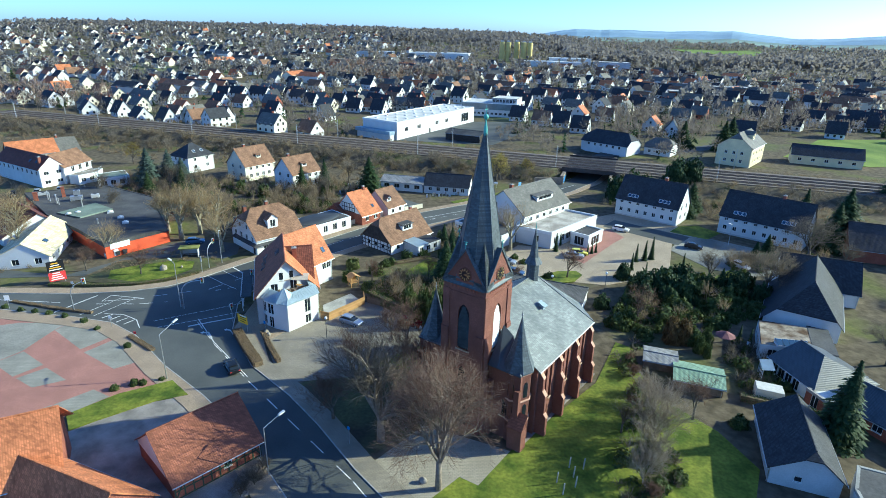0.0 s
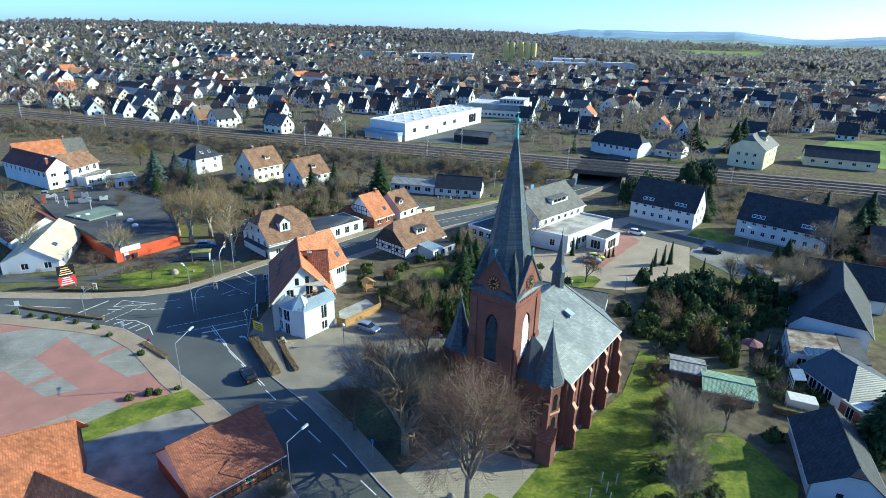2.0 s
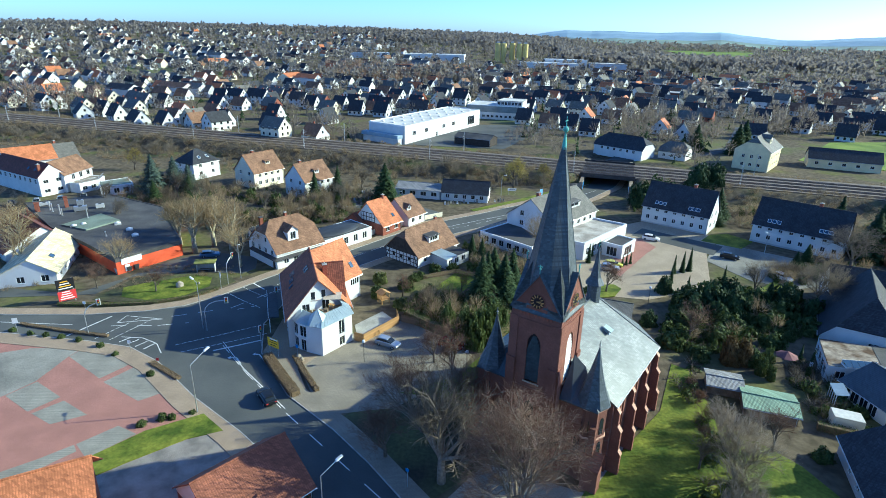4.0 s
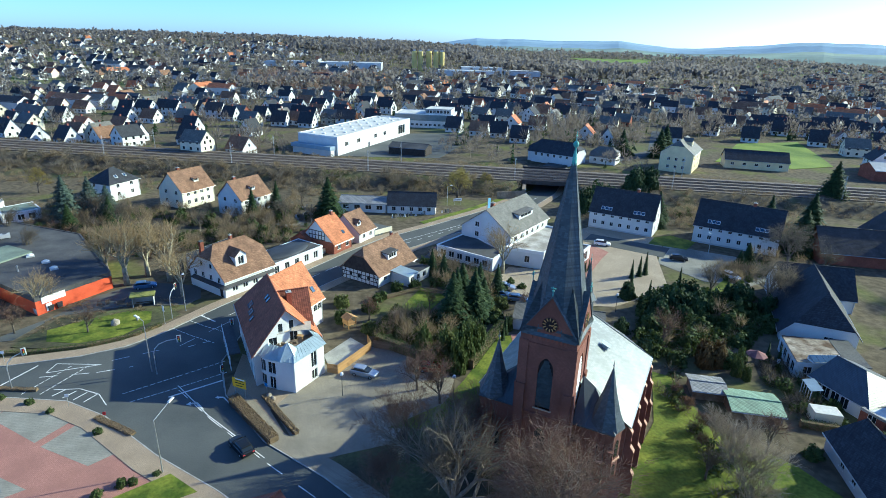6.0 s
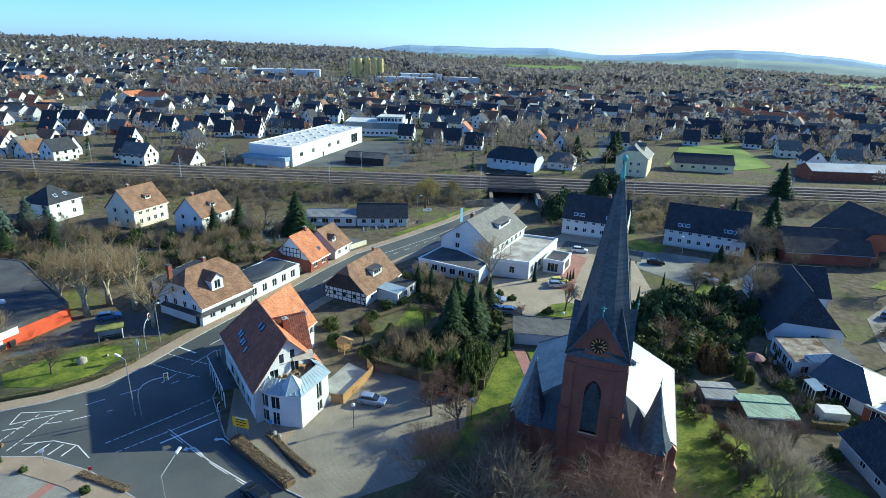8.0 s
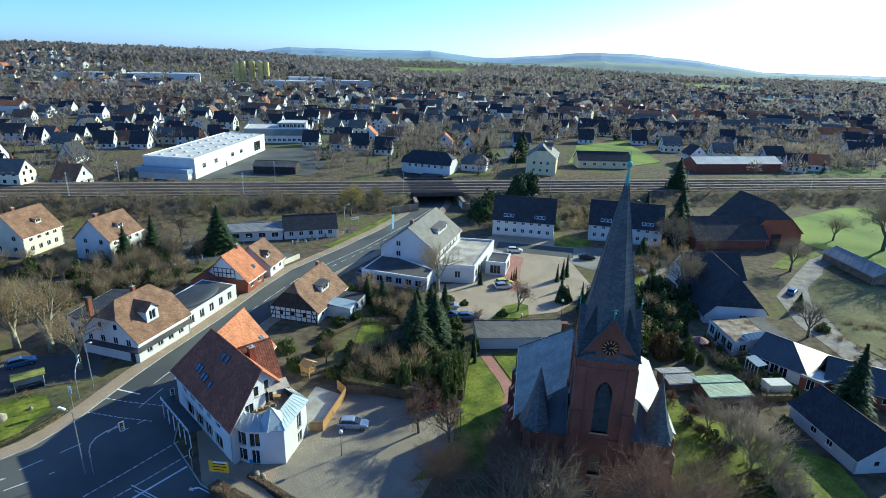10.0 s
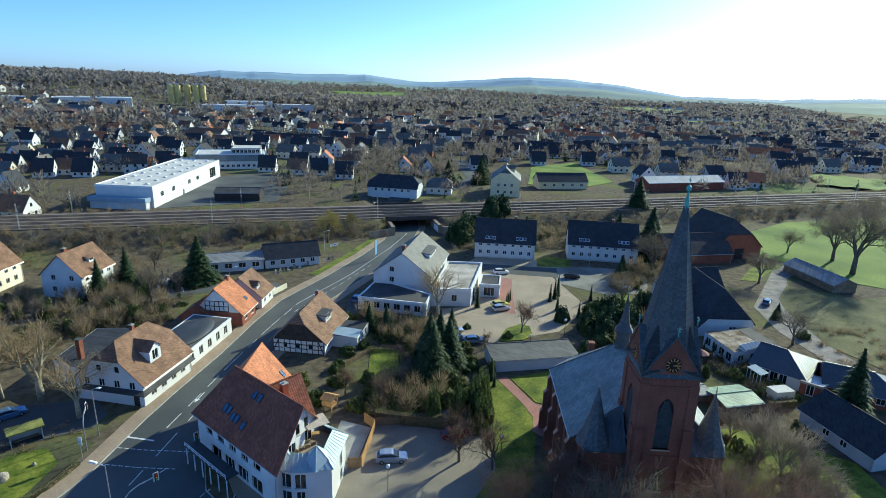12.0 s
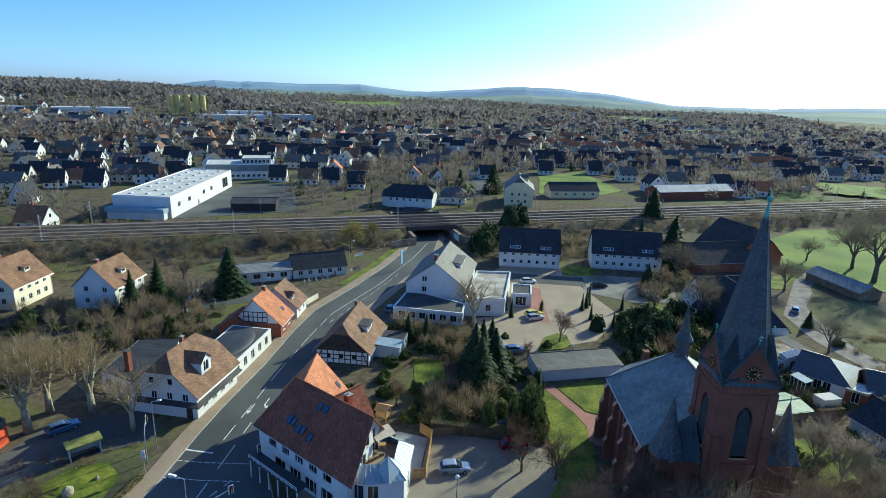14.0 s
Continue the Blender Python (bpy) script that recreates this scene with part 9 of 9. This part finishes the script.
def signal(x, y, ang, arm, h=3.4):
    o = thing("traffic_signal", "grey traffic signal mast" if not arm else "curved traffic signal mast over the road", "traffic signal", pose(x, y, 0, 0, 0, ang), "traffic signals")
    b = Build()
    if arm:
        pts = [(0, 0, -0.1), (0, 0, 3.6), (0.25, 0, 4.5), (0.9, 0, 5.2), (2.0, 0, 5.6), (arm, 0, 5.75)]
        for p, q in zip(pts, pts[1:]):
            b.tube(p, q, 0.08, 0.07, 8)
        part("mast", b, METAL, o)
        hx, hz_ = arm, 5.2
    else:
        b.tube((0, 0, -0.1), (0, 0, h), 0.06, 0.06, 8)
        part("mast", b, METAL, o)
        hx, hz_ = 0.0, h - 0.5
    b = Build()
    b.box(hx - 0.32, -0.06, hz_ - 0.1, hx + 0.32, -0.02, hz_ + 1.1)
    hd = part("backboard", b, FRAMEW, o)
    b = Build()
    b.box(hx - 0.17, -0.22, hz_, hx + 0.17, -0.06, hz_ + 1.0)
    hd2 = part("signal_head", b, BLACK, o)
    for k, c in enumerate((REDSIGN, YSIGN, COPPER)):
        b = Build()
        b.tube((hx, -0.22, hz_ + 0.82 - 0.32 * k), (hx, -0.25, hz_ + 0.82 - 0.32 * k), 0.1, 0.1, 10)
        part("lens", b, c, hd2)


signal(-48.6, 95.2, 12, 3.8)
signal(-52.2, 112.4, 135, 0, 3.2)
signal(-51.6, 114.8, 75, 2.2)
signal(-68.2, 93.3, 30, 2.4)
signal(-37.6, 90.2, 60, 0)
signal(-38.9, 105.5, 10, 0)


def post_sign(x, y, ang, w, h, z, material, label, bars=()):
    o = thing("road_sign", label, "sign", pose(x, y, 0, 0, 0, ang))
    for u in ((-w * 0.38, w * 0.38) if w > 1.2 else (0.0,)):
        b = Build()
        b.tube((u, 0.05, -0.1), (u, 0.05, z + h), 0.04, 0.04, 6)
        part("post", b, METAL, o)
    b = Build()
    b.box(-w / 2, -0.03, z, w / 2, 0.0, z + h)
    pl = part("panel", b, material, o)
    for u, v, bw, bh, mt in bars:
        b = Build()
        b.box(u - bw / 2, -0.045, z + v - bh / 2, u + bw / 2, -0.03, z + v + bh / 2)
        part("bar", b, mt, pl)


post_sign(-34.7, 87.4, -32, 2.5, 1.6, 1.6, YSIGN, "yellow direction sign on two posts", [(0.1, 1.2, 1.5, 0.12, BLACK), (0.1, 0.8, 1.7, 0.12, BLACK), (0.0, 0.35, 1.3, 0.12, BLACK), (0.2, 1.45, 1.7, 0.2, WHITESIGN)])
post_sign(-80.5, 93.6, 20, 0.8, 1.0, 1.8, WHITESIGN, "white notice sign on a post")
post_sign(-30.9, 87.3, -30, 0.5, 0.6, 1.6, BLUESIGN, "small blue parking sign on a post")
post_sign(-58.2, 87.8, 10, 0.5, 0.5, 1.7, WHITESIGN, "small white road sign on a post")
post_sign(-11.5, 58.9, -30, 0.45, 0.45, 2.4, BLUESIGN, "small blue path sign on a post")
post_sign(16.9, 189.6, 12, 3.0, 0.8, 1.4, WHITESIGN, "white street name board on posts", [(0, 0.4, 2.2, 0.12, BLACK)])
post_sign(-73.5, 101.7, 10, 0.5, 0.5, 1.6, WHITESIGN, "small white sign by the kerb")
post_sign(-52.0, 84.0, 10, 0.4, 0.5, 0.9, REDSIGN, "small red and white bollard sign")
# advertising pillar with panels
o = thing("advertising_board", "tall advertising board with dark and red panels", "billboard", pose(-79.0, 105.6, 0, 0, 0, 42))
for u in (-1.2, 1.2):
    b = Build()
    b.box(u - 0.08, -0.08, -0.2, u + 0.08, 0.08, 4.8)
    part("post", b, METAL, o)
for z0, z1, mt in ((2.6, 4.8, BLACK), (0.5, 2.4, REDSIGN)):
    b = Build()
    b.box(-1.5, -0.16, z0, 1.5, -0.08, z1)
    pn = part("panel", b, mt, o)
    for k in range(4):
        b = Build()
        b.box(-1.2 + 0.15 * k, -0.185, z0 + 0.25 + 0.45 * k, 1.1 - 0.2 * k, -0.16, z0 + 0.45 + 0.45 * k)
        part("bar", b, (YSIGN if k % 2 else WHITESIGN) if mt is BLACK else WHITESIGN, pn)
# banner before the hotel
o = thing("banner_flag", "blue and white banner on a pole", "flag", pose(23.4, 174.8, 0, 0, 0, 30))
b = Build()
b.tube((0, 0, 0), (0, 0, 6.2), 0.05, 0.04, 6)
part("pole", b, METAL, o)
b = Build()
b.box(0.05, -0.02, 1.6, 1.1, 0.02, 6.0)
part("cloth", b, mat("pale blue banner cloth", (0.25, 0.50, 0.75), 0.7, 0.1, 1, 6), o)

# ---------------------------------------------------------------- small structures
o = thing("bus_shelter", "dark bus shelter with a mossy roof", "bus shelter", pose(-58.6, 121.4, 0, 0, 0, 10))
for x0, y0, x1, y1 in ((-1.9, 0.7, 1.9, 0.8), (-1.9, -0.7, -1.8, 0.7), (1.8, -0.7, 1.9, 0.7)):
    b = Build()
    b.box(x0, y0, 0, x1, y1, 2.3)
    part("wall", b, GREYR, o)
b = Build()
b.slab([(-2.2, -1.1, 2.35), (2.2, -1.1, 2.35), (2.2, 1.0, 2.5), (-2.2, 1.0, 2.5)], 0.18)
part("shelter_roof", b, mat("mossy shelter roof", (0.26, 0.26, 0.07), 0.9, 0.3, 1, 5), o)
b = Build()
b.box(-1.5, 0.2, 0.45, 1.5, 0.6, 0.5)
part("bench", b, WOOD, o)


def rock(x, y, r, seed):
    rng = random.Random(seed)
    b = Build()
    bm = bmesh.new()
    bmesh.ops.create_icosphere(bm, subdivisions=2, radius=1)
    for v in bm.verts:
        v.co *= 1 + 0.25 * noise.noise(v.co * 1.3 + Vector((seed, 0, 0)))
        v.co = Vector((v.co.x * r, v.co.y * r * 0.7, v.co.z * r * 1.1 + r * 0.6))
    b.v, b.f = [tuple(v.co) for v in bm.verts], [tuple(v.index for v in f.verts) for f in bm.faces]
    bm.free()
    ob = tagged(new("boulder", b.mesh("boulder", STONE)), "upright weathered grey boulder", "boulder")
    ob.matrix_basis = pose(x, y, 0, 0, 0, seed * 40)


for k, (x, y, r) in enumerate(((-60.9, 113.0, 0.8), (-30.5, 86.6, 0.55), (-29.9, 86.0, 0.45), (-1.7, 52.6, 0.5), (-27.4, 80.4, 0.3), (-26.5, 79.0, 0.3), (-57.6, 114.6, 0.35))):
    rock(x, y, r, k + 1)


def fence(name, label, line, h, step, material, rails_=True, w=0.12):
    o = thing(name, label, "fence")
    pts = [Vector(p) for p in line]
    for a, c in zip(pts, pts[1:]):
        d = (c - a).normalized()
        ln = (c - a).length
        ang = math.degrees(math.atan2(d.y, d.x))
        k = max(1, int(ln / step))
        bd = Build()
        bd.box(-w / 2, -0.02, 0.02, w / 2, 0.02, h)
        me = bd.mesh("board", material)
        for j in range(k):
            p = a + d * (ln * (j + 0.5) / k)
            part("board", me, None, o, m=pose(p.x, p.y, 0, 0, 0, ang))
        if rails_:
            b = Build()
            for z in (h * 0.25, h * 0.8):
                b.box(0, 0.02, z - 0.05, ln, 0.07, z + 0.05)
            part("rail", b, material, o, m=pose(a.x, a.y, 0, 0, 0, ang))


fence("wooden_fence", "light wooden board fence round the terrace", [(-22.3, 92.6), (-20.6, 91.9), (-15.0, 98.9), (-15.6, 101.5)], 1.7, 0.16, WOODNEW, w=0.14)
fence("wooden_fence", "weathered wooden fence behind the car park", [(-14.6, 99.6), (-8.0, 96.4), (-2.2, 91.0)], 1.5, 0.18, WOOD, w=0.15)
fence("garden_fence", "dark garden fence behind the lawn", [(-11.0, 119.0), (-3.8, 122.6), (2.0, 119.5)], 1.1, 0.25, WOOD, w=0.12)
# concrete posts of an old fence on the church lawn
for x, y in ((16.2, 55.6), (16.4, 54.0), (14.2, 53.0), (16.3, 52.4), (17.9, 55.4), (14.6, 51.2)):
    b = Build()
    b.box(-0.06, -0.06, -0.2, 0.06, 0.06, 1.7)
    b.box(-0.05, -0.05, 1.7, 0.05, 0.05, 1.76)
    ob = tagged(new("fence_post", b.mesh("fence_post", CONCRETE)), "pale concrete fence post on the lawn", "post", "old fence posts")
    ob.matrix_basis = pose(x, y, 0, 2, 1, 20)
# bins by the shop wall and a closed parasol at the corner stall
for x, y, mt, lb in ((-76.6, 119.2, GREYR, "grey wheeled waste bin by the shop wall"), (-75.0, 120.6, DARKMETAL, "dark wheeled waste bin by the shop wall"), (-74.0, 121.8, DARKMETAL, "dark wheeled waste bin by the shop wall")):
    o = thing("waste_bin", lb, "waste bin", pose(x, y, 0.06, 0, 0, 53), "bins by the shop")
    b = Build()
    b.add([(sx * 0.5 * k, sy * 0.42 * k, z) for z, k in ((0.15, 0.8), (1.1, 1.0)) for sx, sy in ((-1, -1), (1, -1), (1, 1), (-1, 1))], [(3, 2, 1, 0), (4, 5, 6, 7), (0, 1, 5, 4), (1, 2, 6, 5), (2, 3, 7, 6), (3, 0, 4, 7)])
    part("bin_body", b, mt, o)
    b = Build()
    b.slab([(-0.55, -0.48, 1.14), (0.55, -0.48, 1.14), (0.55, 0.48, 1.26), (-0.55, 0.48, 1.26)], 0.06)
    part("lid", b, mt, o)
    for sx in (-0.35, 0.35):
        b = Build()
        b.tube((sx, 0.36, 0.1), (sx + 0.06, 0.36, 0.1), 0.1, 0.1, 10)
        part("wheel", b, RUBBER, o)
o = thing("parasol", "closed red parasol on a white foot", "parasol", pose(-95.4, 113.3, 0.06))
b = Build()
b.tube((0, 0, 0), (0, 0, 2.7), 0.03, 0.03, 6)
part("pole", b, METAL, o)
b = Build()
b.lathe([(0.42, 0.75), (0.36, 1.2), (0.2, 2.1), (0.04, 2.8)], 10)
part("canopy", b, REDSIGN, o)
b = Build()
b.lathe([(0.5, 0.0), (0.5, 0.12), (0.1, 0.2)], 12)
part("foot", b, FRAMEW, o)
# garden wall along the street
b = Build()
strip(b, [(-24.6, 144.0), (-18.0, 151.0), (-11.5, 157.6), (-5.0, 162.4)], 2.5, 2.8, -0.2, 1.25)
solid("garden_wall", b, CREAM, "cream rendered garden wall along the street", "wall")
# playhouse, parasol, garden things
o = thing("playhouse", "small wooden playhouse on posts", "playhouse", pose(-18.6, 107.6, 0, 0, 0, 35))
for sx in (-0.8, 0.8):
    for sy in (-0.8, 0.8):
        b = Build()
        b.box(sx - 0.06, sy - 0.06, 0, sx + 0.06, sy + 0.06, 2.2)
        part("post", b, WOODNEW, o)
b = Build()
b.box(-0.95, -0.95, 0.9, 0.95, 0.95, 1.0)
b.box(-0.95, 0.9, 1.0, 0.95, 0.95, 1.8)
b.box(-0.95, -0.9, 1.0, -0.9, 0.9, 1.8)
part("cabin", b, WOODNEW, o)
b = Build()
b.slab([(-1.2, -1.1, 2.1), (0, -1.1, 2.7), (0, 1.1, 2.7), (-1.2, 1.1, 2.1)][::-1], 0.06)
b.slab([(0, -1.1, 2.7), (1.2, -1.1, 2.1), (1.2, 1.1, 2.1), (0, 1.1, 2.7)][::-1], 0.06)
part("playhouse_roof", b, WOODNEW, o)
o = thing("garden_parasol", "faded maroon garden parasol", "parasol", pose(49.5, 86.8, 0))
b = Build()
b.tube((0, 0, 0), (0, 0, 2.5), 0.04, 0.03, 6)
part("pole", b, WOOD, o)
b = Build()
b.lathe([(1.7, 1.75), (1.68, 1.8), (0.1, 2.55), (0.02, 2.6)], 8)
part("canopy", b, mat("maroon parasol cloth", (0.22, 0.10, 0.10), 0.8, 0.2, 1, 6), o)
for x, y in ((53.4, 86.0), (54.2, 85.2)):
    o = thing("garden_chair", "white plastic garden chair", "chair", pose(x, y, 0, 0, 0, x * 40))
    b = Build()
    b.box(-0.25, -0.25, 0.4, 0.25, 0.25, 0.44)
    part("seat", b, WHITESIGN, o)
    b = Build()
    b.box(-0.25, 0.22, 0.44, 0.25, 0.27, 0.95)
    part("backrest", b, WHITESIGN, o)
    for sx in (-0.22, 0.22):
        for sy in (-0.22, 0.22):
            b = Build()
            b.box(sx - 0.02, sy - 0.02, 0, sx + 0.02, sy + 0.02, 0.4)
            part("leg", b, WHITESIGN, o)
o = thing("blue_tarpaulin", "blue tarpaulin over stacked garden goods", "tarpaulin", pose(-4.2, 94.6, 0, 0, 0, -20))
b = Build()
b.slab([(-2.2, -0.9, 1.0), (2.2, -0.9, 1.15), (2.2, 0.9, 1.5), (-2.2, 0.9, 1.3)], 1.0)
part("cover", b, BLUECLOTH, o)
flat_block("garden_hut", "small pale garden hut with a flat roof", [(46.8, 70.8), (50.2, 69.4), (51.0, 71.6), (47.6, 73.0)], 1.9, CREAM, FELTLIGHT, parapet=0.0, category="hut")
o = thing("conservatory", "glazed white garden conservatory", "conservatory", pose(52.2, 76.2, 0, 0, 0, -20))
b = Build()
for u in range(5):
    b.box(-1.8, -1.6 + 0.8 * u - 0.04, 0, -1.7, -1.6 + 0.8 * u + 0.04, 2.2)
b.box(-1.82, -1.66, 2.1, -1.68, 1.66, 2.25)
part("frame", b, FRAMEW, o)
b = Build()
b.slab([(-1.9, -1.7, 2.25), (-0.2, -1.7, 2.6), (-0.2, 1.7, 2.6), (-1.9, 1.7, 2.25)][::-1], 0.06)
part("glass_roof", b, ZINC, o)
# gravestones of the mason's yard
gr = random.Random(77)
for k in range(46):
    if k < 26:
        x, y = -31 + gr.uniform(-3.5, 3), 174 + k * 0.62 + gr.uniform(-1, 1)
    else:
        u = (k - 26) / 20
        x, y = -6 + 20 * u + gr.uniform(-0.6, 0.6), 176.5 + 6.0 * u + gr.uniform(-1.2, 1.0)
    b = Build()
    w, h, t = gr.uniform(0.3, 0.6), gr.uniform(0.6, 1.3), 0.14
    b.box(-w / 2, -t / 2, 0.12, w / 2, t / 2, h * 0.85)
    b.box(-w * 0.36, -t / 2, h * 0.85, w * 0.36, t / 2, h)
    b.box(-w * 0.65, -0.2, -0.1, w * 0.65, 0.2, 0.12)
    ob = tagged(new("gravestone", b.mesh("gravestone", (CONCRETE, STONE, WHITE, T_GREY)[k % 4])), "upright sample gravestone in the mason's yard", "gravestone", "gravestones")
    ob.matrix_basis = pose(x, y, 0, 0, 0, gr.uniform(-30, 30))
# catenary masts of the railway
for k in range(12):
    for s, sg in ((210.4, 1), (231.4, -1)):
        a = -300 + 55 * k + (8 if sg < 0 else 0)
        if abs(a - BR_A) < 11:
            continue
        x, y, _ = rail(a, s)
        o = thing("catenary_mast", "grey steel railway catenary mast", "mast", pose(x, y, 3.7, 0, 0, math.degrees(math.atan2(RS.y, RS.x)) + (0 if sg > 0 else 180)), "catenary masts")
        b = Build()
        for dx in (-0.14, 0.14):
            for dy in (-0.14, 0.14):
                b.tube((dx, dy, -0.6), (dx * 0.7, dy * 0.7, 8.2), 0.035, 0.03, 4)
        for j in range(14):
            b.tube((-0.14, -0.14 if j % 2 else 0.14, 0.58 * j), (0.14, -0.14 if j % 2 else 0.14, 0.58 * j + 0.58), 0.02, 0.02, 4)
        part("mast", b, METAL, o)
        b = Build()
        b.tube((0, 0, 6.4), (2.6, 0, 6.9), 0.04, 0.03, 5)
        b.tube((0, 0, 7.6), (2.6, 0, 6.9), 0.025, 0.025, 5)
        b.tube((0, 0, 5.6), (2.4, 0, 5.7), 0.03, 0.025, 5)
        part("bracket", b, METAL, o)

# ---------------------------------------------------------------- works and halls of the far town
for nm, lab, x, y, w, d, h, t, wl in (("factory_hall", "distant white factory hall", -10, 885, 85, 40, 9, -6, WHITE), ("factory_hall", "distant white flat-roofed works", 150, 845, 80, 30, 8, -12, WHITE), ("factory_hall", "distant pale blue works hall", 228, 830, 50, 30, 12, -10, GREYR),
                                        ("factory_hall", "distant grey works hall", 180, 880, 60, 30, 11, -8, WHITE), ("factory_hall", "distant low hall with a long roof", 268, 548, 70, 18, 6, -20, GREYR), ("factory_hall", "distant brick hall with a red roof", 226, 500, 70, 16, 5, -18, BRICK),
                                        ("factory_hall", "distant long white warehouse", -110, 900, 60, 24, 7, 5, WHITE), ("factory_hall", "distant bright white warehouse", 330, 330, 36, 16, 5, -16, WHITE), ("factory_hall", "distant flat-roofed white hall", 420, 420, 50, 20, 6, -20, WHITE)):
    c, s = math.cos(radians(t)), math.sin(radians(t))
    poly = [(x + c * u - s * v, y + s * u + c * v) for u, v in ((-w / 2, -d / 2), (w / 2, -d / 2), (w / 2, d / 2), (-w / 2, d / 2))]
    flat_block(nm, lab, poly, h + ground_z(x, y), wl, FELTLIGHT, parapet=0.4)
SILO = mat("yellow silo paint", (0.62, 0.50, 0.17), 0.7, 0.12, 0.1, 2, 0.1)
for k, (x, y, h) in enumerate(((82, 902, 27), (91, 902, 27), (104, 905, 28), (114, 900, 28), (123, 900, 28))):
    o = thing("silo", "tall yellow-grey silo tower", "silo", pose(x, y, ground_z(x, y)), "silos")
    b = Build()
    b.lathe([(4.2, -2), (4.2, h - 2), (4.0, h), (0.5, h + 0.6)], 16)
    part("shaft", b, SILO, o)
    b = Build()
    b.box(-2, -2, h, 2, 2, h + 2.5)
    part("headhouse", b, GREYR, o)
